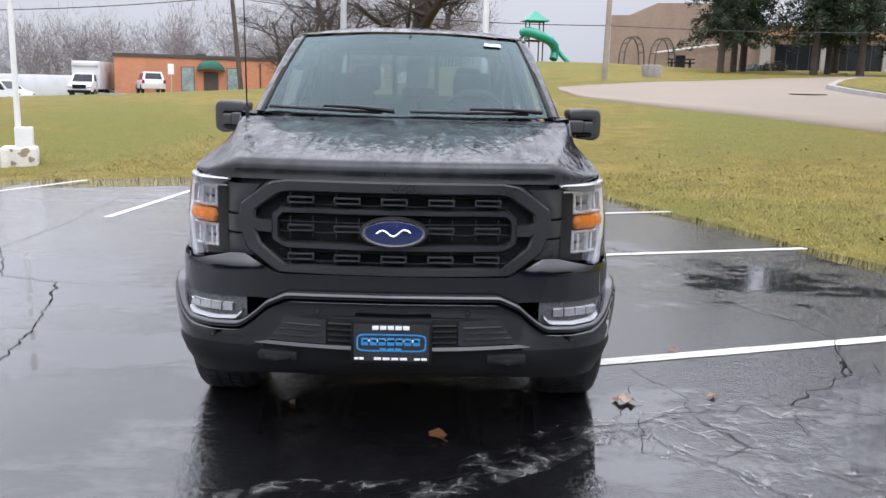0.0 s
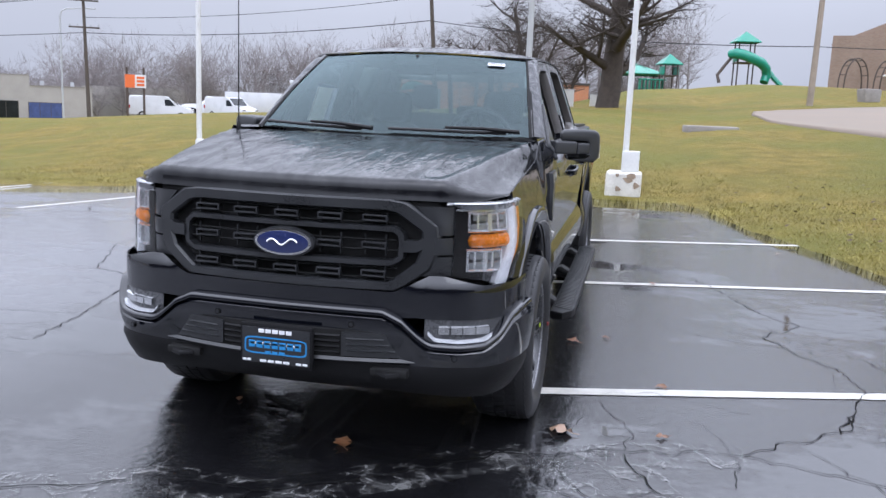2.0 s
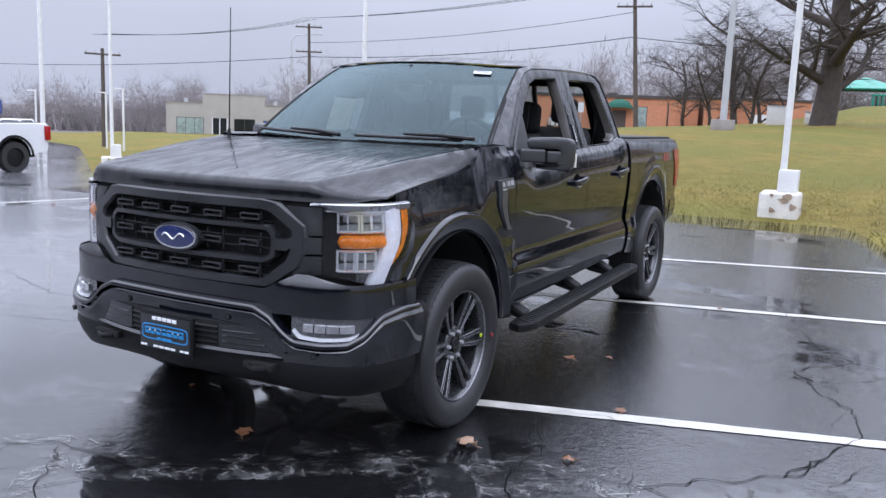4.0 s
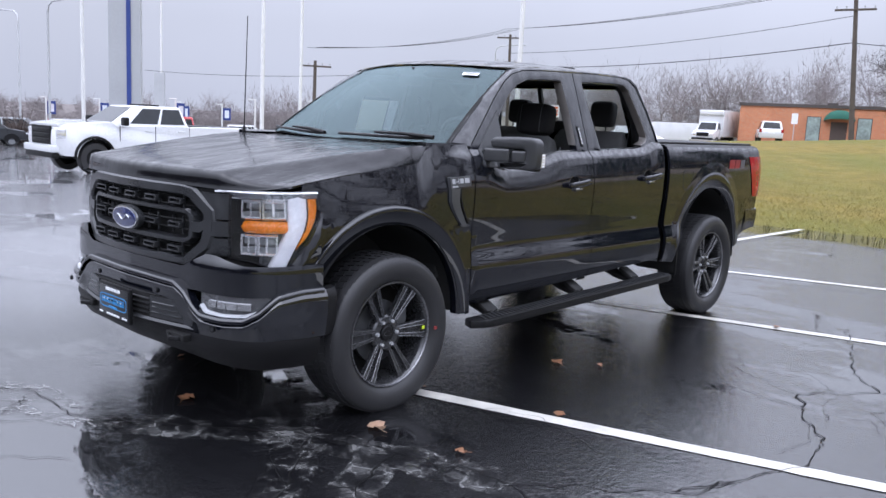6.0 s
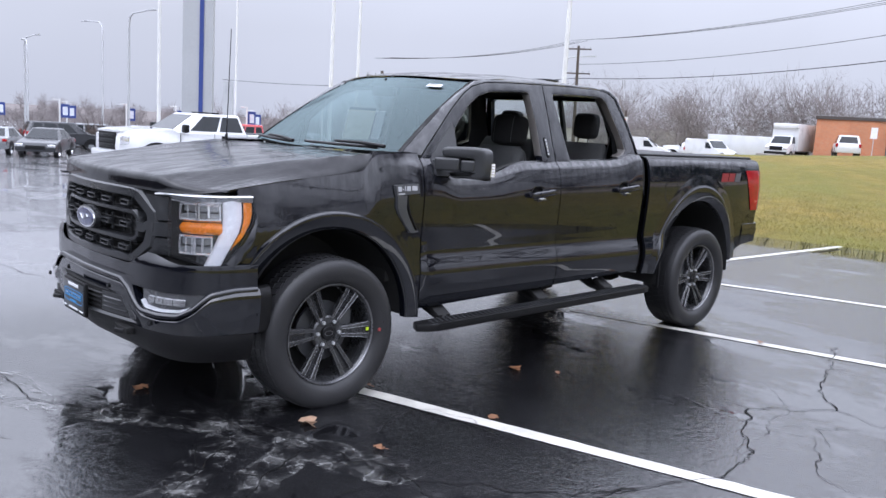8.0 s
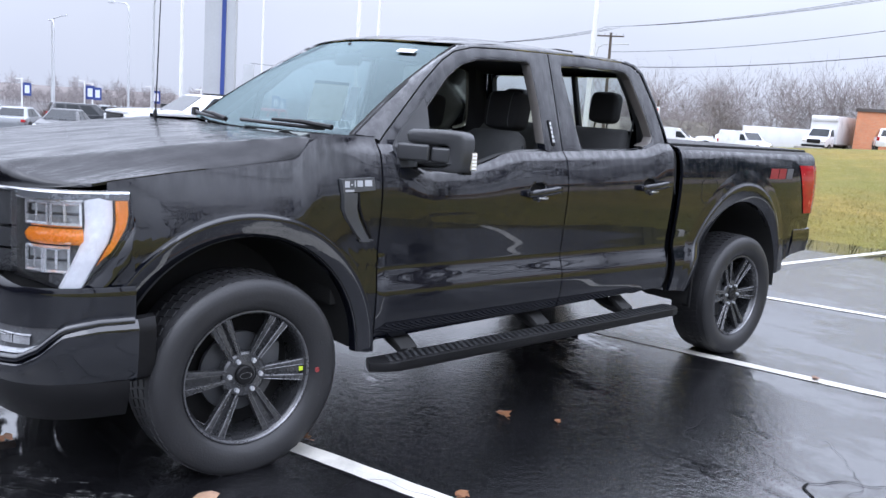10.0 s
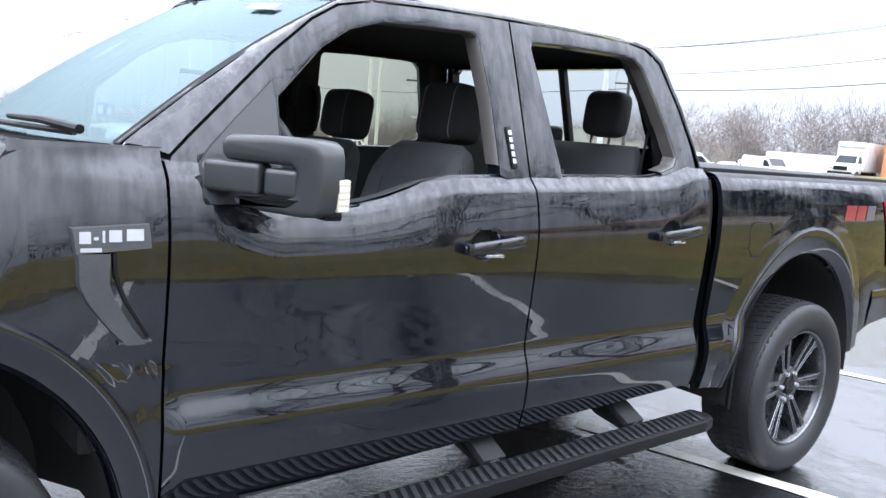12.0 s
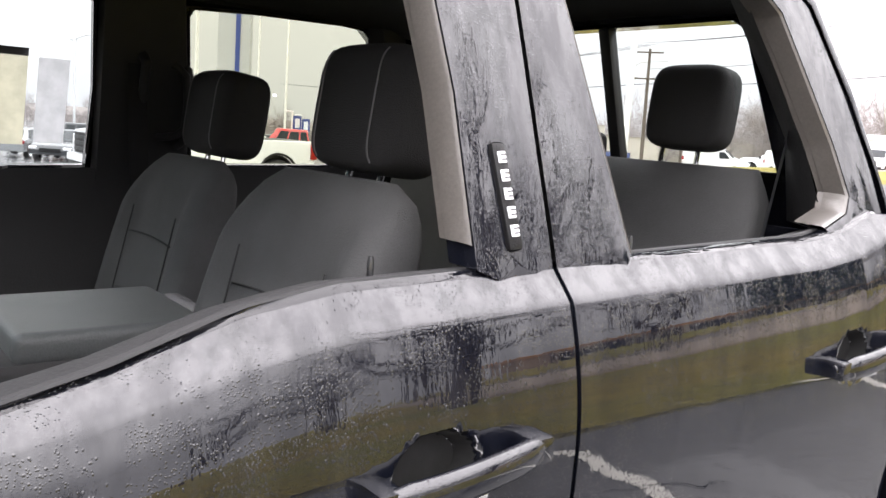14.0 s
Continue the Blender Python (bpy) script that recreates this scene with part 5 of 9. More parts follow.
for sg in (1, -1):
    def lamp_sheet(g, shrink=0.0, lift=0.0):
        rows = []
        for k in frange(shrink, 1 - shrink, 34):
            z0, z1 = lamp_foot(k) + shrink * 0.5, 1.122 - shrink * 0.3
            rows.append([lamp_at(lamp_u(k) * sg, g, z) for z in frange(z0, max(z0 + 0.002, z1), 12)])
        return grid(rows)

    lamp = part("headlamp", lamp_sheet(-0.030), LAMPDARK, truck, "clear headlamp with amber strip and white light guide")
    # painted panel outside the lamp, and its dark edge
    rows = [[lamp_at((lamp_u(k) + (1.0 - lamp_u(k)) * q) * sg, 0.004, z) for q in frange(0, 1, 8)] for z, k in ((z, lamp_reach(z)) for z in frange(0.78, 1.128, 20))]
    part("lamp_surround", rim_back(grid(rows), (0, 0.0, 0)), PAINT, truck, "black painted panel beside the headlamp")
    rows = [[lamp_at(lamp_u(k) * sg, 0.005, lamp_foot(k)), lamp_at(lamp_u(k) * sg, -0.032, lamp_foot(k))] for k in frange(0, 1, 34)]
    part("lamp_rim", grid(rows), TRIM, lamp)
    rows = [[lamp_at(lamp_u(0) * sg, 0.005, z), lamp_at(lamp_u(0) * sg, -0.032, z)] for z in frange(0.822, 1.122, 4)]
    part("lamp_rim", grid(rows), TRIM, lamp)

    def lamp_box(name, ka, kb, za, zb, g, mat, label="", depth=0.03):
        rows = []
        for s in frange(lamp_u(ka) * sg, lamp_u(kb) * sg, 8):
            rows.append([lamp_at(s, g - depth, za), lamp_at(s, g - 0.008, za), lamp_at(s, g, za + 0.007), lamp_at(s, g, zb - 0.007), lamp_at(s, g - 0.008, zb), lamp_at(s, g - depth, zb)])
        bm = grid(rows)
        for row in (rows[0], rows[-1]):
            bm.faces.new([bm.verts.new(p) for p in row])
        return part(name, bm, mat, lamp, label)

    # tiers of satin panel between grille and lamp
    for z0, z1, off in ((0.828, 0.908, 0.0), (0.918, 0.986, 0.010), (0.996, 1.112, 0.002)):
        rows = []
        for z in frange(z0, z1, 7):
            gx0 = max(abs(ray_hit(GRILLE_OUT, (0, 0.95), an)[0]) for an in (math.atan2(z - 0.95, 0.62), )) - 0.012
            p0 = Vector((sg * gx0, grille_y(gx0, z, off - 0.010), z))
            p1 = Vector(lamp_at(lamp_u(0) * sg, 0.004 + off * 0.3, z))
            rows.append([tuple(p0.lerp(p1, q) + Vector((0, -0.010 * math.sin(math.pi * q), 0))) for q in frange(0, 1, 9)])
        part("grille_cheek", rim_back(grid(rows), (0, 0.030, 0)), DARKGREY, grille, "satin dark panel beside the lamp", sharp=30)
    # near-black backing, the shade behind the cheek put in as colour
    rows = [[tuple(Vector((sg * 0.55, grille_y(0.55, z, -0.045), z)).lerp(Vector(lamp_at(lamp_u(0.02) * sg, -0.034, z)), q)) for q in (0, 0.5, 1)] for z in (0.80, 1.0, 1.125)]
    part("cheek_back", grid(rows), SHADEBLACK, grille)

    def lamp_cell(ka, kb, za, zb):
        """A bright-edged cell: a clear lens split by a dark joint."""
        zm = za + (zb - za) * 0.48
        w, h = 0.026, 0.009
        lamp_box("cell_rim", ka, ka + w, za, zb, -0.006, SILVER, "bright cell edge", 0.022)
        lamp_box("cell_rim", kb - w * 0.7, kb, za, zb, -0.006, SILVER, "bright cell edge", 0.022)
        lamp_box("cell_rim", ka, kb, zb - h - 0.006, zb, -0.0055, SILVER, "bright cell edge", 0.022)
        lamp_box("cell_rim", ka, kb, za, za + h + 0.006, -0.0055, SILVER, "bright cell edge", 0.022)
        lamp_box("lens", ka + w, kb - w * 0.7, zm + 0.002, zb - h, -0.016, LENSGREY, "clear grey projector lens", 0.012)
        lamp_box("lens_rib", (ka + kb) / 2 - 0.012, (ka + kb) / 2 + 0.012, za + 0.012, zb - 0.012, -0.0135, SILVER, "thin bright rib", 0.008)
        lamp_box("reflector", ka + w, kb - w * 0.7, za + h, zm - 0.002, -0.014, LENSGREY, "faceted silver reflector", 0.012)

    for ka, kb, kc, kd in ((0.145, 0.395, 0.140, 0.345), (0.403, 0.648, 0.352, 0.560)):
        lamp_cell(ka, kb, 1.004, 1.094)
        lamp_cell(kc, kd, 0.838, 0.938)
    lamp_box("cell_trim", 0.02, 0.662, 1.0955, 1.1015, -0.004, SILVER, "thin bright line over the cells", 0.020)
    # amber strip with a rounded end
    rows = []
    for k in frange(0.150, 0.655, 26):
        half = 0.0275 * math.sqrt(max(0.0, 1 - max(0.0, (0.215 - k) / 0.065) ** 2)) + 0.0005
        dome = 0.006 * math.sin(math.pi * ((k - 0.150) / 0.25 % 1.0))
        rows.append([lamp_at(lamp_u(k) * sg, g, 0.9715 + half * q) for q, g in ((-1, -0.03), (-0.98, -0.010), (-0.6, -0.003 + dome), (0, dome), (0.6, -0.003 + dome), (0.98, -0.010), (1, -0.03))])
    part("turn_signal", grid(rows), AMBER, lamp, "amber turn signal strip")
    rows, lip = [], []
    for s in frange(0.555 * sg, lamp_u(0.985) * sg, 34):
        f = abs(s)
        top = 1.129 + 0.003 * f
        hgt = 0.010 + 0.020 * smooth01(f, S_H0 - 0.03, S_H0 + 0.05)
        rows.append([lamp_at(s, -0.02, top - hgt), lamp_at(s, 0.000, top - hgt), lamp_at(s, 0.007, top - 0.008), lamp_at(s, -0.02, top + 0.001)])
        lip.append([lamp_at(s, 0.006, top - 0.0085), lamp_at(s, 0.0105, top - 0.006), lamp_at(s, 0.009, top), lamp_at(s, -0.01, top + 0.003)])
    upper_bar = part("upper_bar", grid(rows), GUIDEGREY, lamp, "satin grey bar along the upper edge", sharp=30)
    part("bar_lip", grid(lip), SILVER, upper_bar, "white light guide lip")
    GUIDE_OUT = [(0.785, 0.630), (0.80, 0.655), (0.87, 0.725), (0.91, 0.770), (0.955, 0.822), (1.0, 0.852), (1.03, 0.860), (1.12, 0.862)]
    GUIDE_IN = [(0.785, 0.470), (0.80, 0.485), (0.87, 0.560), (0.91, 0.600), (0.955, 0.640), (1.0, 0.662), (1.03, 0.668), (1.12, 0.668)]
    rows = []
    for z in frange(0.786, 1.112, 24):
        k0, k1 = interp(z, GUIDE_IN), interp(z, GUIDE_OUT)
        rows.append([lamp_at(lamp_u(k0 + (k1 - k0) * q) * sg, g, z) for q, g in ((0, -0.03), (0.0, -0.006), (0.10, 0.001), (0.5, 0.003), (0.92, 0.0), (1, -0.006), (1, -0.03))])
    part("light_guide", grid(rows), WHITELAMP, lamp, "white upright light guide")
    rows = []
    for z in frange(0.872, 1.100, 18):
        k0 = interp(z, GUIDE_OUT) + 0.012
        k1 = max(k0 + 0.004, k0 + (lamp_reach(z) - 0.018 - k0) * smooth01(z, 0.872, 0.93))
        rows.append([lamp_at(lamp_u(k0 + (k1 - k0) * q) * sg, g, z) for q, g in ((0, -0.012), (0.12, -0.004), (0.88, -0.004), (1, -0.012))])
    part("side_marker", grid(rows), AMBER, lamp, "amber side marker")
    # wet ledge outside the lamp
    rows = []
    for z in frange(0.80, 1.045, 18):
        u = lamp_u(lamp_reach(z) + 0.03)
        d = min(0.055, max(0.012, 0.995 - u))
        rows.append([lamp_at(u * sg, 0.003, z + 0.006), lamp_at((u + d * 0.45) * sg, 0.014, z - 0.010), lamp_at((u + d * 0.62) * sg, 0.015, z - 0.017), lamp_at((u + d * 0.8) * sg, 0.003, z - 0.020)])
    part("lamp_ledge", grid(rows), PAINT, lamp, "wet black ledge beside the lamp", sharp=40)
    cov = part("lamp_cover", lamp_sheet(0.010), COVERGLASS, lamp, "clear lamp cover")
    cov.visible_shadow = False

# bumper
BTOP = [(0.0, 0.690), (0.42, 0.688), (0.50, 0.652), (0.57, 0.588), (0.61, 0.562), (0.72, 0.556), (0.80, 0.562), (0.84, 0.60), (0.87, 0.668), (0.90, 0.69), (1.2, 0.70)]


def bumper_col(s):
    x = abs(plan_point(s)[0])
    f = abs(s)
    top = interp(x, BTOP)
    cor = smooth01(f, 0.55, 0.95)
    g0 = 0.026 + 0.020 * cor
    prof = [(top, g0 - 0.028), (top - 0.006, g0 + 0.002), (top - 0.035, g0 + 0.022), (top - 0.055, g0 + 0.024), (0.56 if top > 0.62 else top - 0.07, g0 + 0.020), (0.50, g0 + 0.012), (0.455 + 0.01 * cor, g0 + 0.004), (0.448, g0 - 0.02)]
    return [(*plan_point(s, g), z) for z, g in prof]


bumper = part("front_bumper", grid([bumper_col(s) for s in frange(-1, 1, 121)]), PAINT, truck, "black steel front bumper with fog lamps", sharp=28)
rows = []
for s in frange(-0.985, 0.985, 120):
    zt = interp(abs(plan_point(s)[0]), BTOP)
    rows.append([(*plan_point(s, g), zt + dz) for g, dz in ((0.022, 0.004), (0.046, 0.0055), (0.055, 0.001), (0.0585, -0.008), (0.0585, -0.018))])
part("bumper_pad", grid(rows), PAINT, bumper, "wet glossy top edge of the bumper", sharp=50)
for sg in (1, -1):
    cap = bmesh.new()
    rows = [[p, (p[0] - sg * 0.02, p[1] + 0.07, p[2])] for p in bumper_col(sg)]
    part("bumper_end", grid(rows, cap), TRIM, bumper)
# lower valance
rows = []
for s in frange(-0.97, 0.97, 80):
    f = abs(s)
    bz = 0.335 - 0.02 * smooth01(f, 0.3, 0.8)
    g = 0.026 + 0.016 * smooth01(f, 0.55, 0.95)
    rows.append([(*plan_point(s, g + 0.006), 0.462), (*plan_point(s, g + 0.010), 0.430), (*plan_point(s, g - 0.01), 0.375), (*plan_point(s, g - 0.045), bz), (*plan_point(s, g - 0.12), bz + 0.01)])
part("valance", grid(rows), TRIM, bumper, "matt black plastic lower valance")
# lower intake
LOW_OUT = [(-0.565, 0.470), (-0.555, 0.487), (-0.455, 0.588), (-0.43, 0.600), (0.43, 0.600), (0.455, 0.588), (0.555, 0.487), (0.565, 0.470)]
low_y = lambda x: -0.968 + 0.10 * (x / 0.6) ** 2


def low_plate(poly, c, g, thick, mat, name, label=""):
    rows = []
    for an in angles_of(poly, c=c, n=60):
        o = ray_hit(poly, c, an)
        rows.append([(c[0] + (o[0] - c[0]) * k, low_y(c[0] + (o[0] - c[0]) * k) - (g if k < 1 else g - thick), c[1] + (o[1] - c[1]) * k) for k in (1.0, 0.985, 0.6, 0.3, 0.01)])
    rows.append(rows[0])
    return part(name, grid(rows), mat, bumper, label, sharp=30)


# intake plate in near-black, its inner shade put into the colour
low_plate(LOW_OUT, (0, 0.53), 0.004, 0.03, SHADEBLACK, "lower_intake", "lower air intake, backed in black for its shade")
for sg in (-1, 1):
    wing = [(sg * x, z) for x, z in ((0.262, 0.492), (0.262, 0.592), (0.43, 0.594), (0.455, 0.582), (0.535, 0.492))]
    low_plate(wing, (sg * 0.36, 0.54), 0.012, 0.014, DARKGREY, "intake_wing", "dark grey ribbed intake blank")
    for z in (0.518, 0.543, 0.566):
        bm = bmesh.new()
        x1 = 0.535 - (z - 0.492) * 0.95 - 0.03
        rows = [[(sg * x, low_y(x) - 0.012, z - 0.004), (sg * x, low_y(x) - 0.019, z), (sg * x, low_y(x) - 0.012, z + 0.004)] for x in frange(0.285, x1, 6)]
        part("rib", grid(rows, bm), DARKGREY, bumper)
for z in (0.505, 0.528, 0.551, 0.574):
    rows = [[(x, low_y(x) - 0.006, z - 0.006), (x, low_y(x) - 0.014, z), (x, low_y(x) - 0.006, z + 0.006)] for x in frange(-0.255, 0.255, 9)]
    part("intake_slat", grid(rows), TRIM, bumper)
rows = [[(x, low_y(x) - 0.012, 0.470), (x, low_y(x) - 0.022, 0.476), (x, low_y(x) - 0.012, 0.488)] for x in frange(-0.56, 0.56, 25)]
part("intake_lip", grid(rows), DARKGREY, bumper)
for sg in (-1, 1):
    bm = bmesh.new()
    tube(bm, [(sg * 0.42, -0.90, 0.435), (sg * 0.42, -0.945, 0.428), (sg * 0.46, -0.962, 0.426), (sg * 0.50, -0.945, 0.428), (sg * 0.50, -0.90, 0.435)], 0.013, 8)
    part("tow_hook", bm, TRIM, bumper)
    # near-black block for the shade round the tow hook
    bm = bmesh.new()
    box(bm, (sg * 0.46, -0.915, 0.432), (0.16, 0.06, 0.036), 0.012)
    part("hook_recess", bm, SHADEBLACK, bumper)
    # fog lamp in its pocket
    sa, sb = s_of_x(0.585), s_of_x(0.872)
    fog = part("fog_lamp", sheet(sa * sg, sb * sg, lambda s: (interp(abs(plan_point(s)[0]), BTOP) - 0.005, 0.668), 16, 6, 0.018), LAMPDARK, bumper, "fog lamp with white outline in a dark pocket")
    xs0, xs1 = 0.60, 0.765
    rows = []
    for s in frange(s_of_x(0.60) * sg, s_of_x(0.845) * sg, 24):
        x = abs(plan_point(s)[0])
        z = interp(x, [(0.60, 0.600), (0.63, 0.570), (0.72, 0.564), (0.80, 0.570), (0.845, 0.590)])
        rows.append([(*plan_point(s, 0.016), z), (*plan_point(s, 0.040), z + 0.001), (*plan_point(s, 0.038), z + 0.009), (*plan_point(s, 0.016), z + 0.012)])
    part("light_guide", grid(rows), FOGGUIDE, fog, "pale bent light guide")
    for k in range(4):
        a = s_of_x(0.642 + 0.045 * k)
        b = s_of_x(0.683 + 0.045 * k)
        rows = [[(*plan_point(s * sg, 0.016), 0.594), (*plan_point(s * sg, 0.030), 0.600), (*plan_point(s * sg, 0.030), 0.628), (*plan_point(s * sg, 0.016), 0.634)] for s in frange(a, b, 4)]
        part("reflector", grid(rows), CHROME, fog, "silver lamp cell")
    for x, z in ((0.292, 0.622), (0.70, 0.512)):
        s = s_of_x(x) * sg
        px, py = plan_point(s, 0.052 if x < 0.5 else 0.075)
        nx, ny = plan_point(s, 0.12)
        d = (Vector((nx, ny, 0)) - Vector((px, py, 0))).normalized()
        bm = bmesh.new()
        tube(bm, [Vector((px, py, z)) - d * 0.01, Vector((px, py, z)) + d * 0.004], 0.0125, 16)
        sens = part("parking_sensor", bm, TRIM, bumper)
        bm = bmesh.new()
        tube(bm, [Vector((px, py, z)), Vector((px, py, z)) + d * 0.0055], 0.008, 14)
        part("sensor_face", bm, DARKGREY, sens)
# plate frame with printed insert; lettering left as bars
bm = bmesh.new()
box(bm, (0.0, -1.000, 0.517), (0.320, 0.020, 0.180), 0.010)
plate = part("plate_frame", bm, TRIM, bumper, "black dealer plate frame with blue and white print")
bm = bmesh.new()
box(bm, (0.0, -1.0115, 0.517), (0.296, 0.003, 0.150), 0.001)
part("plate_insert", bm, DARKGREY, plate, "dark insert")
ring_o = [(0.137 * math.copysign(abs(math.cos(t)) ** 0.25, math.cos(t)), 0.517 + 0.036 * math.copysign(abs(math.sin(t)) ** 0.35, math.sin(t))) for t in frange(0, 2 * math.pi, 49)[:-1]]
ring_i = [(x * 0.955, 0.517 + (z - 0.517) * 0.83) for x, z in ring_o]
rows = [[(o[0], -1.0145, o[1]), (i[0], -1.0145, i[1])] for o, i in zip(ring_o + ring_o[:1], ring_i + ring_i[:1])]
part("plate_ring", grid(rows), LIGHTBLUE, plate, "bright blue outline")
for x0, x1, z, h, mt in ((-0.118, 0.118, 0.521, 0.030, LIGHTBLUE), (-0.112, 0.112, 0.525, 0.010, WHITE), (-0.045, 0.045, 0.489, 0.012, LIGHTBLUE), (-0.075, 0.075, 0.578, 0.016, WHITE), (-0.145, -0.105, 0.452, 0.009, WHITE),
                         (-0.068, 0.068, 0.452, 0.010, WHITE), (0.09, 0.145, 0.452, 0.009, WHITE)):
    n = max(2, int((x1 - x0) / 0.030))
    for k in range(n):
        a, b = x0 + (x1 - x0) * k / n, x0 + (x1 - x0) * (k + 0.82) / n
        bm = bmesh.new()
        box(bm, ((a + b) / 2, -1.0145, z), (b - a, 0.003, h), 0.0008)
        part("print_bar", bm, mt, plate)

# fender badge, side vent
FX = lambda y, z, g=0.004: (side_x(y, z) + g, y, z)


def side_plate(poly, c, g, mat, name, parent, label="", back=0.03):
    rows = []
    for an in angles_of(poly, c=c, n=48):
        o = ray_hit(poly, c, an)
        row = []
        for k in (1.0, 0.97, 0.5, 0.02):
            y, z = c[0] + (o[0] - c[0]) * k, c[1] + (o[1] - c[1]) * k
            row.append(FX(y, z, g if k < 1 else g - back))
        rows.append(row)
    rows.append(rows[0])
    return part(name, grid(rows), mat, parent, label, sharp=30)


vent = side_plate([(0.392, 1.186), (0.562, 1.196), (0.568, 1.140), (0.400, 1.128)], (0.48, 1.162), 0.010, VENTGREY, "fender_vent", fender, "grey side vent with model badge")
rows = [[FX(y + w, z, 0.012 if 0 < k < 3 else -0.012) for k, w in enumerate((0, 0.005, w1 - 0.006, w1))] for y, z, w1 in ((0.402, 1.13, 0.078), (0.406, 1.06, 0.074), (0.425, 1.02, 0.070), (0.475, 0.955, 0.060), (0.515, 0.915, 0.052))]
part("vent_blade", grid(rows), VENTGREY, vent, "slanting grey vent blade", sharp=25)
rows = [[FX(y, 0.915 + 0.004 * k, 0.012 if 0 < k < 3 else -0.01) for k in range(4)] for y in frange(0.50, 0.575, 4)]
part("vent_blade", grid(rows), VENTGREY, vent)
rows = [[FX(y + w, z, 0.008 if 0 < k < 3 else -0.012) for k, w in enumerate((0, 0.002, 0.010, 0.012))] for y, z in ((0.478, 1.13), (0.482, 1.08), (0.505, 1.02), (0.562, 0.93))]
part("vent_blade", grid(rows), TRIM, vent)
for a, b, z, h in ((0.408, 0.432, 1.166, 0.026), (0.438, 0.448, 1.164, 0.007), (0.456, 0.462, 1.168, 0.026), (0.470, 0.498, 1.169, 0.026), (0.508, 0.546, 1.171, 0.026), (0.410, 0.455, 1.139, 0.009)):
    rows = [[FX(y, zz, 0.0125) for zz in (z - h / 2, z + h / 2)] for y in (a, b)]
    part("badge_bar", grid(rows), BADGEGREY, vent, "", False)

# wheel arch liners and underbody
for cy, a, b in ((FY, 0.530, 0.527), REAR_ARCH):
    for sg in (1, -1):
        rows = []
        for t in frange(0.0, math.pi + 0.06, 30):
            rows.append([(sg * xx, cy + a * k * math.cos(t), 0.43 + b * k * math.sin(t)) for xx, k in ((0.925, 1.006), (0.90, 1.0), (0.84, 0.985), (0.60, 0.98), (0.47, 0.84), (0.46, 0.10))])
        part("wheel_arch_liner", grid(rows), UNDER, truck)
bm = bmesh.new()
box(bm, (0, 1.75, 0.57), (1.40, 2.2, 0.06), 0.02)
box(bm, (0, -0.55, 0.48), (1.25, 0.5, 0.16), 0.04)
box(bm, (0, 4.25, 0.62), (1.5, 0.7, 0.12), 0.04)
part("floor_pan", bm, UNDER, truck)
bm = bmesh.new()
box(bm, (0, -0.18, 0.82), (0.98, 1.15, 0.55), 0.05)
box(bm, (0, 0.50, 0.92), (1.62, 0.10, 0.62), 0.02)
part("engine_bay", bm, UNDER, truck)
bm = bmesh.new()
for x in (-0.40, 0.40):
    tube(bm, [(x, -0.7, 0.50), (x, 0.6, 0.50), (x, 2.4, 0.51), (x, 3.2, 0.62), (x, 4.6, 0.60)], 0.055, 8)
part("chassis_rails", bm, UNDER, truck)
bm = bmesh.new()
tube(bm, [(-0.74, FY, 0.405), (0.74, FY, 0.405)], 0.045, 12)
tube(bm, [(-0.74, RY, 0.405), (0.74, RY, 0.405)], 0.055, 12)
bmesh.ops.create_uvsphere(bm, u_segments=14, v_segments=10, radius=0.17, matrix=pose(0.05, RY, 0.40))
bmesh.ops.create_uvsphere(bm, u_segments=14, v_segments=10, radius=0.12, matrix=pose(-0.15, FY, 0.42))
tube(bm, [(0.05, RY, 0.42), (0.0, 1.2, 0.46)], 0.045, 10)
part("axles", bm, UNDER, truck)
bm = bmesh.new()
tube(bm, [(0.35, 4.7, 0.50), (0.45, 3.9, 0.52), (0.45, 2.9, 0.45)], 0.04, 10)
part("exhaust", bm, UNDER, truck)

# rockers
rows = [[(x, y, LOW(y) + dz) for x, dz in ((0.70, 0.03), (0.84, -0.002), (0.895, -0.006), (0.912, 0.004))] for y in frange(0.56, 2.78, 20)]
rock = part("rocker_panel", grid(rows), PAINT, truck)
mirrored(rock)

# running boards
for sg in (1, -1):
    bm = bmesh.new()
    outl = [(0.955, 0.56), (1.03, 0.525), (1.075, 0.60), (1.085, 0.66), (1.085, 2.70), (1.07, 2.77), (1.03, 2.80), (0.955, 2.78)]
    prism(bm, outl, lambda u, v, w: (sg * u, v, 0.355 + 0.016 * (v - 0.5) + w), 0.044, 0.010)
    board = part("running_board", bm, TRIM, truck, "black running board with ribbed tread")
    for i in range(58):
        y = 0.64 + 2.08 * i / 57
        bm = bmesh.new()
        box(bm, (sg * 1.02, y, 0.4015 + 0.016 * (y - 0.5)), (0.100, 0.017, 0.006), 0.002, Matrix.Rotation(radians(-24 * sg), 3, "Z"))
        part("tread_rib", bm, MIRRORTRIM, board)
    for y in (0.80, 1.70, 2.42):
        bm = bmesh.new()
        tube(bm, [(sg * 0.62, y, 0.50), (sg * 0.80, y, 0.44), (sg * 0.965, y, 0.378 + 0.016 * (y - 0.5))], [0.030, 0.036, 0.030], 8)
        part("bracket", bm, UNDER, board)
        bm = bmesh.new()
        box(bm, (sg * 0.905, y, 0.425 + 0.016 * (y - 0.5)), (0.12, 0.10, 0.03), 0.008, Matrix.Rotation(radians(28 * sg), 3, "Y"))
        part("bracket", bm, UNDER, board)

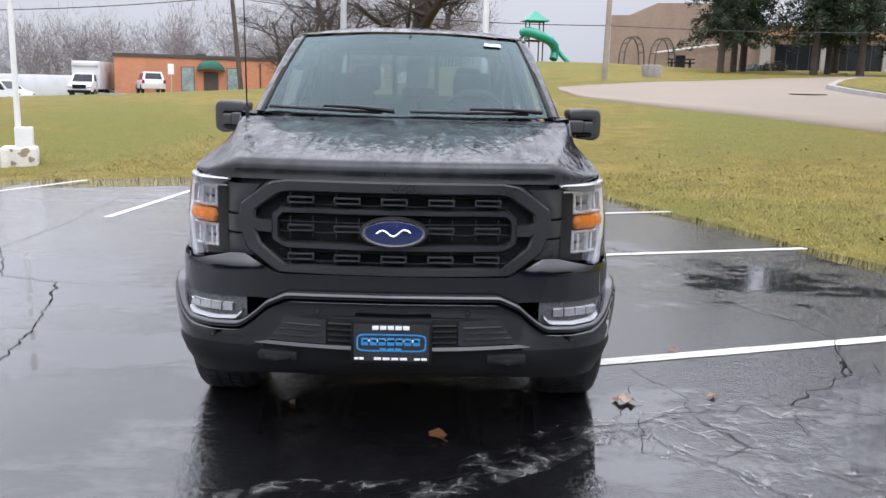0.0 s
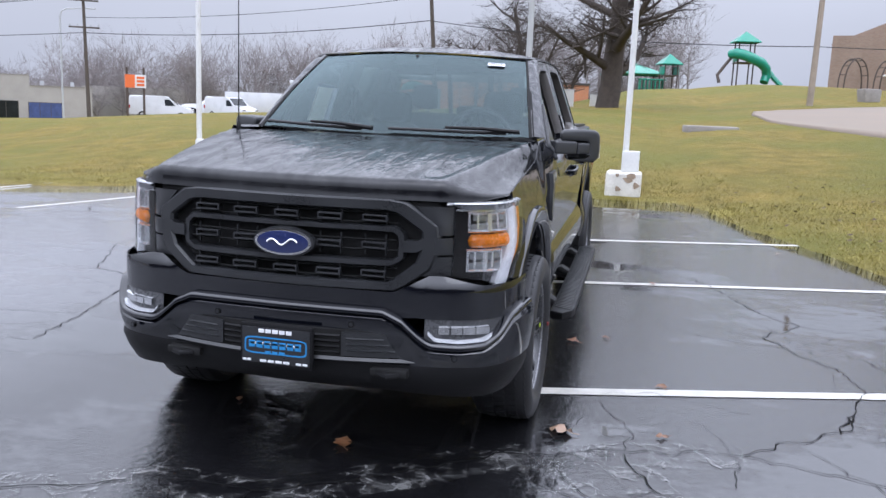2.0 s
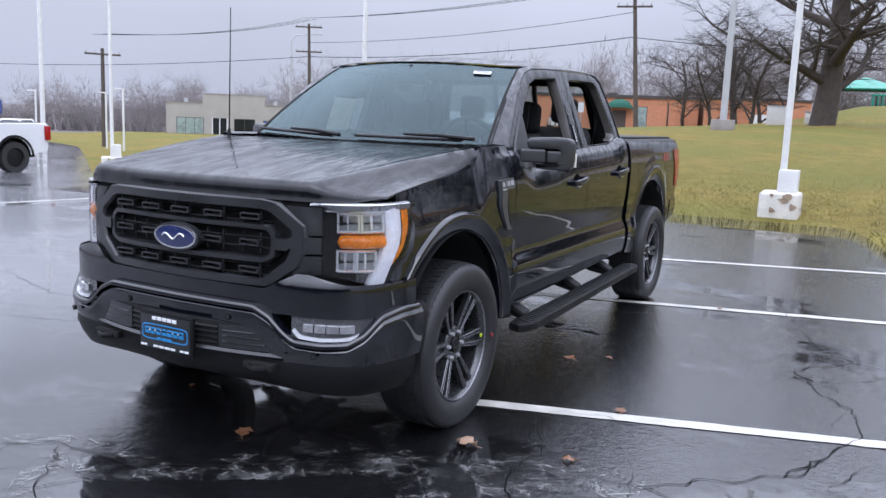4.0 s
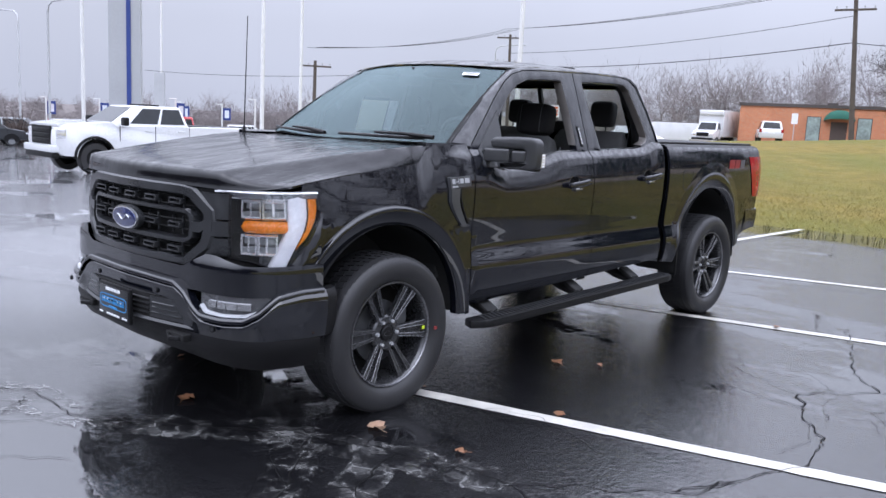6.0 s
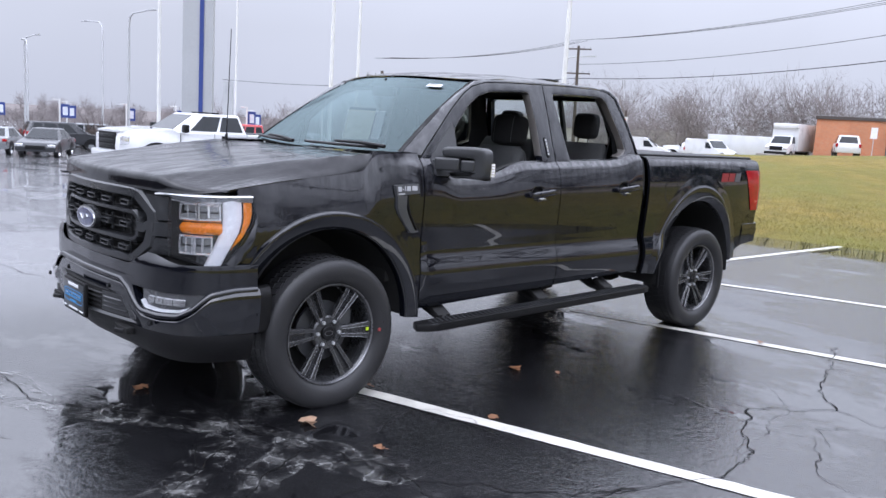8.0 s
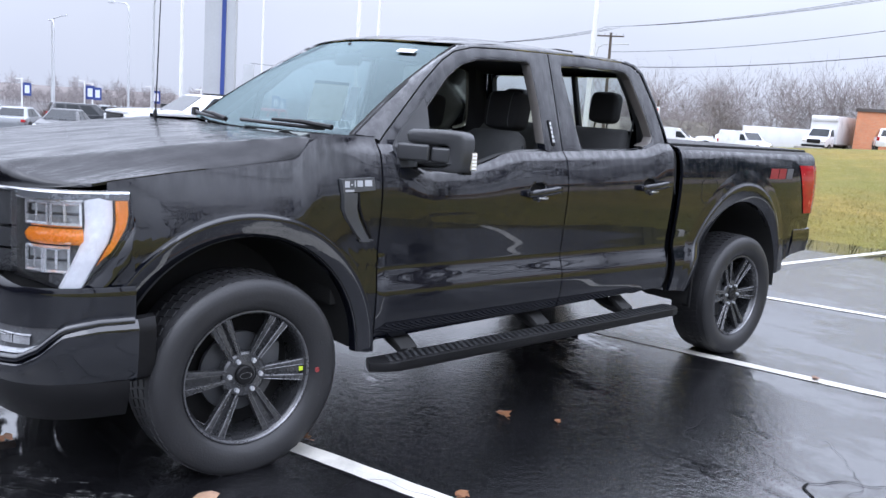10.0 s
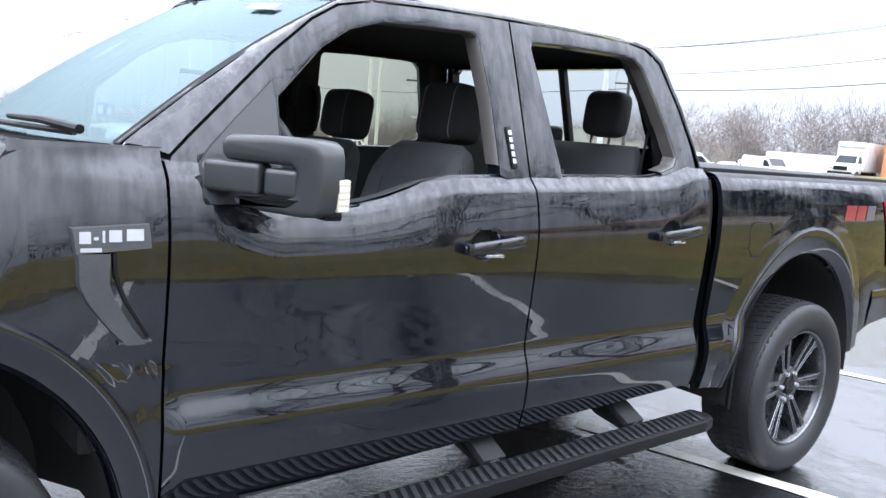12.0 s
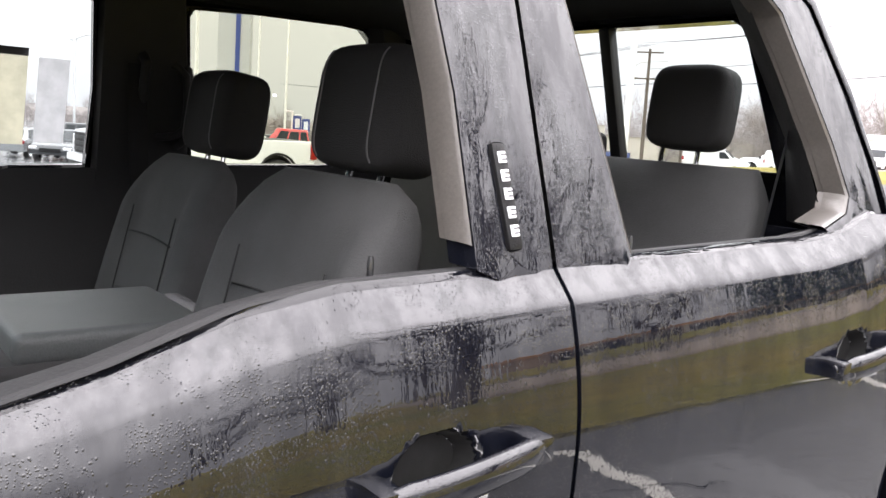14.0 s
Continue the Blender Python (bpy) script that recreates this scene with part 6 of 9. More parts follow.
# mirrors
def inset(poly, d):
    """The outline moved inward by d."""
    out = []
    n = len(poly)
    for i in range(n):
        (x0, y0), (x1, y1), (x2, y2) = poly[i - 1], poly[i], poly[(i + 1) % n]
        ax, ay, bx, by = y1 - y0, x0 - x1, y2 - y1, x1 - x2
        la, lb = math.hypot(ax, ay), math.hypot(bx, by)
        nx, ny = ax / la + bx / lb, ay / la + by / lb
        m = max(0.6, nx * nx + ny * ny)
        out.append((x1 + 2 * d * nx / m, y1 + 2 * d * ny / m))
    return out


for sg in (1, -1):
    def mx(p):
        return (sg * p[0], p[1], p[2])
    bm = bmesh.new()
    outl = [(0.946, 1.350), (0.936, 1.362), (0.932, 1.385), (0.938, 1.402), (0.952, 1.412), (1.05, 1.416), (1.118, 1.412), (1.140, 1.400), (1.150, 1.375), (1.152, 1.30), (1.148, 1.258), (1.136, 1.240), (1.110, 1.232),
            (1.02, 1.236), (0.978, 1.244), (0.966, 1.254), (0.966, 1.266), (1.076, 1.271), (1.090, 1.282), (1.092, 1.338), (1.082, 1.349)]
    rows = []
    for w, d in ((0.0, 0.020), (0.003, 0.011), (0.010, 0.004), (0.022, 0.0), (0.19, 0.0), (0.205, 0.004), (0.213, 0.011), (0.213, 0.018)):
        rows.append([(sg * u, 0.716 + w + 0.74 * (u - 0.935) * (1 - w / 0.23), v) for u, v in inset(outl, d)])
    grid(rows, bm, close=True)
    for r in (rows[0], rows[-1]):
        bm.faces.new([bm.verts.new(q) for q in r])
    mirror = part("door_mirror", bm, MIRRORTRIM, truck, "large grey-black folding door mirror with marker lamp", sharp=40)
    bm = bmesh.new()
    box(bm, mx((1.045, 0.9395, 1.325)), (0.17, 0.004, 0.135), 0.002)
    part("mirror_glass", bm, CHROME, mirror, "mirror glass")
    for c, sz in (((0.953, 0.762, 1.311), (0.145, 0.075, 0.074)), ((1.050, 0.836, 1.307), (0.084, 0.060, 0.066))):
        bm = bmesh.new()
        box(bm, mx(c), sz, 0.013, Matrix.Rotation(radians(36.5 * sg), 3, "Z"), 3)
        part("mirror_arm", bm, MIRRORTRIM, mirror, "grey-black mirror arm")
    # near-black block for the shade in the mirror's notch
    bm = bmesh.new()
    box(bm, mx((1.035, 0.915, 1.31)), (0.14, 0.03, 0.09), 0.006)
    part("mirror_recess_shade", bm, SHADEBLACK, mirror, "black block for the shade round the mirror arm")
    bm = bmesh.new()
    box(bm, mx((1.1455, 0.938, 1.288)), (0.014, 0.034, 0.078), 0.005)
    mk = part("marker_lamp", bm, MARKER, mirror, "clear marker lamp strip")
    for k in range(5):
        bm = bmesh.new()
        box(bm, mx((1.1515, 0.938, 1.257 + 0.0155 * k)), (0.004, 0.026, 0.009), 0.002)
        part("lamp_cell", bm, WHITELAMP, mk)
    bm = bmesh.new()
    box(bm, mx((1.10, 0.93, 1.236)), (0.05, 0.05, 0.022), 0.008)
    part("mirror_camera", bm, TRIM, mirror)
    # sail plate
    poly = [(0.700, 1.236), (0.690, 1.25), (0.692, 1.330), (0.72, 1.372), (0.80, 1.452), (0.915, 1.560), (0.922, 1.50), (0.914, 1.236)]
    rows = []
    for an in angles_of(poly, c=(0.82, 1.35), n=40):
        o = ray_hit(poly, (0.82, 1.35), an)
        rows.append([mx(((max(glass_x(*q), side_x(*q)) if q[1] < 1.335 else glass_x(*q)) + (0.012 if k < 1 else -0.01), *q)) for k, q in ((k, (0.82 + (o[0] - 0.82) * k, 1.35 + (o[1] - 1.35) * k)) for k in (1.0, 0.95, 0.5, 0.02))])
    rows.append(rows[0])
    part("mirror_base", grid(rows), MIRRORTRIM, mirror, "black sail plate", sharp=30)

# bed
BED0, BED1 = 2.862, 4.635
ys = arc_ys(BED0, BED1, REAR_ARCH[0], 0.575)


def bed_low(y):
    base = 0.50 if y < RY else interp(y, [(4.15, 0.555), (BED1, 0.695)])
    return max(arch(REAR_ARCH[0], 0.575, 0.66, y, base), base)


bed_side = part("bed_side", panel(ys, bed_low, lambda y: 1.372, 34), PAINT, truck)
mirrored(bed_side)
rf = part("arch_flare", flare(*REAR_ARCH, 0.088, 0.118, 0.12, math.pi - 0.08, REAR_LIP), PAINT, bed_side, "black wheel arch flare", sharp=40)
mirrored(rf)
for sg in (1, -1):
    rows = [[(sg * (side_x(y, 1.372) - k * 0.10), y, 1.372 + 0.014 * math.sin(math.pi * k) + 0.004 * (k > 0)) for k in (0, 0.15, 0.5, 1)] for y in frange(BED0, BED1, 24)]
    part("bed_rail_cap", grid(rows), TRIM, truck)
bm = bmesh.new()
box(bm, (0, 3.742, 1.386), (1.62, 1.74, 0.044), 0.014)
part("bed_cover", bm, TRIM, truck, "flat black bed cover beaded with rain")
bm = bmesh.new()
box(bm, (0, 2.878, 1.05), (1.60, 0.03, 0.66), 0.01)
part("bed_front_wall", bm, PAINT, truck)
rows = [[(x, 4.630 + 0.035 * (1 - (x / 0.9) ** 2) - 0.03 * smooth01(z, 1.3, 1.38), z) for x in frange(-0.76, 0.76, 15)] for z in frange(0.80, 1.385, 12)]
part("tailgate", rim_back(grid(rows), (0, -0.04, 0)), PAINT, truck)
rows = []
for s in frange(-1, 1, 121):
    f = abs(s)
    corner = max(0.0, f - 0.88)
    y = 4.715 - 0.075 * min(f, 0.88) ** 4 - 2.3 * corner
    low = 0.60 + 0.085 * f ** 3 - 0.42 * corner
    reach = side_x(min(y, 4.60), 0.75) + 0.007
    wide = math.copysign(reach * min(1.0, 1 - 9.0 * max(0.0, 0.88 - f) ** 2) if f > 0.80 else reach * 0.9424 * f / 0.80, s)
    rows.append([(wide * 0.86, y - 0.07, 0.838), (wide * 0.985, y - 0.008, 0.832), (wide, y, 0.822), (wide * 1.002, y + 0.006, 0.76), (wide * 0.99, y - 0.006, low), (wide * 0.90, y - 0.06, low - 0.010)])
part("rear_bumper", grid(rows), PAINT, truck)
for sg in (1, -1):
    rows = []
    for z in frange(0.945, 1.297, 18):
        k = (z - 0.945) / 0.352
        row = []
        for s in frange(0, 1, 10):
            if s < 0.5:
                y0 = 4.355 + 0.15 * (1 - k) ** 1.2
                y = y0 + (4.648 - y0) * (s / 0.5)
                row.append((sg * (side_x(y, z) + 0.012 * smooth01(s, -0.06, 0.07)), y, z))
            else:
                row.append((sg * (side_x(4.648, z) + 0.012 - 0.14 * (s - 0.5) / 0.5), 4.655, z))
        rows.append(row)
    tail = part("tail_lamp", grid(rows), REDLAMP, truck, "red tail lamp wrapping the bed corner")
    bm = bmesh.new()
    box(bm, (sg * 0.90, 3.12, 0.52), (0.05, 0.02, 0.30), 0.006)
    part("mud_flap", bm, TRIM, truck)
# fuel door, decal bars
rows = []
fpoly = [(3.075, 1.180), (3.105, 1.195), (3.235, 1.195), (3.26, 1.170), (3.262, 1.075), (3.235, 1.045), (3.12, 1.045), (3.085, 1.075)]
for y, z in fpoly + fpoly[:1]:
    rows.append([FX(y, z, 0.0015), FX(3.17 + (y - 3.17) * 0.955, 1.12 + (z - 1.12) * 0.95, 0.0015)])
part("fuel_door", grid(rows), SHADEBLACK, bed_side, "fuel door outline", False)
for a, b, mt in ((3.925, 4.035, REDPRINT), (4.045, 4.145, REDPRINT), (4.155, 4.245, GREYPRINT)):
    rows = [[FX(a + (b - a) * s + 0.012 * (z - 1.235) / 0.03, z, 0.003) for z in frange(1.200, 1.272, 3)] for s in frange(0, 1, 4)]
    part("decal_bar", grid(rows), mt, bed_side, "", False)

# wheels
def wheel(cy, sg):
    w = part("wheel", lathe(bmesh.new(), [(0.275, -0.105), (0.268, -0.10), (0.252, -0.085), (0.252, 0.03), (0.262, 0.062), (0.272, 0.070), (0.276, 0.066), (0.277, 0.05)], (0, 0, 0), 72), RIM, truck, "dark grey six-spoke wheel with all-terrain tyre")
    prof = [(0.272, 0.058), (0.285, 0.078), (0.315, 0.094), (0.345, 0.099), (0.372, 0.096), (0.392, 0.086), (0.404, 0.072), (0.409, 0.05), (0.409, -0.15), (0.402, -0.172), (0.372, -0.192), (0.30, -0.185), (0.272, -0.155)]
    tyre = part("tyre", lathe(bmesh.new(), prof, (0, 0, 0), 96), RUBBER, w, "black all-terrain tyre with wet tread")
    bm = bmesh.new()
    for k in range(64):
        t = 2 * math.pi * k / 64
        for x, wd, lead, tall in ((0.056, 0.030, 0.0, 0.002), (0.010, 0.040, 0.35, 0.004), (-0.045, 0.040, 0.7, 0.004), (-0.10, 0.040, 0.2, 0.004), (-0.150, 0.032, 0.6, 0.002)):
            a = t + lead * 2 * math.pi / 64
            m = Matrix.Rotation(a, 3, "X")
            r = 0.409 if abs(x + 0.045) < 0.09 else 0.404
            c = m @ Vector((x, 0, r))
            box(bm, c, (wd, 0.029, tall * 2), 0, m @ Matrix.Rotation(radians(14), 3, "Z"))
    part("tread", bm, RUBBER, tyre, "blocky tread")
    # six pairs of spokes
    for k in range(6):
        m = Matrix.Rotation(2 * math.pi * k / 6 + radians(28.5), 3, "X")
        bm = bmesh.new()
        for side in (-1, 1):
            rows = []
            for r, half, x, th in ((0.060, 0.009, 0.030, 0.030), (0.10, 0.0105, 0.034, 0.030), (0.17, 0.0135, 0.044, 0.030), (0.235, 0.017, 0.054, 0.030), (0.262, 0.020, 0.056, 0.030)):
                off = 0.0165 + 0.018 * (r - 0.06) / 0.2
                y0, y1 = side * off - half * 0.72, side * off + half * 0.72
                rows.append([m @ Vector(p) for p in ((x - th, y0, r), (x - 0.004, y0, r), (x, y0 + 0.004, r), (x, y1 - 0.004, r), (x - 0.004, y1, r), (x - th, y1, r))])
            grid(rows, bm, close=True)
        rows = [[m @ Vector((0.012, -0.014, 0.06)), m @ Vector((0.012, 0.014, 0.06))], [m @ Vector((0.020, -0.024, 0.17)), m @ Vector((0.020, 0.024, 0.17))], [m @ Vector((0.030, -0.032, 0.26)), m @ Vector((0.030, 0.032, 0.26))]]
        grid(rows, bm)
        spoke = part("spoke", bm, RIM, w, sharp=25)
        bm = bmesh.new()
        for side in (-1, 1):
            for e in (-1, 1):
                pts = []
                for r, half, x in ((0.088, 0.0100, 0.033), (0.17, 0.0135, 0.044), (0.235, 0.017, 0.054), (0.260, 0.020, 0.056)):
                    off = 0.0165 + 0.018 * (r - 0.06) / 0.2
                    pts.append(m @ Vector((x - 0.0015, side * off + e * half * 0.68, r)))
                tube(bm, pts, 0.0016, 5)
        part("spoke_edge", bm, RIMEDGE, spoke, "thin bright machined edge")
        bm = bmesh.new()
        tube(bm, [m @ Vector((0.012, 0.0, 0.068)), m @ Vector((0.044, 0.0, 0.068))], [0.0115, 0.0095], 6)
        part("lug_nut", bm, NUT, w, "bright lug nut")
    part("hub", lathe(bmesh.new(), [(0.095, -0.01), (0.095, 0.022), (0.086, 0.030), (0.052, 0.031), (0.050, 0.024), (0.001, 0.024)], (0, 0, 0), 36), RIM, w)
    cap = part("centre_cap", lathe(bmesh.new(), [(0.040, 0.018), (0.040, 0.034), (0.034, 0.040), (0.001, 0.042)], (0, 0, 0), 30), TRIM, w, "black oval-marked centre cap")
    bm = bmesh.new()
    rows = [[(0.0415, 0.027 * k * math.cos(t), 0.0135 * k * math.sin(t)) for t in frange(0, 2 * math.pi, 25)] for k in (1.0, 0.86)]
    part("cap_mark", grid(rows, bm), RIMEDGE, cap)
    part("rim_lip", lathe(bmesh.new(), [(0.2765, 0.062), (0.274, 0.0725), (0.270, 0.0725), (0.266, 0.066)], (0, 0, 0), 72), RIMEDGE, w, "thin bright wheel edge")
    part("brake_disc", lathe(bmesh.new(), [(0.165, -0.05), (0.165, -0.03), (0.09, -0.028), (0.085, 0.0), (0.001, 0.0)], (0, 0, 0), 40), VENTGREY, w, "dull steel brake disc")
    bm = bmesh.new()
    box(bm, (-0.035, 0.125 if cy == FY else -0.125, 0.03), (0.07, 0.10, 0.17), 0.02)
    part("brake_caliper", bm, VENTGREY, w)
    part("wheel_back", lathe(bmesh.new(), [(0.25, -0.085), (0.001, -0.09)], (0, 0, 0), 30), SHADEBLACK, w)
    bm = bmesh.new()
    for k in range(7):
        a = radians(-18 + 6.2 * k)
        m = Matrix.Rotation(a, 3, "X")
        box(bm, m @ Vector((0.0965, 0.345, 0)), (0.003, 0.034, 0.014 if k % 2 else 0.020), 0.001, m)
    part("sidewall_mark", bm, RUBBER, tyre, "raised moulded mark on the sidewall")
    if cy == FY:
        bm = bmesh.new()
        box(bm, (0.0595, 0.242, 0.0), (0.006, 0.018, 0.018), 0.002)
        part("paint_dot", bm, YELLOWDOT, w, "yellow-green paint dot")
        bm = bmesh.new()
        box(bm, (0.0955, 0.300, -0.004), (0.004, 0.018, 0.018), 0.006)
        part("paint_dot", bm, REDDOT, tyre, "faded red paint dot")
    hub_z = HZ - (0.014 if cy == FY else 0.0)
    w.matrix_basis = pose(sg * 0.878, cy, hub_z, 0, 0, 0 if sg > 0 else 180)
    return w


for cy in (FY, RY):
    for sg in (1, -1):
        wheel(cy, sg)

# ---------------------------------------------------------------- cabin of the pickup
def supers(c, w, d, h, ex=0.45, n=24, m=14, rot=None):
    """A soft cushion shape."""
    rows = []
    for i in range(m + 1):
        a = -math.pi / 2 + math.pi * i / m
        row = []
        for j in range(n):
            b = 2 * math.pi * j / n
            f = lambda v: math.copysign(abs(v) ** ex, v)
            p = Vector((w / 2 * f(math.cos(a)) * f(math.cos(b)), d / 2 * f(math.cos(a)) * f(math.sin(b)), h / 2 * f(math.sin(a))))
            row.append(tuple(Vector(c) + (rot @ p if rot else p)))
        rows.append(row)
    return grid(rows, close=True)


def front_seat(x):
    seat = thing("front_seat", "dark grey cloth front bucket seat with headrest", "car seat", "truck seats")
    seat.matrix_basis = pose(x, 1.52, 0.62)
    lean = 0.33
    rows = []
    for s in frange(0, 1, 22):
        z = 0.22 + 0.575 * s
        y = 0.10 + lean * (z - 0.22) * 0.72
        w = interp(s, [(0, 0.25), (0.3, 0.265), (0.62, 0.262), (0.85, 0.248), (0.95, 0.225), (1, 0.17)])
        th = interp(s, [(0, 0.075), (0.5, 0.065), (0.9, 0.05), (1, 0.018)])
        row = []
        for t in frange(0, 2 * math.pi, 41)[:-1]:
            c, q = math.cos(t), math.sin(t)
            px = w * math.copysign(abs(c) ** 0.55, c)
            py = th * math.copysign(abs(q) ** 0.6, q)
            if q < 0:
                py -= 0.035 * smooth01(abs(px), w * 0.55, w * 0.85) * (1 - smooth01(s, 0.75, 0.98))
                py += 0.010 * math.exp(-((s - 0.70) / 0.025) ** 2) * (1 - smooth01(abs(px), w * 0.60, w * 0.66))
            row.append((px, y + py, z))
        rows.append(row)
    bm = grid(rows, close=True)
    bm.faces.new([bm.verts.new(p) for p in rows[-1]])
    back = part("backrest", bm, CLOTH, seat, "dark grey woven cloth backrest with side bolsters", sharp=70)
    for sx in (-1, 1):
        bm = bmesh.new()
        tube(bm, [(sx * 0.150, 0.10 + lean * (z - 0.22) * 0.72 - 0.068, z) for z in frange(0.30, 0.66, 10)], 0.0018, 6)
        part("seam", bm, CLOTH2, back)
    for zz in (0.455, 0.60):
        bm = bmesh.new()
        tube(bm, [(x2, 0.10 + lean * (zz - 0.22) * 0.72 - 0.0655, zz - 0.35 * x2 * x2) for x2 in frange(-0.148, 0.148, 9)], 0.0022, 6)
        part("seam", bm, CLOTH2, back)
    bm = supers((0, -0.13, 0.20), 0.52, 0.52, 0.15, 0.4)
    part("cushion", bm, CLOTH, seat, "dark grey cloth seat cushion")
    bm = bmesh.new()
    box(bm, (0, -0.08, 0.06), (0.44, 0.46, 0.14), 0.03)
    part("seat_base", bm, CABIN, seat)
    hz = 0.905
    rot = Matrix.Rotation(radians(-8), 3, "X")
    hr = part("headrest", supers((0, 0.315, hz), 0.275, 0.135, 0.215, 0.42, 28, 16, rot), CLOTH2, seat, "black cloth headrest with pale stitching")
    for sx in (-0.085, 0.085):
        bm = bmesh.new()
        pts = []
        for k in frange(-0.85, 0.85, 24):
            pts.append(Vector((sx, 0.315, hz)) + rot @ Vector((0, -0.071 * (1 - abs(k) ** 6) ** 0.42, 0.1085 * k)))
        tube(bm, pts, 0.0016, 5)
        part("stitching", bm, STITCH, hr, "pale stitched seam")
    for sx in (-0.05, 0.05):
        bm = bmesh.new()
        tube(bm, [(sx, 0.285, 0.77), (sx, 0.30, 0.84)], 0.006, 8)
        part("headrest_post", bm, CHROME, hr)
    return seat


driver_seat = front_seat(0.42)
copy_thing(driver_seat, pose(-0.42, 1.605, 0.595))

bench = thing("rear_bench_seat", "dark grey cloth rear bench seat with headrests", "car seat", "truck seats")
for sx, w in ((0.34, 0.66), (-0.36, 0.62)):
    rows = []
    for s in frange(0, 1, 16):
        z = 0.92 + 0.545 * s
        y = 2.54 + 0.13 * s
        hw = w / 2 * interp(s, [(0, 1), (0.85, 0.98), (1, 0.86)])
        th = interp(s, [(0, 0.07), (0.9, 0.055), (1, 0.02)])
        row = []
        for t in frange(0, 2 * math.pi, 33)[:-1]:
            c, q = math.cos(t), math.sin(t)
            py = th * math.copysign(abs(q) ** 0.5, q)
            if q < 0:
                py += 0.012 * math.exp(-((s - 0.55) / 0.03) ** 2) * (abs(c) < 0.8)
            row.append((sx + hw * math.copysign(abs(c) ** 0.4, c), y + py, z))
        rows.append(row)
    bm = grid(rows, close=True)
    bm.faces.new([bm.verts.new(p) for p in rows[-1]])
    part("backrest", bm, CLOTH, bench, sharp=70)
part("cushion", supers((0, 2.32, 0.88), 1.35, 0.52, 0.18, 0.3), CLOTH, bench)
for x in (0.40, -0.40):
    hr = part("headrest", supers((x + 0.02, 2.70, 1.592), 0.205, 0.10, 0.195, 0.42, 26, 14, Matrix.Rotation(radians(-6), 3, "X")), CLOTH2, bench, "black cloth rear headrest")
    for sx in (-0.05, 0.05):
        bm = bmesh.new()
        tube(bm, [(x + sx, 2.685, 1.40), (x + sx, 2.70, 1.52)], 0.006, 8)
        part("headrest_post", bm, CHROME, hr)
part("headrest", supers((0.02, 2.70, 1.485), 0.26, 0.09, 0.09, 0.42), CLOTH2, bench, "low black middle headrest")

# liner inside the roof and pillars
rows = []
for y in frange(1.10, 2.70, 14):
    ex, ez = roof_edge(min(2.6, max(1.1, y)))
    zc = interp(y, ROOF_Z) - 0.045
    row = []
    for u in frange(-1, 1, 21):
        x = u * (ex + 0.005)
        row.append((x, y, zc + (ez - 0.055 - zc) * abs(u) ** 3))
    rows.append(row)
part("headliner", grid(rows), HEADLINER, truck, "dark grey cloth headliner")
for sg in (1, -1):
    def inner(y, z, d):
        return (sg * (glass_x(y, z) - d), y, z)
    line = [(1.09, 1.735), (1.2, 1.775), (1.35, 1.80), (1.65, 1.812), (1.83, 1.818), (2.2, 1.828), (2.45, 1.83), (2.53, 1.81)]
    rows = [[inner(y, z - 0.015, 0.05), inner(y, z, 0.032), (sg * 0.69, y, z + 0.02), (sg * 0.60, y, z + 0.03)] for y, z in line]
    part("roof_side_trim", grid(rows), HEADLINER, truck)
    rows = [[inner(y0, z, 0.052), inner(y0 + 0.01, z, 0.075), inner(y1 - 0.01, z, 0.075), inner(y1, z, 0.052)] for z, y0, y1 in ((1.25, 1.70, 1.985), (1.335, 1.70, 1.975), (1.55, 1.69, 1.945), (1.80, 1.675, 1.90))]
    part("pillar_trim", grid(rows), CABIN, truck)
    rows = [[inner(y, z, 0.03), inner(y + 0.012, z - 0.035, 0.055)] for y, z in ((0.70, 1.40), (0.80, 1.49), (0.93, 1.62), (1.06, 1.725), (1.15, 1.775))]
    part("pillar_trim", grid(rows), CABIN, truck)
    rows = [[inner(y0, z, 0.05), inner(y0 + 0.03, z, 0.10), (sg * 0.66, 2.74 - 0.28 * (z - 1.38), z)] for z, y0 in ((1.36, 2.62), (1.5, 2.60), (1.65, 2.545), (1.80, 2.48))]
    part("pillar_trim", grid(rows), CABIN, truck)
    # near-black strips added behind the door seams for the shade in them
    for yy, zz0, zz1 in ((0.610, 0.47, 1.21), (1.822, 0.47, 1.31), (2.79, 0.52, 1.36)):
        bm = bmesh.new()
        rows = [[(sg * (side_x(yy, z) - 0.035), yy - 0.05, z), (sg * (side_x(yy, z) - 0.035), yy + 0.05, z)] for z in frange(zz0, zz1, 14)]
        part("jamb_shade", grid(rows, bm), SHADEBLACK, truck)
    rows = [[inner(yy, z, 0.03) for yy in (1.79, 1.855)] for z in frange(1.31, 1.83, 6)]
    part("jamb_shade", grid(rows), SHADEBLACK, truck)
# dashboard, column, wheel
rows = []
for x in frange(-0.80, 0.80, 31):
    au = abs(x)
    rows.append([(x, 0.42 + 0.20 * (au / 0.8) ** 2.3, 1.335), (x, 0.62, 1.325), (x, 0.86, 1.30 - 0.03 * (abs(x - 0.40) > 0.2)), (x, 0.93, 1.25), (x, 0.90, 1.10), (x, 0.84, 0.98), (x, 0.80, 0.70)])
part("dashboard", grid(rows), CABIN, truck, "black dashboard", sharp=60)
sw_rot = Matrix.Rotation(radians(-64), 3, "X")
swc = Vector((0.40, 1.13, 1.325))
bm = bmesh.new()
ringp = [swc + sw_rot @ Vector((0.195 * math.cos(t), 0.195 * math.sin(t), 0)) for t in frange(0, 2 * math.pi, 49)]
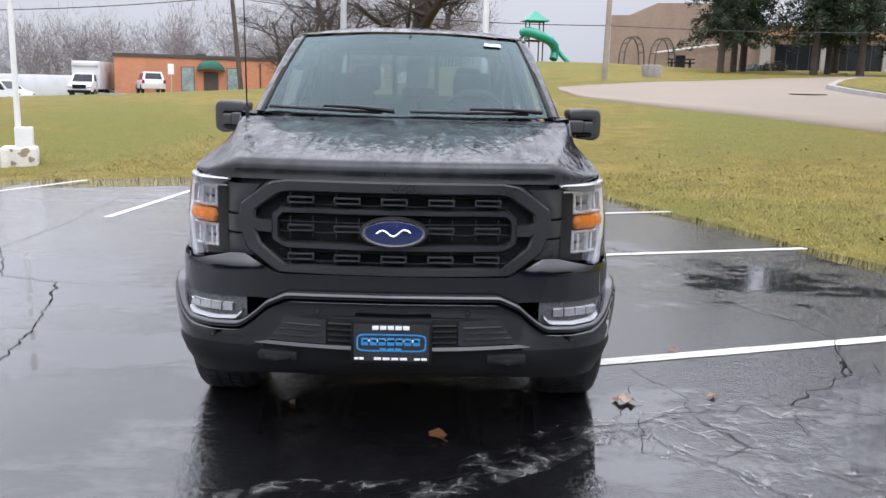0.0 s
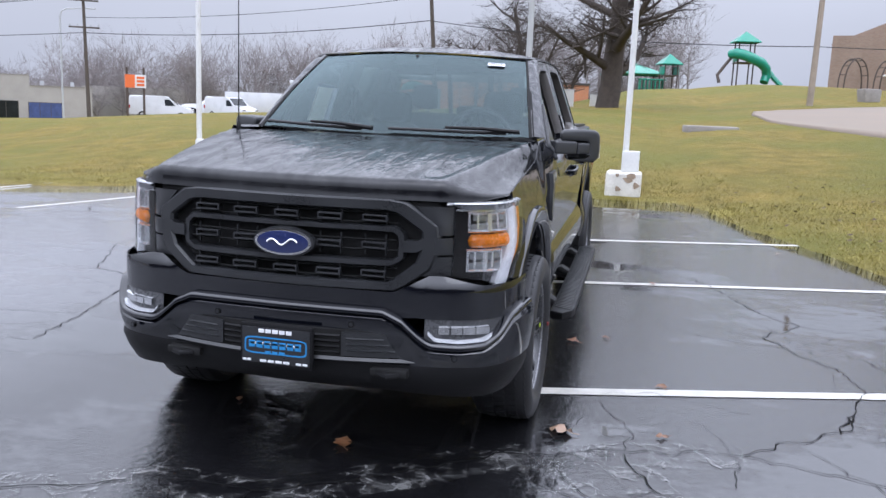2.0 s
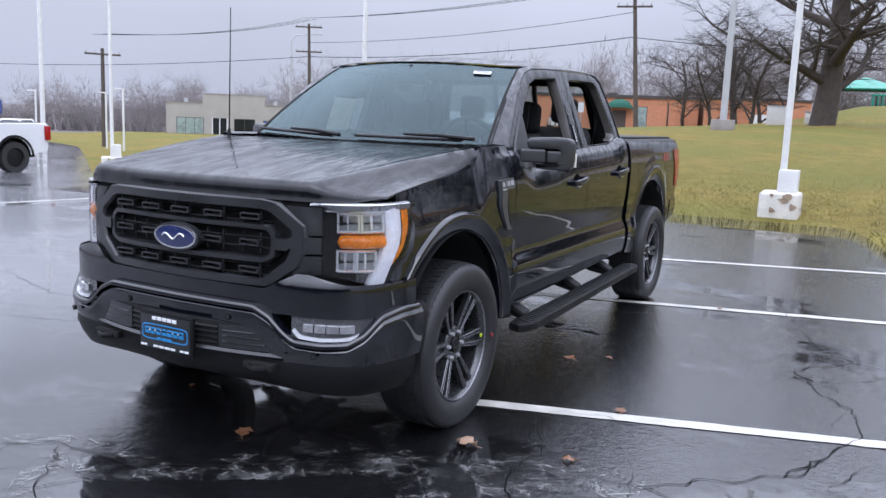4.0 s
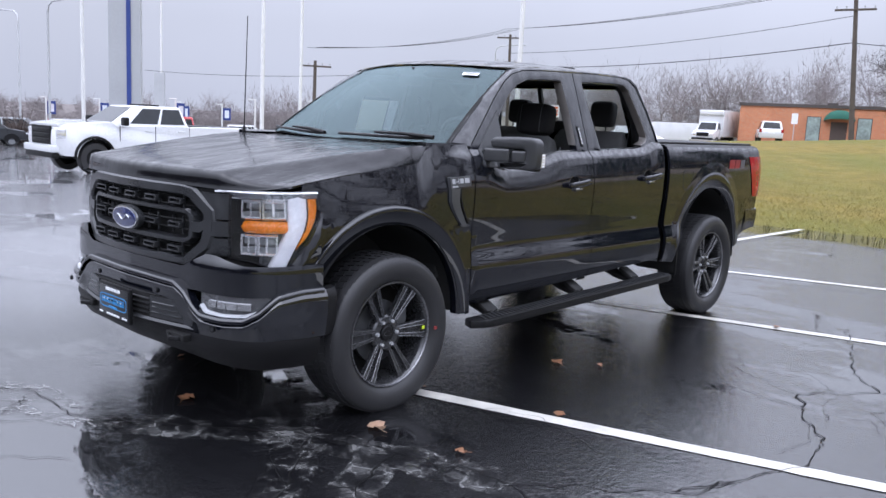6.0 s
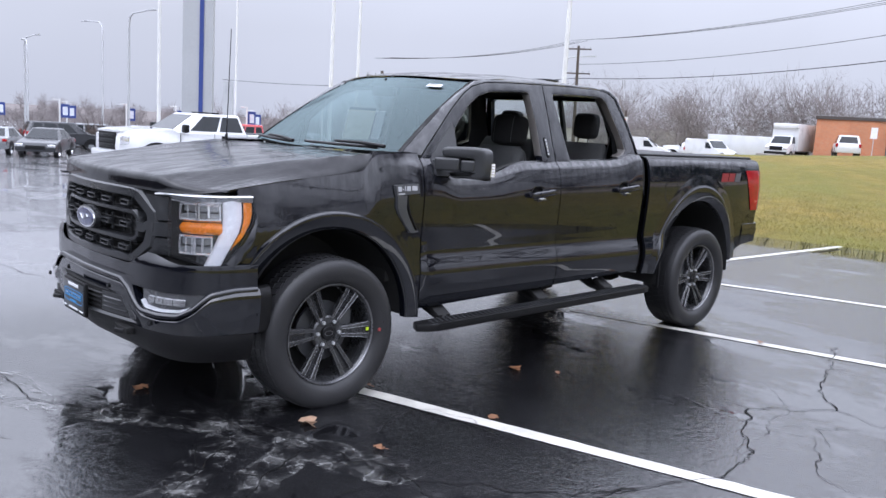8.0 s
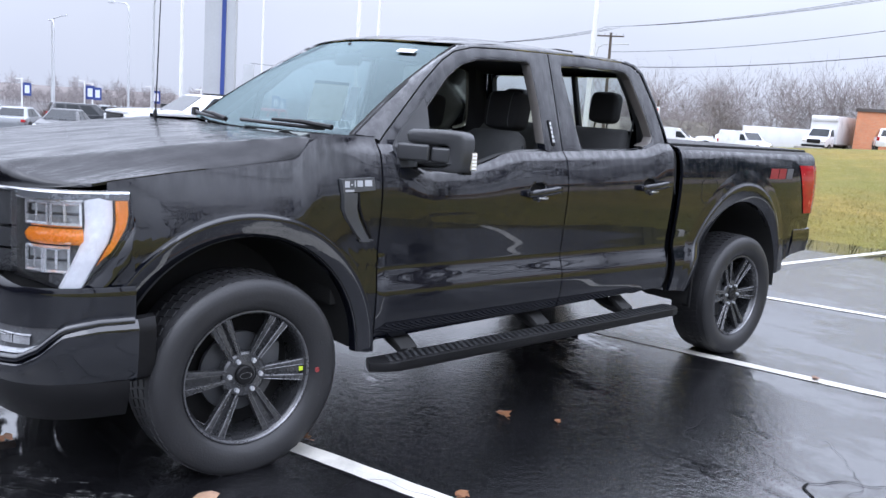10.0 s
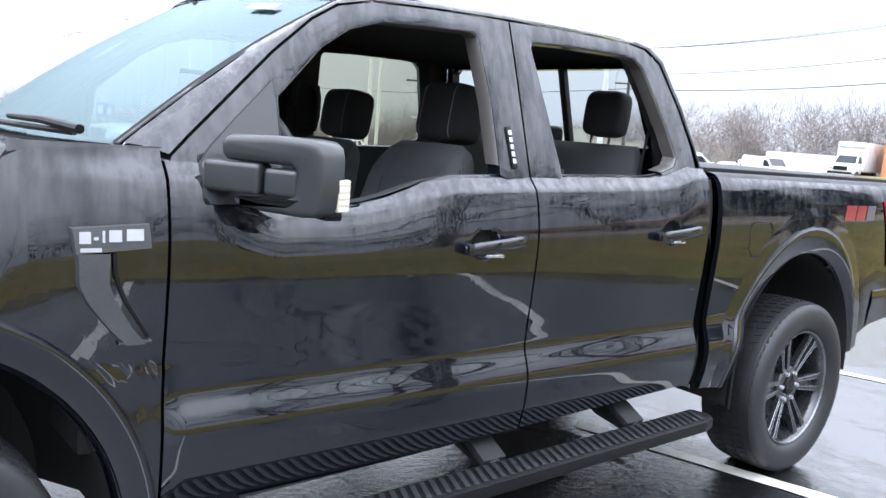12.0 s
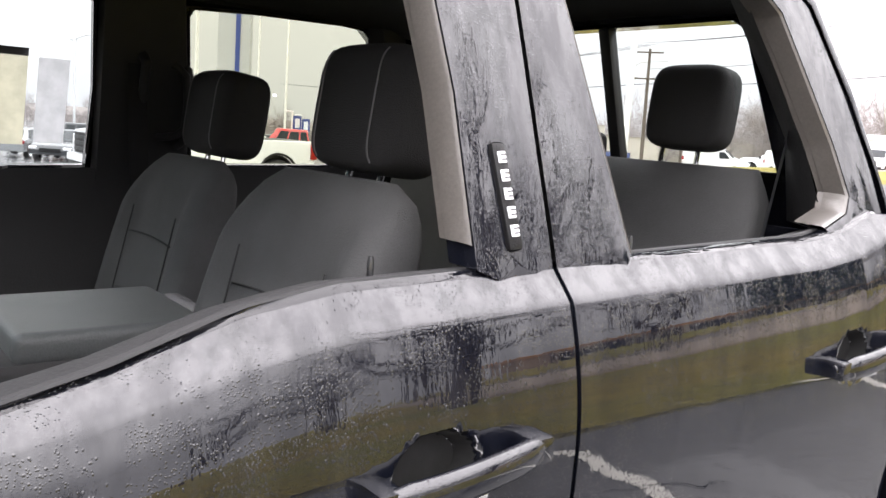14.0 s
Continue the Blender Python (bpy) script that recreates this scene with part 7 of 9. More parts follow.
tube(bm, ringp, 0.0155, 12, False)
steer = part("steering_wheel", bm, LEATHER, truck, "black leather steering wheel")
bm = bmesh.new()
box(bm, swc + sw_rot @ Vector((0, -0.01, -0.03)), (0.17, 0.15, 0.05), 0.03, sw_rot)
for t in (0.15, math.pi - 0.15, -math.pi / 2):
    tube(bm, [swc + sw_rot @ Vector((0.06 * math.cos(t), 0.06 * math.sin(t), -0.03)), swc + sw_rot @ Vector((0.19 * math.cos(t), 0.19 * math.sin(t), 0))], 0.014, 8)
part("wheel_hub", bm, CABIN, steer)
bm = bmesh.new()
tube(bm, [swc + sw_rot @ Vector((0, 0, -0.04)), (0.40, 0.82, 1.15)], 0.045, 12)
part("steering_column", bm, CABIN, truck)
bm = bmesh.new()
tube(bm, [(-0.735, 1.855, 1.628), (-0.70, 1.895, 1.622), (-0.688, 1.916, 1.600), (-0.686, 1.921, 1.53), (-0.688, 1.916, 1.455), (-0.70, 1.895, 1.432), (-0.735, 1.855, 1.424)], 0.0115, 10)
part("grab_handle", bm, CABIN, truck, "black grab handle on the passenger pillar")
# console
bm = bmesh.new()
box(bm, (0.0, 1.40, 0.86), (0.36, 0.95, 0.44), 0.03)
console = part("centre_console", bm, CABIN, truck, "black centre console with padded lid")
bm = bmesh.new()
box(bm, (0.0, 1.485, 1.093), (0.345, 0.34, 0.060), 0.022, None, 4)
part("armrest_lid", bm, LEATHER, console, "padded black armrest lid")
bm = bmesh.new()
box(bm, (0.0, 1.690, 1.095), (0.345, 0.05, 0.012), 0.004)
part("console_trim", bm, SILVER, console, "silver trim strip")
bm = bmesh.new()
for x in (-0.08, 0.06):
    rows = [[(x + r * math.cos(t), 1.79 + r * math.sin(t), z) for t in frange(0, 2 * math.pi, 25)] for r, z in ((0.052, 1.088), (0.046, 1.094), (0.040, 1.088), (0.038, 1.02))]
    grid(rows, bm)
part("cup_holder", bm, CHROME, console, "cup holder with bright ring")
bm = bmesh.new()
box(bm, (0.0, 1.12, 1.07), (0.30, 0.36, 0.03), 0.01)
part("shifter_deck", bm, CABIN, console)
rows = [[(-0.15, y, 1.088), (-0.13, y, 1.090)] for y in (0.98, 1.30)]
part("console_trim", grid(rows), SILVER, console)
rows = [[(0.13, y, 1.088), (0.15, y, 1.090)] for y in (0.98, 1.30)]
part("console_trim", grid(rows), SILVER, console)
bm = bmesh.new()
box(bm, (0, 1.7, 0.60), (1.56, 2.2, 0.04), 0.01)
part("cabin_floor", bm, CABIN, truck)
# grab handle and belt on the far pillar, lock knobs on this side
bm = bmesh.new()
gx = lambda z: -(glass_x(1.78, z) - 0.10)
tube(bm, [(-(glass_x(1.78, 1.42) - 0.06), 1.80, 1.405), (gx(1.43), 1.80, 1.43), (gx(1.5), 1.80, 1.47), (gx(1.6), 1.80, 1.58), (gx(1.64), 1.80, 1.625), (-(glass_x(1.78, 1.65) - 0.06), 1.80, 1.65)], 0.014, 10)
part("grab_handle", bm, CABIN, truck, "black grab handle")
rows = [[(-0.70 + 0.03 * k, 1.76, z), (-0.70 + 0.03 * k, 1.81, z)] for k, z in enumerate((1.62, 1.35, 1.05, 0.75))]
part("seat_belt", grid(rows), CLOTH2, truck, "black seat belt")
for y in (1.57, 2.03):
    z = interp(y, BELT)
    bm = bmesh.new()
    tube(bm, [(0.82, y, z - 0.01), (0.82, y, z + 0.018), (0.82, y, z + 0.026)], [0.004, 0.0045, 0.003], 8)
    part("lock_knob", bm, RIM, truck)

rows = [[(0.735 - 0.35 * (1.66 - z) * 0.3, y, z), (0.715 - 0.35 * (1.66 - z) * 0.3, y + 0.045, z)] for y, z in ((2.60, 1.66), (2.595, 1.52), (2.585, 1.36), (2.56, 1.15))]
part("seat_belt", grid(rows), VENTGREY, truck, "grey rear seat belt webbing")

# grab handle on the far door pillar
bm = bmesh.new()
tube(bm, [(-0.74, 1.915, 1.63), (-0.705, 1.925, 1.615), (-0.695, 1.930, 1.56), (-0.70, 1.930, 1.47), (-0.715, 1.925, 1.42), (-0.75, 1.915, 1.405)], 0.015, 10)
part("grab_handle", bm, CABIN, truck, "black grab handle on the door pillar")

# ---------------------------------------------------------------- trees
def bare_tree(seed, height, trunk, spread=1.0, levels=4, first=0.28, droop=0.0, kids=(7, 6, 5, 4), seg=4):
    r = random.Random(seed)
    bm = bmesh.new()

    def grow(p, d, length, rad, lev):
        n = seg if lev < 2 else 3
        pts, rads = [p], [rad]
        q = p
        for i in range(n):
            d = (d + Vector((r.gauss(0, 0.13), r.gauss(0, 0.13), r.gauss(0.04, 0.09) - droop * lev * 0.05))).normalized()
            q = q + d * (length / n)
            pts.append(q)
            rads.append(rad * (1 - 0.72 * (i + 1) / n) if lev else rad * (1 - 0.55 * (i + 1) / n))
        tube(bm, pts, rads, (8, 5, 4, 3, 3)[min(lev, 4)], False)
        if lev >= levels:
            return
        for k in range(kids[min(lev, len(kids) - 1)]):
            t = first + (1 - first) * (k + r.random()) / kids[min(lev, len(kids) - 1)] if lev == 0 else 0.2 + 0.8 * (k + r.random()) / kids[min(lev, len(kids) - 1)]
            i = min(n - 1, int(t * n))
            at = pts[i].lerp(pts[i + 1], t * n - i)
            side = Vector((r.gauss(0, 1), r.gauss(0, 1), r.gauss(0.15, 0.35))).normalized()
            nd = (d * 0.45 + side * 0.9 * spread).normalized()
            if lev == 0:
                nd.z = abs(nd.z) * 0.8 + 0.25
            grow(at, nd.normalized(), length * r.uniform(0.40, 0.62) * (1.0 if lev else 1.0), max(0.006, rads[i] * r.uniform(0.45, 0.62)), lev + 1)

    grow(Vector((0, 0, -0.2)), Vector((r.gauss(0, 0.03), r.gauss(0, 0.03), 1)), height * 0.72, trunk, 0)
    return bm


def place_tree(bm, mat, at, rz, label, group="", scale=1.0, lean=0.0):
    ob = part("tree", bm, mat, None, "", True, 180)
    ob.matrix_basis = pose(*at, lean, 0, rz) @ Matrix.Scale(scale, 4)
    return tagged(ob, label, "tree", group)


def grounded(x, y, sink=0.05):
    return (x, y, (ground_height(x, y) if y > lot_edge(x) else lot_height(x)) - sink)


# the big leaning tree beside the utility box, and its neighbour
place_tree(bare_tree(11, 15.5, 0.72, 1.15, 5, 0.16, 0.3, (11, 8, 6, 4), 6), BARK, grounded(-0.9, 47.0, 0.3), 60, "large bare dark-barked tree with a wide tangled crown", "", 1.0)
place_tree(bare_tree(23, 12.0, 0.30, 1.2, 4, 0.15, 0.2, (8, 7, 6, 5), 5), BARK, grounded(-8.5, 66.0, 0.3), 200, "bare tangled tree behind the lawn")
place_tree(bare_tree(29, 11.0, 0.26, 1.2, 4, 0.15, 0.2, (8, 7, 6, 5), 5), BARK, grounded(-12.0, 78.0, 0.3), 20, "bare tangled tree behind the lawn")
thicket = place_tree(bare_tree(33, 8.5, 0.16, 1.25, 4, 0.06, 0.3, (10, 8, 6, 4), 5), BARK, grounded(-6.5, 60.0, 0.3), 90, "dense tangled bare thicket tree", "thicket")
for x, y, a, k in ((-9.5, 61.0, 10, 0.9), (-4.5, 63.0, 150, 1.0), (-12.5, 66.0, 250, 1.05), (-7.0, 69.0, 320, 1.1)):
    copy_thing(thicket, pose(*grounded(x, y, 0.3), 0, 0, a) @ Matrix.Scale(k, 4))
# trees across the lawn on the driver's side
side_a = place_tree(bare_tree(41, 13.5, 0.30, 1.0, 4, 0.16, 0, (8, 5, 5, 4), 5), BARK, grounded(12.4, 10.3, 0.2), 0, "bare winter tree on the lawn", "lawn trees")
side_b = place_tree(bare_tree(42, 10, 0.24, 1.0, 4, 0.2, 0, (8, 6, 6, 5), 5), BARK, grounded(31.0, 16.0, 0.2), 80, "bare winter tree on the lawn", "lawn trees")
for ob, x, y, a, k in ((side_a, 44.0, -4.5, 120, 0.9), (side_b, 22.5, 12.5, 200, 0.8), (side_a, 34.0, 24.0, 30, 1.1), (side_b, 49.0, -14.0, 300, 1.0), (side_a, 48.0, 6.0, 250, 1.0), (side_b, 36.0, 11.0, 10, 1.2), (side_a, 17.5, 13.6, 75, 1.0), (side_b, 17.0, 22.0, 140, 1.2)):
    c = copy_thing(ob, pose(*grounded(x, y, 0.2), 0, 0, a) @ Matrix.Scale(k, 4))

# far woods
wood = [place_tree(bare_tree(60 + i, 9.5 + (i % 3) * 1.3, 0.17, 0.85, 3, 0.12, 0, (11, 9, 7, 5), 4), HAZYBARK, (0, 200 + 20 * i, 0), 0, "bare grey-brown tree in the far woods", "far woods") for i in range(6)]
rng = random.Random(3)
spots = []
for k in range(104):
    x = -76 + 0.80 * k + rng.uniform(-0.8, 0.8)
    spots.append((x, 94 + 0.10 * (x + 30) + rng.uniform(-3, 14), rng.uniform(0.72, 1.0)))
for k in range(118):
    a = rng.uniform(0, 1)
    x, y = -175 + 90 * a, 40 + 80 * a
    spots.append((x + rng.uniform(-6, 6), y + rng.uniform(0, 40), rng.uniform(0.7, 1.0) * (0.45 + 0.55 * smooth01(a, 0.2, 0.7))))
for k in range(60):
    spots.append((-195 + rng.uniform(-14, 14), -40 + 2.25 * k, rng.uniform(0.35, 0.55)))
for i, (x, y, k) in enumerate(spots):
    m = pose(x, y, ground_height(x, y) - 0.3, 0, 0, rng.uniform(0, 360)) @ Matrix.Scale(k, 4)
    if i < 6:
        wood[i].matrix_basis = m
    else:
        copy_thing(wood[i % 6], m)
# fine twigs of the crowns, and thick brush closing the woods
verts, faces = [], []


def twig(p, d, w):
    s = d.cross(Vector((rng.gauss(0, 1), rng.gauss(0, 1), rng.gauss(0, 1)))).normalized() * w
    n = len(verts)
    verts.extend((tuple(p - s), tuple(p + s), tuple(p + d)))
    faces.append((n, n + 1, n + 2))


for x, y, k in spots:
    z = ground_height(x, y)
    tall = 10.6 * k * rng.uniform(0.92, 1.12)
    wide = rng.uniform(1.9, 2.9) * k
    for j in range(260):
        u, v, w = rng.gauss(0, 0.5), rng.gauss(0, 0.5), rng.gauss(0, 0.42)
        out = Vector((u * wide, v * wide, w * tall * 0.40))
        if out.x ** 2 / wide ** 2 + out.y ** 2 / wide ** 2 + (out.z / (tall * 0.40)) ** 2 > 1.1:
            continue
        d = (out.normalized() * 0.6 + Vector((rng.gauss(0, 0.4), rng.gauss(0, 0.4), 0.55 + rng.gauss(0, 0.3)))) * rng.uniform(0.5, 1.3)
        twig(Vector((x, y, z + tall * 0.60)) + out, d, rng.uniform(0.018, 0.042))
for k in range(42000):
    u = rng.random()
    if k % 3:
        x, y = -200 + 118 * u + rng.gauss(0, 5), 50 + 78 * u + rng.gauss(8, 8)
        top = 10.0 * (0.30 + 0.70 * smooth01(u, 0.25, 0.75))
    else:
        x, y = -62 + 66 * u, 108 + rng.gauss(4, 3)
        top = 3.6
    if k % 7 == 0:
        x, y, top = -200 + rng.gauss(0, 8), -40 + 130 * u, 4.0
    z = ground_height(x, y)
    h = rng.uniform(0.3, 1.0) * top * 0.8
    d = Vector((rng.gauss(0, 0.45), rng.gauss(0, 0.45), 1)).normalized()
    p = Vector((x, y, z))
    w = rng.uniform(0.03, 0.09)
    twig(p, d * h, w)
    for j in range(5):
        q = p + d * h * rng.uniform(0.25, 0.95)
        twig(q, Vector((rng.gauss(0, 0.6), rng.gauss(0, 0.6), rng.uniform(0.2, 0.8))) * h * 0.24, w * 0.45)
me = bpy.data.meshes.new("brush")
me.from_pydata(verts, [], faces)
me.materials.append(HAZYBARK)
tagged(new("brush", me), "grey-brown leafless twigs and undergrowth of the far woods", "brush", kind="stuff")

# unseen twig row added south of the lot to darken the truck's front reflections
verts, faces = [], []
for k in range(21000):
    x, y = rng.uniform(-46, 34), -30 + rng.gauss(0, 1.8)
    h = (6.5 + 5.5 * abs(noise.noise((x * 0.11, 4.0, 0.0)))) * rng.uniform(0.30, 1.0)
    d = Vector((rng.gauss(0, 0.35), rng.gauss(0, 0.35), 1)).normalized()
    p = Vector((x, y, lot_height(x) - 0.2))
    twig(p, d * h, rng.uniform(0.03, 0.07))
    for j in range(3):
        twig(p + d * h * rng.uniform(0.2, 0.95), Vector((rng.gauss(0, 0.7), rng.gauss(0, 0.7), rng.uniform(0.1, 0.8))) * 1.3, 0.05)
me = bpy.data.meshes.new("hedgerow")
me.from_pydata(verts, [], faces)
me.materials.append(BARK)
tagged(new("hedgerow", me), "unseen dark leafless twig row added to darken front reflections", "hedgerow", kind="stuff")


def conifer(seed, height, trunk):
    r = random.Random(seed)
    tree = thing("tree", "tall dark green pine with drooping boughs", "tree", "school pines")
    bm = bmesh.new()
    tube(bm, [(0, 0, -0.3), (0.05, 0, height * 0.4), (0, 0.05, height)], [trunk, trunk * 0.75, 0.03], 9)
    bmc = bmesh.new()
    for k in range(74):
        z = 2.9 + (height - 3.1) * (k / 73) ** 0.9
        a = k * 2.4 + r.uniform(-0.4, 0.4)
        reach = (1 - 0.75 * (z - 2.0) / (height - 2)) * r.uniform(2.4, 4.2)
        d = Vector((math.cos(a), math.sin(a), 0))
        pts = [Vector((0, 0, z)) + d * reach * t + Vector((0, 0, 0.25 * t - 1.15 * t * t * r.uniform(0.7, 1.2))) for t in (0, 0.35, 0.7, 1)]
        tube(bm, pts, [0.05, 0.035, 0.02, 0.008], 4, False)
        for j in range(150):
            t = r.uniform(0.08, 1.0)
            i = min(2, int(t * 3))
            p = pts[i].lerp(pts[i + 1], t * 3 - i) + Vector((r.gauss(0, 0.22), r.gauss(0, 0.22), r.gauss(-0.12, 0.16)))
            n1 = Vector((r.gauss(0, 1), r.gauss(0, 1), r.gauss(-0.5, 0.5))).normalized() * r.uniform(0.14, 0.32)
            n2 = n1.cross(Vector((r.gauss(0, 1), r.gauss(0, 1), 1))).normalized() * r.uniform(0.03, 0.065)
            bmc.faces.new([bmc.verts.new(v) for v in (p - n1, p + n2, p + n1, p - n2)])
    part("trunk", bm, BARK, tree)
    part("crown", bmc, NEEDLES, tree, "drooping needle clumps", False)
    return tree


pine = conifer(7, 14, 0.27)
pine.matrix_basis = pose(*grounded(21.5, 59.0, 0.2))
for x, y, a, k in ((23.0, 60.5, 100, 0.95), (27.4, 56.5, 220, 1.05), (29.3, 58.5, 40, 0.9), (30.4, 55.8, 160, 1.1), (33.5, 56.0, 300, 1.0), (24.6, 63.0, 10, 1.1), (31.5, 62.0, 80, 1.1)):
    copy_thing(pine, pose(*grounded(x, y, 0.2), 0, 0, a) @ Matrix.Scale(k, 4))

# ---------------------------------------------------------------- poles and wires
def pole(name, label, at, height, r0, r1, mat, category="pole", group="", base=None, sides=14):
    p = thing(name, label, category, group, at=at)
    bm = bmesh.new()
    tube(bm, [(0, 0, 0), (0, 0, height)], [r0, r1], sides)
    part("shaft", bm, mat, p)
    return p


def concrete_foot(parent, w, h, box_h):
    bm = bmesh.new()
    box(bm, (0, 0, h / 2 - 0.1), (w, w, h + 0.2), 0.07, None, 3)
    for v in bm.verts:
        v.co += Vector((noise.noise(v.co * 5), noise.noise(v.co * 5 + Vector((9, 0, 0))), 0)) * 0.02
    part("footing", bm, FIRESTONE, parent, "chipped white painted concrete footing")
    rngf = random.Random(2)
    for k in range(14):
        bm = bmesh.new()
        a = rngf.choice((0, 1, 2, 3)) * math.pi / 2
        u, z = rngf.uniform(-w * 0.42, w * 0.42), rngf.uniform(0.03, h * 0.9)
        rr = rngf.uniform(0.03, 0.10)
        m = Matrix.Rotation(a, 3, "Z")
        vs = [bm.verts.new(m @ Vector((w / 2 + 0.016, u + rr * rngf.uniform(0.4, 1.3) * math.cos(6.283 * j / 7), min(h * 0.97, max(0.0, z + rr * rngf.uniform(0.4, 1.1) * math.sin(6.283 * j / 7)))))) for j in range(7)]
        bm.faces.new(vs)
        part("bare_patch", bm, RUSTY, parent, "bare stained concrete where paint has flaked", False)
    bm = bmesh.new()
    box(bm, (0.10 if box_h > 0 else 0, 0, h + abs(box_h) / 2), (0.32, 0.32, abs(box_h)), 0.02)
    part("base_cover", bm, WHITEPOLE, parent, "white painted base cover")


lp = pole("light_pole", "white painted steel light pole on a chipped concrete footing", (1.10, 11.9, 0.06), 9.5, 0.058, 0.045, WHITEPOLE, "light pole", "lot light poles")
concrete_foot(lp, 0.66, 0.42, 0.38)
copy_thing(lp, pose(*grounded(-8.05, 12.56, 0.05), 0, 0, 20))
copy_thing(lp, pose(*grounded(-18.8, 14.63, 0.05), 0, 0, 50))
lp3 = pole("light_pole", "pale grey steel pole on a concrete footing", grounded(-4.0, 35.0, 0.1), 11, 0.15, 0.11, GREYPOLE, "light pole")
bm = bmesh.new()
box(bm, (0, 0, 0.25), (0.9, 0.9, 0.6), 0.03)
part("footing", bm, CURB, lp3)
for x, y, h, r in ((-48.3, 33.9, 13, 0.16), (-47.0, 20.0, 13, 0.12), (-66, 35.6, 14, 0.10), (-62, 31, 14, 0.08)):
    pole("steel_pole", "slim pale steel pole at the car lot", (x, y, lot_height(x) - 0.05), h, r, r * 0.8, WHITEPOLE, "pole", "car lot poles")


def lamp_post(at, height, rz, arms=1):
    p = thing("street_lamp", "tall pale lamp post with curved arm", "street lamp", "car lot lamps", at=at, rz=rz)
    bm = bmesh.new()
    tube(bm, [(0, 0, 0), (0, 0, height - 0.8), (0.15, 0, height - 0.25), (0.6, 0, height), (2.6, 0, height + 0.15)], [0.10, 0.08, 0.07, 0.06, 0.05], 10)
    part("post", bm, GREYPOLE, p)
    bm = bmesh.new()
    box(bm, (2.9, 0, height + 0.15), (0.8, 0.28, 0.12), 0.04)
    part("lamp_head", bm, GREYPOLE, p)
    return p


for x, y, h, a in ((-70.5, 25.2, 10.6, 190), (-58, 22.5, 10.0, 10), (-72.4, 19.6, 8.6, 170), (-78, 21.0, 9.2, 5), (-80, 15, 8, 180), (-55.5, 69.5, 11.0, 30)):
    lamp_post((x, y, ground_height(x, y) - 0.05 if y > lot_edge(x) else lot_height(x) - 0.05), h, a)


def at_lot(x, y, dz=0.0):
    return (x, y, (ground_height(x, y) if y > lot_edge(x) else lot_height(x)) + dz)


def utility_pole(at, height, lean, mat, arms, rz=0, group="utility poles", label="tall weathered timber utility pole with crossarms"):
    p = thing("utility_pole", label, "utility pole", group, at=at, rz=rz)
    bm = bmesh.new()
    tube(bm, [(0, 0, -0.1), (lean * 0.5, 0, height * 0.5), (lean, 0, height)], [0.17, 0.14, 0.11], 12)
    part("shaft", bm, mat, p)
    for z in arms:
        k = lean * z / height
        bm = bmesh.new()
        box(bm, (k, -0.14, z), (2.3, 0.10, 0.12), 0.01)
        arm = part("crossarm", bm, mat, p)
        for x in (-1.05, -0.5, 0.5, 1.05):
            bm = bmesh.new()
            tube(bm, [(k + x, -0.14, z + 0.05), (k + x, -0.14, z + 0.22)], [0.03, 0.045], 8)
            part("insulator", bm, GREYPOLE, arm)
    return p


utility_pole(grounded(-12.55, 52.0, 0.1), 9.6, -0.75, WOODPOLE, (9.2, 7.9), 10)
utility_pole(grounded(-43.0, 56.5, 0.1), 9.9, -0.2, WOODPOLE, (9.6, 7.5), 30)
utility_pole(at_lot(-44.7, 35.9, -0.1), 6.7, 0.0, WOODPOLE, (6.3,), 60)
utility_pole(grounded(9.7, 43.2, 0.1), 9.5, 0.1, PALEPOLE, (), 0, label="bleached timber utility pole on the lawn")


def wire(a, b, sag, r=0.018):
    a, b = Vector(a), Vector(b)
    bm = bmesh.new()
    tube(bm, [a.lerp(b, t) - Vector((0, 0, 4 * sag * t * (1 - t))) for t in frange(0, 1, 18)], r, 5)
    return tagged(part("overhead_wire", bm, WIRE), "black overhead cable sagging between poles", "cable", "overhead wires")


U, UB, UC, P2 = (-13.2, 51.9), (-43.2, 56.4), (-44.7, 35.9), (9.8, 43.2)
wire((*U, 7.3), (*UB, 6.4), 0.5, 0.03)
wire((*U, 8.9), (*UB, 7.6), 0.5, 0.02)
for dx in (-0.9, 0.1, 0.9):
    wire((U[0] + dx, U[1], 10.9), (UB[0] + dx, UB[1], 9.7), 0.5, 0.016)
    wire((UB[0] + dx, UB[1], 9.6), (UC[0] + dx, UC[1], 6.2), 0.5, 0.016)
wire((*U, 7.3), (*P2, 5.4), 0.4, 0.024)
wire((*P2, 5.4), (45, 50, 7.0), 0.5, 0.02)
wire((*UB, 6.4), (-100, 52, 6.0), 0.8, 0.028)
wire((U[0], U[1], 10.6), (-3, 100, 11), 0.5, 0.016)

# ---------------------------------------------------------------- buildings
def wall_box(bm, x0, x1, y0, y1, z0, z1):
    box(bm, ((x0 + x1) / 2, (y0 + y1) / 2, (z0 + z1) / 2), (x1 - x0, y1 - y0, z1 - z0))
    return bm


def shop_window(parent, x0, x1, z0, z1, mat, panes=2, y=0.0, name="window"):
    w = part(name, wall_box(bmesh.new(), x0, x1, y - 0.03, y + 0.12, z0, z1), ROOFEDGE, parent, "", False)
    n = panes
    for i in range(n):
        a, b = x0 + 0.06 + (x1 - x0 - 0.06) * i / n, x0 + (x1 - x0 - 0.06) * (i + 1) / n
        part("pane", wall_box(bmesh.new(), a, b, y - 0.045, y - 0.02, z0 + 0.06, z1 - 0.06), mat, w, "", False)
    return w


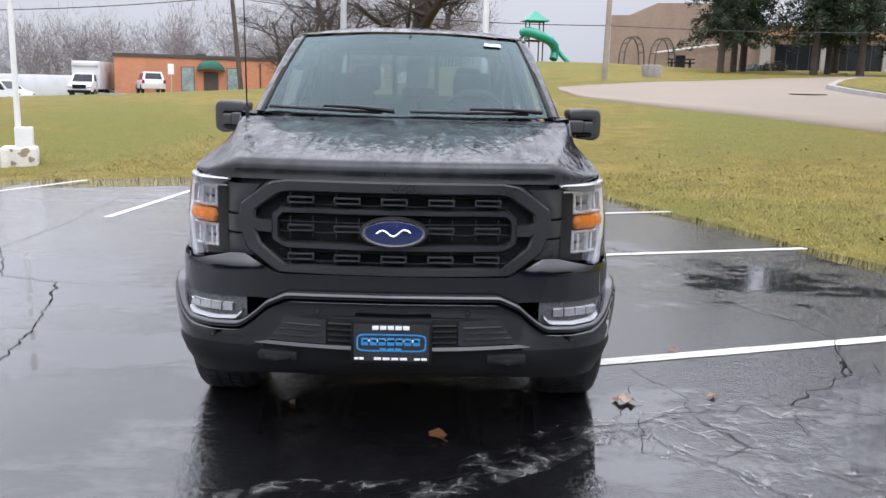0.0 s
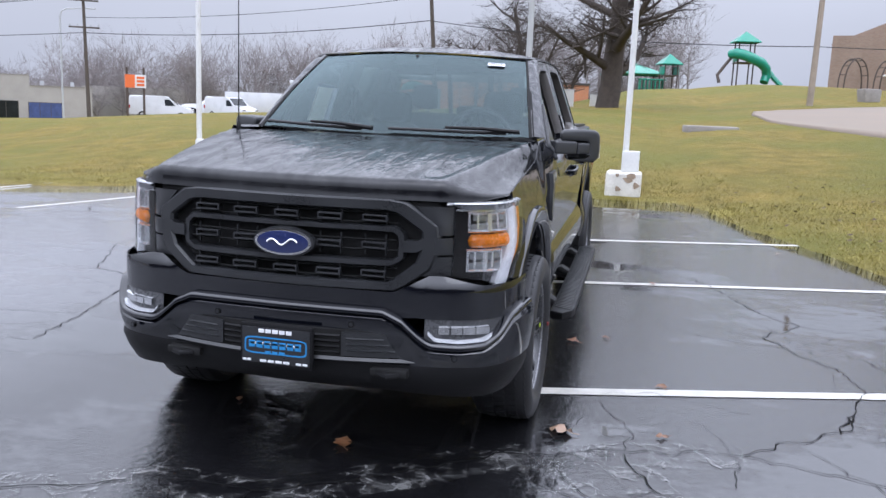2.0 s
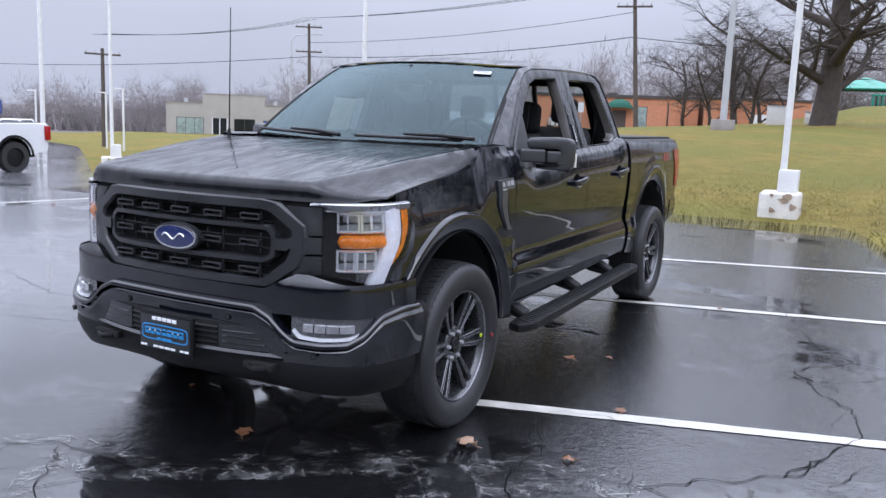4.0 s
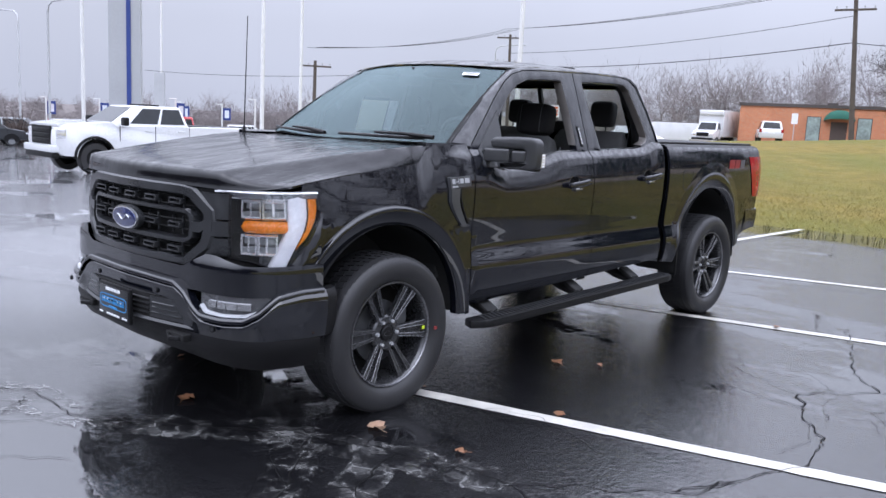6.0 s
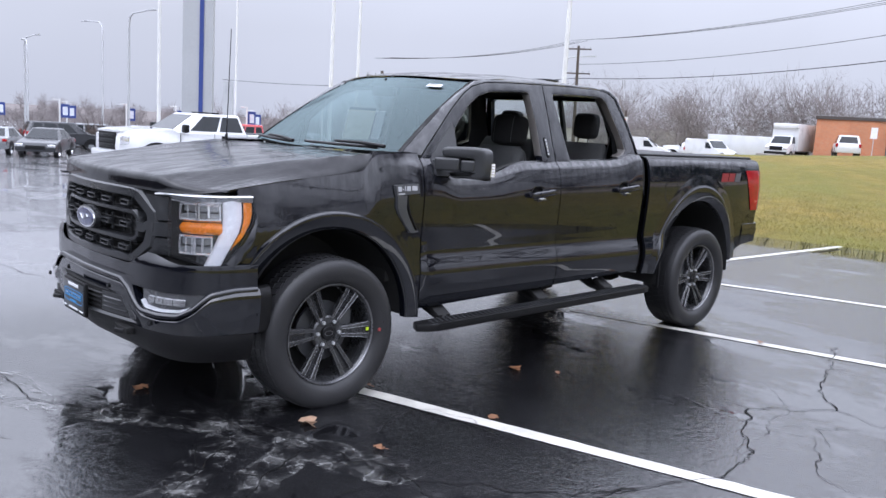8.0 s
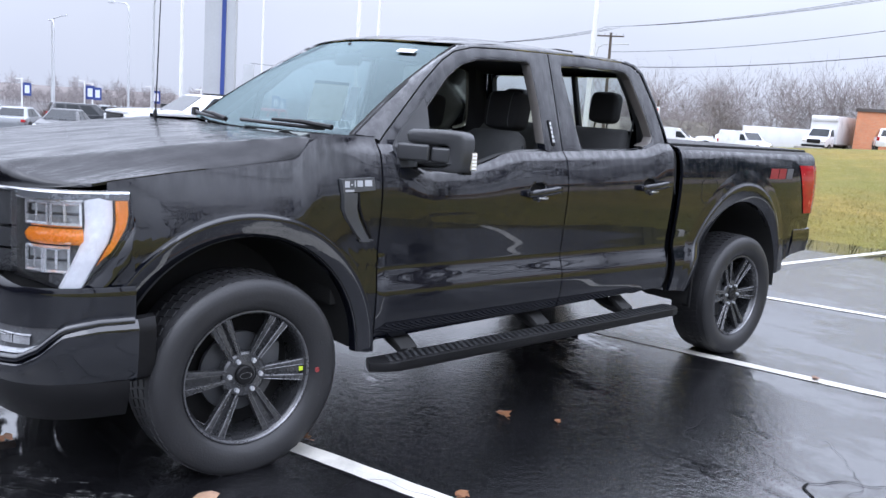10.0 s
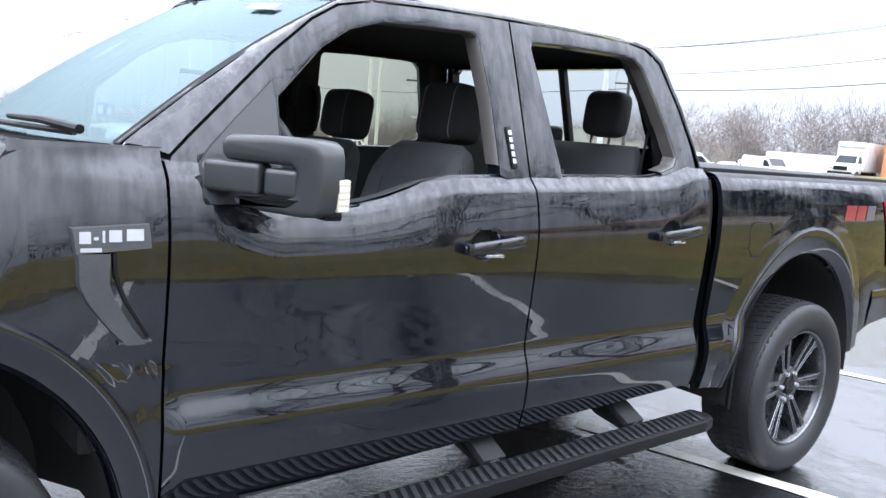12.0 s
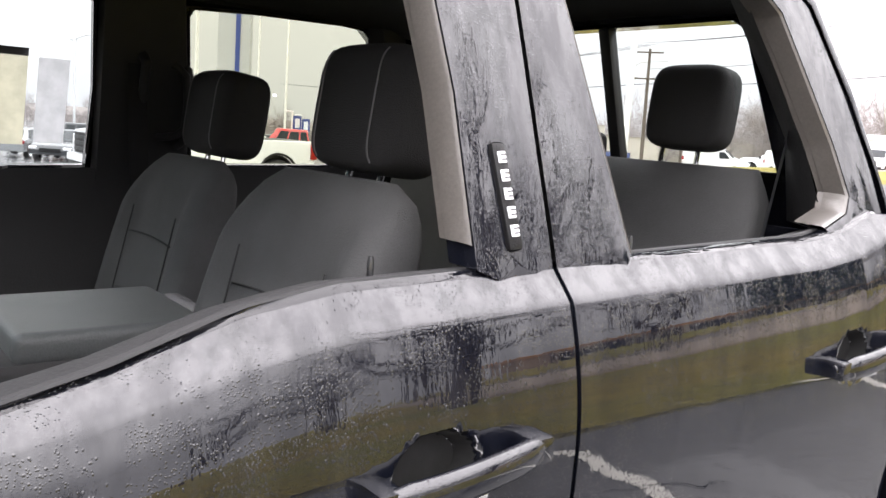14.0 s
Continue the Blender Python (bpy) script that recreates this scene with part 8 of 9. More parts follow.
brick_b = thing("brick_building", "low orange brick building with a green awning", "building", at=grounded(-28.0, 71.2, 0.25), rz=16.2)
part("wall", wall_box(bmesh.new(), 0, 15.3, 0, 16, -0.8, 3.75), BRICK, brick_b, "", False)
part("roof_edge", wall_box(bmesh.new(), -0.12, 15.42, -0.12, 16.1, 3.75, 4.02), ROOFEDGE, brick_b, "dark metal roof edge", False)
for x in (7.0, 13.4):
    part("roof_vent", wall_box(bmesh.new(), x, x + 0.9, 3, 4, 4.0, 4.3), ROOFEDGE, brick_b, "", False)
shop_window(brick_b, 5.6, 6.75, 0.15, 3.0, PALEWIN, 1)
shop_window(brick_b, 9.6, 10.75, 0.15, 3.0, PALEWIN, 1)
door = part("door", wall_box(bmesh.new(), 7.55, 8.85, -0.04, 0.1, 0.0, 2.6), BROWNPOST, brick_b, "brown double door", False)
rows = []
for t in frange(0, math.pi, 17):
    rows.append([(8.2 - 1.25 * math.cos(t) * k, -1.1 * math.sin(p) * (0.35 + 0.65 * math.sin(t)), 2.65 + 1.0 * math.sin(t) * math.cos(p) ** 0.6 if k else 2.65) for k, p in ((1, 0.0), (1, 0.4), (1, 0.8), (1, 1.2), (1, 1.5))])
part("awning", grid(rows), GREENCLOTH, brick_b, "rounded dark green canvas awning")
for x in (7.0, 9.0):
    part("planter", wall_box(bmesh.new(), x, x + 0.5, -0.9, 0, 0, 0.9), BRICK, brick_b, "", False)
bm = bmesh.new()
tube(bm, [(12.6, -0.06, 0.0), (12.6, -0.06, 3.5)], 0.06, 8)
part("downpipe", bm, ROOFEDGE, brick_b)
annex = thing("annex_building", "lower orange brick annex beside the brick building", "building", at=grounded(-12.6, 74.6, 0.3), rz=16.2)
part("wall", wall_box(bmesh.new(), 0, 9, 0, 10, -0.8, 2.9), BRICK, annex, "", False)
part("garage_door", wall_box(bmesh.new(), 4.2, 6.4, -0.05, 0.05, -0.6, 1.7), WHITE, annex, "white roll-up door", False)
part("roof_edge", wall_box(bmesh.new(), -0.1, 9.1, -0.1, 10.1, 2.9, 3.1), ROOFEDGE, annex, "", False)
rows = []
for u in frange(-24, 13, 60):
    row = []
    for v in frange(-6.0, -0.05, 6):
        a = radians(16.2)
        x, y = -28.0 + u * math.cos(a) - v * math.sin(a), 71.2 + u * math.sin(a) + v * math.cos(a)
        row.append((x, y, ground_height(x, y) + 0.05))
    rows.append(row)
tagged(part("pavement", rim_back(grid(rows), (0, 0, -0.2)), CONCRETE, None, "", True, 180), "grey paved parking strip in front of the brick building", "pavement", kind="structure")
sgn = thing("sign_post", "small white sign on a thin post", "sign", at=grounded(-22.8, 70.4, 0.05), rz=16)
bm = bmesh.new()
tube(bm, [(0, 0, 0), (0, 0, 2.6)], 0.035, 8)
part("post", bm, GREYPOLE, sgn)
part("panel", wall_box(bmesh.new(), -0.25, 0.25, -0.06, -0.03, 1.7, 2.6), WHITE, sgn, "", False)

grey_b = thing("grey_building", "low warm grey shop building with a stepped parapet", "building", at=(-77.3, 72.4, -1.95), rz=40.9)
part("wall", wall_box(bmesh.new(), 0, 18.7, 0, 14, -0.5, 4.15), STUCCO, grey_b, "", False)
part("parapet", wall_box(bmesh.new(), 4.4, 12.0, -0.02, 5, 2.6, 5.3), STUCCO, grey_b, "", False)
for c0, c1 in ((-0.1, 4.38), (12.02, 18.8)):
    part("coping", wall_box(bmesh.new(), c0, c1, -0.08, 14.1, 4.15, 4.26), CURB, grey_b, "", False)
part("coping", wall_box(bmesh.new(), 4.35, 12.05, -0.06, 5.05, 5.3, 5.42), CURB, grey_b, "", False)
for x in (2.0, 13.2, 16.5):
    part("roof_vent", wall_box(bmesh.new(), x, x + 0.4, 2, 2.5, 4.2, 4.8), GREYPOLE, grey_b, "", False)
shop_window(grey_b, 1.2, 4.5, 0.3, 2.4, PALEWIN, 3)
shop_window(grey_b, 8.2, 10.8, 0.3, 2.4, DARKWIN, 2)
shop_window(grey_b, 11.8, 15.4, 0.3, 2.3, BLUEWIN, 3)
d2 = part("door", wall_box(bmesh.new(), 5.5, 7.4, -0.05, 0.1, 0, 2.4), DARKWIN, grey_b, "glass double door", False)
for x in (5.5, 6.4, 7.3):
    part("door_frame", wall_box(bmesh.new(), x, x + 0.1, -0.08, 0.05, 0, 2.4), WHITE, d2, "", False)
shed = thing("grey_building", "long low grey side wall of a shop building", "building", at=(-70.0, 92.0, -1.4), rz=30)
part("wall", wall_box(bmesh.new(), 0, 18, 0, 8, -0.5, 4.0), STUCCO, shed, "", False)

school = thing("school_building", "large tan and brown brick school with dark windows", "building", at=(18.2, 83.5, ground_height(20, 80) + 0.2), rz=-14)
part("wall", wall_box(bmesh.new(), 0, 13.5, 0, 20, -3, 5.0), TANBRICK, school, "", False)
bm = bmesh.new()
prism(bm, [(-0.1, 4.2), (4.5, 6.2), (13.6, 6.2), (13.6, 4.2)], lambda u, v, w: (u, 0.2 + w, v), 18)
part("upper_wall", bm, TANBRICK, school, "", False)
part("lower_wing", wall_box(bmesh.new(), 12.5, 60, -6, 14, -3, 2.6), TANBRICK, school, "", False)
part("wing_edge", wall_box(bmesh.new(), 12.4, 60.1, -6.4, 14, 2.6, 3.5), EAVES, school, "", False)
for i in range(7):
    shop_window(school, 15.2 + 5.2 * i, 19.2 + 5.2 * i, -1.2, 1.9, DARKWIN, 4, -6.0)
    part("pier", wall_box(bmesh.new(), 13.9 + 5.2 * i, 14.8 + 5.2 * i, -6.5, -6.0, -3, 2.6), STUCCO, school, "", False)
shop_window(school, 6.6, 7.6, -0.2, 1.1, DARKWIN, 1)
bm = bmesh.new()
tube(bm, [(4.5, -0.4, 1.3), (12.4, -0.4, 2.4)], 0.09, 8)
part("ramp_rail", bm, WHITEPOLE, school)

# ---------------------------------------------------------------- vehicles
def wheel_at(parent, x, y, r, w, mat=CARGREY):
    bm = bmesh.new()
    for rad, a, b in ((r, -w / 2, w / 2),):
        prof = [(r * 0.62, a), (r * 0.96, a), (r, a + 0.04), (r, b - 0.04), (r * 0.96, b), (r * 0.62, b)]
        rows = [[(x + q * math.cos(t), y + p, r + q * math.sin(t)) for t in frange(0, 2 * math.pi, 25)] for q, p in prof]
        grid(rows, bm)
    wh = part("wheel", bm, RUBBER, parent)
    s = 1 if y > 0 else -1
    bm = bmesh.new()
    rows = [[(x + q * math.cos(t), y + s * p, r + q * math.sin(t)) for t in frange(0, 2 * math.pi, 25)] for q, p in ((r * 0.64, w * 0.45), (r * 0.58, w * 0.30), (r * 0.15, w * 0.40), (0.001, w * 0.42))]
    part("rim", grid(rows, bm), mat, wh)


def cabin_glass(parent, lo, hi, z0, z1, w0, w1, splits, paint):
    """Glasshouse from (x0, x1) at z0 to (x0, x1) at z1, with panes."""
    L = [Vector((lo[0], -w0, z0)), Vector((lo[1], -w0, z0)), Vector((lo[1], w0, z0)), Vector((lo[0], w0, z0))]
    H = [Vector((hi[0], -w1, z1)), Vector((hi[1], -w1, z1)), Vector((hi[1], w1, z1)), Vector((hi[0], w1, z1))]
    bm = bmesh.new()
    a, b = [bm.verts.new(v) for v in L], [bm.verts.new(v) for v in H]
    for i in range(4):
        bm.faces.new((a[i], a[(i + 1) % 4], b[(i + 1) % 4], b[i]))
    bm.faces.new(b)
    bmesh.ops.bevel(bm, geom=list(bm.edges), offset=0.05, segments=3, profile=0.5, affect="EDGES")
    cab = part("cab", bm, paint, parent)

    def pane(p, u0, u1, v0, v1, name):
        q = lambda u, v: (p[0].lerp(p[1], u)).lerp(p[3].lerp(p[2], u), v)
        n = (p[1] - p[0]).cross(p[3] - p[0]).normalized() * 0.012
        bm = bmesh.new()
        rows = [[tuple(q(u, v) + n) for u in (u0, u1)] for v in (v0, v1)]
        part(name, rim_back(grid(rows, bm), -n), DARKWIN, cab, "", False)
    for s in range(len(splits) - 1):
        u0, u1 = splits[s] + 0.02, splits[s + 1] - 0.02
        pane((L[0], L[1], H[1], H[0]), u0, u1, 0.12, 0.86, "side_window")
        pane((L[2], L[3], H[3], H[2]), 1 - u1, 1 - u0, 0.12, 0.86, "side_window")
    pane((L[1], L[2], H[2], H[1]), 0.06, 0.94, 0.06, 0.90, "windscreen")
    pane((L[3], L[0], H[0], H[3]), 0.10, 0.90, 0.18, 0.85, "rear_window")
    return cab


def body_shell(profile, w, tuck, parent, paint, bevel=0.07):
    bm = bmesh.new()
    prism(bm, profile, lambda u, v, q: (u, -w + q, v), 2 * w, bevel)
    for v in bm.verts:
        v.co.y *= 1 - tuck * max(0, (v.co.z - 0.7)) - 0.05 * max(0, abs(v.co.x) / abs(profile[0][0]) - 0.75)
    return part("body", bm, paint, parent)


def lights(parent, xf, xr, w, zf, zr, hf=0.16, hr=0.3):
    for s in (-1, 1):
        bm = bmesh.new()
        box(bm, (xf - 0.10, s * (w - 0.17), zf), (0.26, 0.34, hf), 0.03)
        part("headlight", bm, SILVER, parent)
        bm = bmesh.new()
        box(bm, (xr + 0.06, s * (w - 0.08), zr), (0.18, 0.20, hr), 0.03)
        part("tail_light", bm, REDLAMP, parent)


def arch_dark(parent, x, r, w):
    for s in (-1, 1):
        bm = bmesh.new()
        rows = [[(x + q * math.cos(t), s * (w + 0.012), r * 0.95 + q * math.sin(t)) for t in frange(-0.1, math.pi + 0.1, 21)] for q in (r * 1.30, r * 0.5)]
        part("wheel_arch", rim_back(grid(rows, bm), (0, -s * 0.05, 0)), TRIM, parent)


def pickup(at, rz, paint, label, lifted=0.0):
    v = thing("pickup_truck", label, "pickup truck", "parked vehicles", at=at, rz=rz)
    # side profile with the wheel openings cut into its lower edge
    R_A = 0.53

    def opening(cx):
        return [(cx - R_A * math.cos(t), 0.47 + R_A * math.sin(t)) for t in frange(0.05, math.pi - 0.05, 13)]

    low = [(-2.86, 0.60)] + opening(-1.80) + opening(1.92) + [(2.78, 0.52)]
    top = [(2.94, 0.62), (2.99, 0.90), (2.96, 1.22), (2.86, 1.34), (2.60, 1.40), (1.55, 1.47), (1.42, 1.46), (1.30, 1.37), (-0.98, 1.40), (-1.02, 1.36), (-1.06, 1.39), (-2.88, 1.41), (-2.95, 1.36), (-2.95, 0.90), (-2.92, 0.62)]
    prof = low + top
    bm = bmesh.new()
    rows = []
    for y, k in ((-1.0, 0.972), (-0.985, 0.99), (-0.94, 1.0), (0.94, 1.0), (0.985, 0.99), (1.0, 0.972)):
        row = []
        for x, z in prof:
            w = y * (1 - 0.05 * max(0, z - 0.9) - 0.08 * smooth01(abs(x), 2.3, 3.0))
            row.append((x * (0.5 + 0.5 * k), w, 0.9 + (z - 0.9) * k if z > 1.1 else z))
        rows.append(row)
    grid(rows, bm, close=True)
    for row in (rows[0], rows[-1]):
        bm.faces.new([bm.verts.new(q) for q in row])
    part("body", bm, paint, v)
    bm = bmesh.new()
    rows = [[(x, y, z) for y in (-0.90, 0.90)] for x, z in ((2.92, 1.36), (2.60, 1.415), (1.55, 1.485), (1.2, 1.42))]
    part("hood", rim_back(grid(rows, bm), (0, 0, -0.05)), paint, v)
    cabin_glass(v, (-1.0, 1.50), (-0.80, 0.62), 1.37, 1.96, 0.93, 0.72, (0.03, 0.40, 0.80), paint)
    for s in (-1, 1):
        bm = bmesh.new()
        box(bm, (0.05, s * 0.975, 0.50), (2.2, 0.06, 0.10), 0.02)
        part("sill", bm, TRIM, v)
        for x in (1.20, 0.12, -0.98):
            bm = bmesh.new()
            box(bm, (x, s * 0.978, 0.98), (0.012, 0.03, 0.78), 0)
            part("door_gap", bm, SHADEBLACK, v)
        for x in (0.32, -0.72):
            bm = bmesh.new()
            box(bm, (x, s * 0.99, 1.24), (0.22, 0.03, 0.04), 0.01)
            part("door_handle", bm, paint, v)
        bm = bmesh.new()
        box(bm, (1.12, s * 1.12, 1.50), (0.16, 0.24, 0.24), 0.05)
        part("door_mirror", bm, TRIM, v)
        for cx in (1.92, -1.80):
            rows = [[(cx + q * math.cos(t), s * y, 0.47 + q * math.sin(t)) for t in frange(-0.05, math.pi + 0.05, 25)] for q, y in ((R_A + 0.07, 0.99), (R_A + 0.05, 1.025), (R_A, 1.025), (R_A - 0.01, 0.70), (0.1, 0.68))]
            part("wheel_arch", grid(rows), TRIM, v)
            wheel_at(v, cx, s * 0.88, 0.44, 0.28, TRIM)
    lights(v, 2.93, -2.95, 0.95, 1.12, 1.12, 0.26, 0.42)
    for z, h in ((1.20, 0.09), (1.06, 0.09), (0.92, 0.09)):
        bm = bmesh.new()
        box(bm, (2.985, 0, z), (0.06, 1.16, h), 0.02)
        part("grille_bar", bm, TRIM, v)
    bm = bmesh.new()
    box(bm, (2.97, 0, 1.06), (0.05, 1.26, 0.50), 0.02)
    part("grille", bm, SHADEBLACK, v)
    bm = bmesh.new()
    box(bm, (3.00, 0, 0.70), (0.22, 1.88, 0.20), 0.06)
    part("front_bumper", bm, paint, v)
    bm = bmesh.new()
    box(bm, (2.97, 0, 0.53), (0.22, 1.80, 0.16), 0.05)
    part("lower_bumper", bm, TRIM, v)
    bm = bmesh.new()
    box(bm, (-1.98, 0, 1.398), (1.75, 1.6, 0.03), 0.01)
    part("bed", bm, TRIM, v)
    bm = bmesh.new()
    box(bm, (0.0, 0, 0.55), (5.2, 1.2, 0.25), 0.05)
    part("underbody", bm, UNDER, v)
    return v


def van(at, rz, paint, label, L=5.4, H=2.1):
    v = thing("van", label, "van", "parked vehicles", at=at, rz=rz)
    h = L / 2
    body_shell([(h, 0.40), (h + 0.03, 0.85), (h - 0.25, 1.12), (h - 1.05, 1.22), (h - 1.25, 1.30), (h - 2.05, H - 0.05), (h - 2.4, H), (-h + 0.15, H), (-h, H - 0.25), (-h, 0.42)], 0.98, 0.07, v, paint)
    for s in (-1, 1):
        bm = bmesh.new()
        rows = [[(x, s * (0.985 - 0.07 * (z - 0.7)), z) for x in (xa, xb)] for z, xa, xb in ((1.25, h - 2.30, h - 1.40), (1.80, h - 2.35, h - 1.90))]
        part("side_window", rim_back(grid(rows, bm), (0, -s * 0.05, 0)), DARKWIN, v, "", False)
    bm = bmesh.new()
    rows = [[(x, y, z) for y in (-0.80, 0.80)] for x, z in ((h - 1.255, 1.36), (h - 1.97, H - 0.10))]
    part("windscreen", rim_back(grid(rows, bm), (-0.05, 0, 0)), DARKWIN, v, "", False)
    for x in (h - 0.95, -h + 1.15):
        for s in (-1, 1):
            wheel_at(v, x, s * 0.86, 0.36, 0.24)
    lights(v, h, -h, 0.95, 0.92, 1.1)
    bm = bmesh.new()
    box(bm, (h + 0.02, 0, 0.52), (0.16, 1.8, 0.22), 0.05)
    part("front_bumper", bm, TRIM, v)
    return v


def box_truck(at, rz, label):
    v = thing("box_truck", label, "box truck", "parked vehicles", at=at, rz=rz)
    bm = bmesh.new()
    box(bm, (-1.6, 0, 2.0), (5.2, 2.3, 2.35), 0.05)
    part("cargo_box", bm, CARWHITE, v, "white cargo box")
    bm = bmesh.new()
    box(bm, (0.95, 0, 2.95), (0.6, 2.2, 0.42), 0.14)
    part("wind_fairing", bm, CARWHITE, v)
    body_shell([(3.0, 0.55), (3.02, 0.95), (2.85, 1.25), (2.0, 1.40), (1.0, 1.42), (1.0, 0.55)], 0.98, 0.04, v, CARWHITE)
    cabin_glass(v, (0.95, 2.15), (1.0, 1.55), 1.36, 2.10, 0.94, 0.80, (0.06, 0.86), CARWHITE)
    for x in (2.05, -2.2):
        for s in (-1, 1):
            wheel_at(v, x, s * 0.90, 0.40, 0.26)
    lights(v, 3.02, -4.2, 0.95, 0.98, 0.9)
    bm = bmesh.new()
    box(bm, (3.02, 0, 0.98), (0.10, 1.1, 0.34), 0.03)
    box(bm, (3.04, 0, 0.58), (0.20, 1.9, 0.24), 0.05)
    part("grille", bm, TRIM, v)
    bm = bmesh.new()
    box(bm, (-1.4, 0, 0.62), (5.0, 0.9, 0.22), 0.03)
    part("chassis", bm, UNDER, v)
    return v


def trailer(at, rz):
    v = thing("cargo_trailer", "plain white enclosed cargo trailer", "trailer", "parked vehicles", at=at, rz=rz)
    bm = bmesh.new()
    box(bm, (0, 0, 1.62), (7.5, 2.3, 2.05), 0.06)
    part("body", bm, CARWHITE, v)
    for x in (-0.5, 0.5):
        for s in (-1, 1):
            wheel_at(v, x, s * 1.05, 0.36, 0.22)
    return v


def suv(at, rz, paint, label, L=4.7, H=1.78):
    v = thing("suv", label, "car", "parked vehicles", at=at, rz=rz)
    h = L / 2
    body_shell([(h, 0.42), (h + 0.02, 0.75), (h - 0.2, 1.0), (h - 1.2, 1.10), (-h + 0.05, 1.12), (-h - 0.02, 0.8), (-h, 0.42)], 0.92, 0.06, v, paint)
    cabin_glass(v, (-h + 0.10, h - 1.05), (-h + 0.38, h - 1.95), 1.06, H, 0.88, 0.68, (0.02, 0.24, 0.54, 0.84), paint)
    for x in (h - 0.95, -h + 0.95):
        arch_dark(v, x, 0.36, 0.91)
        for s in (-1, 1):
            wheel_at(v, x, s * 0.80, 0.36, 0.24)
    lights(v, h, -h, 0.90, 0.80, 1.0)
    bm = bmesh.new()
    box(bm, (-h - 0.005, 0, 0.86), (0.03, 0.55, 0.14), 0.005)
    part("plate", bm, WHITE, v)
    return v


def sedan(at, rz, paint, label, L=4.5):
    v = thing("sedan", label, "car", "parked vehicles", at=at, rz=rz)
    h = L / 2
    body_shell([(h - 0.02, 0.32), (h, 0.55), (h - 0.2, 0.74), (h - 1.3, 0.90), (-h + 0.9, 0.95), (-h + 0.05, 0.92), (-h, 0.6), (-h + 0.05, 0.34)], 0.90, 0.10, v, paint)
    cabin_glass(v, (-h + 0.55, h - 1.20), (-h + 1.35, h - 2.05), 0.88, 1.40, 0.84, 0.60, (0.08, 0.44, 0.80), paint)
    for x in (h - 0.85, -h + 0.9):
        arch_dark(v, x, 0.33, 0.885)
        for s in (-1, 1):
            wheel_at(v, x, s * 0.78, 0.33, 0.22, SILVER)
    lights(v, h, -h, 0.88, 0.62, 0.78, 0.12, 0.14)
    bm = bmesh.new()
    box(bm, (h - 0.02, 0, 0.52), (0.06, 0.9, 0.20), 0.03)
    part("grille", bm, TRIM, v)
    return v


white_pickup = pickup(at_lot(-19.9, 9.6), 270, CARWHITE, "white crew-cab pickup truck parked on wet asphalt")
suv(at_lot(-51.6, 28.0), 239, CARRED, "tall red car parked behind the white pickup", 4.4, 2.25)
for x in (-0.30, -0.05, 0.20):
    bm = bmesh.new()
    box(bm, (x, 0.0, 1.985), (0.12, 0.62, 0.05), 0.015)
    part("roof_lamp", bm, TRIM, white_pickup, "low black roof lamp")
sedan(at_lot(-39.5, 11.0), 330, CARDARK, "dark grey coupe parked at the car lot")
sedan(at_lot(-43.0, 9.8), 150, CARGREY, "silver grey sedan parked at the car lot")
box_truck(at_lot(-30.0, 70.6), 276, "white box truck parked by the brick building")
trailer(at_lot(-37.5, 77.5), 190)
suv(at_lot(-23.4, 66.6), 116, CARWHITE, "white suv parked in front of the brick building")
van(at_lot(-41.0, 64.0), 25, CARWHITE, "white cargo van with roof rack")
van(at_lot(-37.6, 70.5), -20, CARWHITE, "white cargo van in a row of vans")
pickup(at_lot(-40.5, 72.5), 200, CARWHITE, "white work pickup truck in a row of vans")
van(at_lot(-46.0, 71.5), 15, CARWHITE, "white cargo van in a row of vans")
suv(at_lot(-52.0, 16.0), 80, CARDARK, "dark car among rows of cars at the car lot")
suv(at_lot(-56.0, 24.0), 80, CARWHITE, "white car among rows of cars at the car lot")
for i, (x, y, c) in enumerate(((-60, 18, CARDARK), (-62, 22, CARGREY), (-58, 29, CARWHITE), (-64, 27, CARRED), (-62, 33, CARDARK), (-66, 12, CARGREY), (-55, 37, CARWHITE))):
    suv(at_lot(x, y), 70 + 9 * i, c, ("dark", "silver", "white", "red", "dark", "silver", "white")[i] + " parked car in a row at the car lot")

# ---------------------------------------------------------------- the car lot's pylon, banners, bushes
py = thing("sign_pylon", "tall pale grey sign pylon with a blue stripe", "sign pylon", at=at_lot(-41.66, 20.03, -0.2), rz=57)
part("column", wall_box(bmesh.new(), -0.84, 0.84, -0.5, 0.5, 0, 17), PYLON, py, "", False)
part("stripe", wall_box(bmesh.new(), 0.10, 0.33, -0.56, -0.5, 0, 17), BANNER, py, "blue stripe", False)
pp = thing("concrete_post", "short grey post beside the pylon", "post", at=at_lot(-34.4, 18.1, -0.1), rz=57)
part("shaft", wall_box(bmesh.new(), -0.24, 0.24, -0.20, 0.20, 0, 4.15), GREYPOLE, pp, "", False)


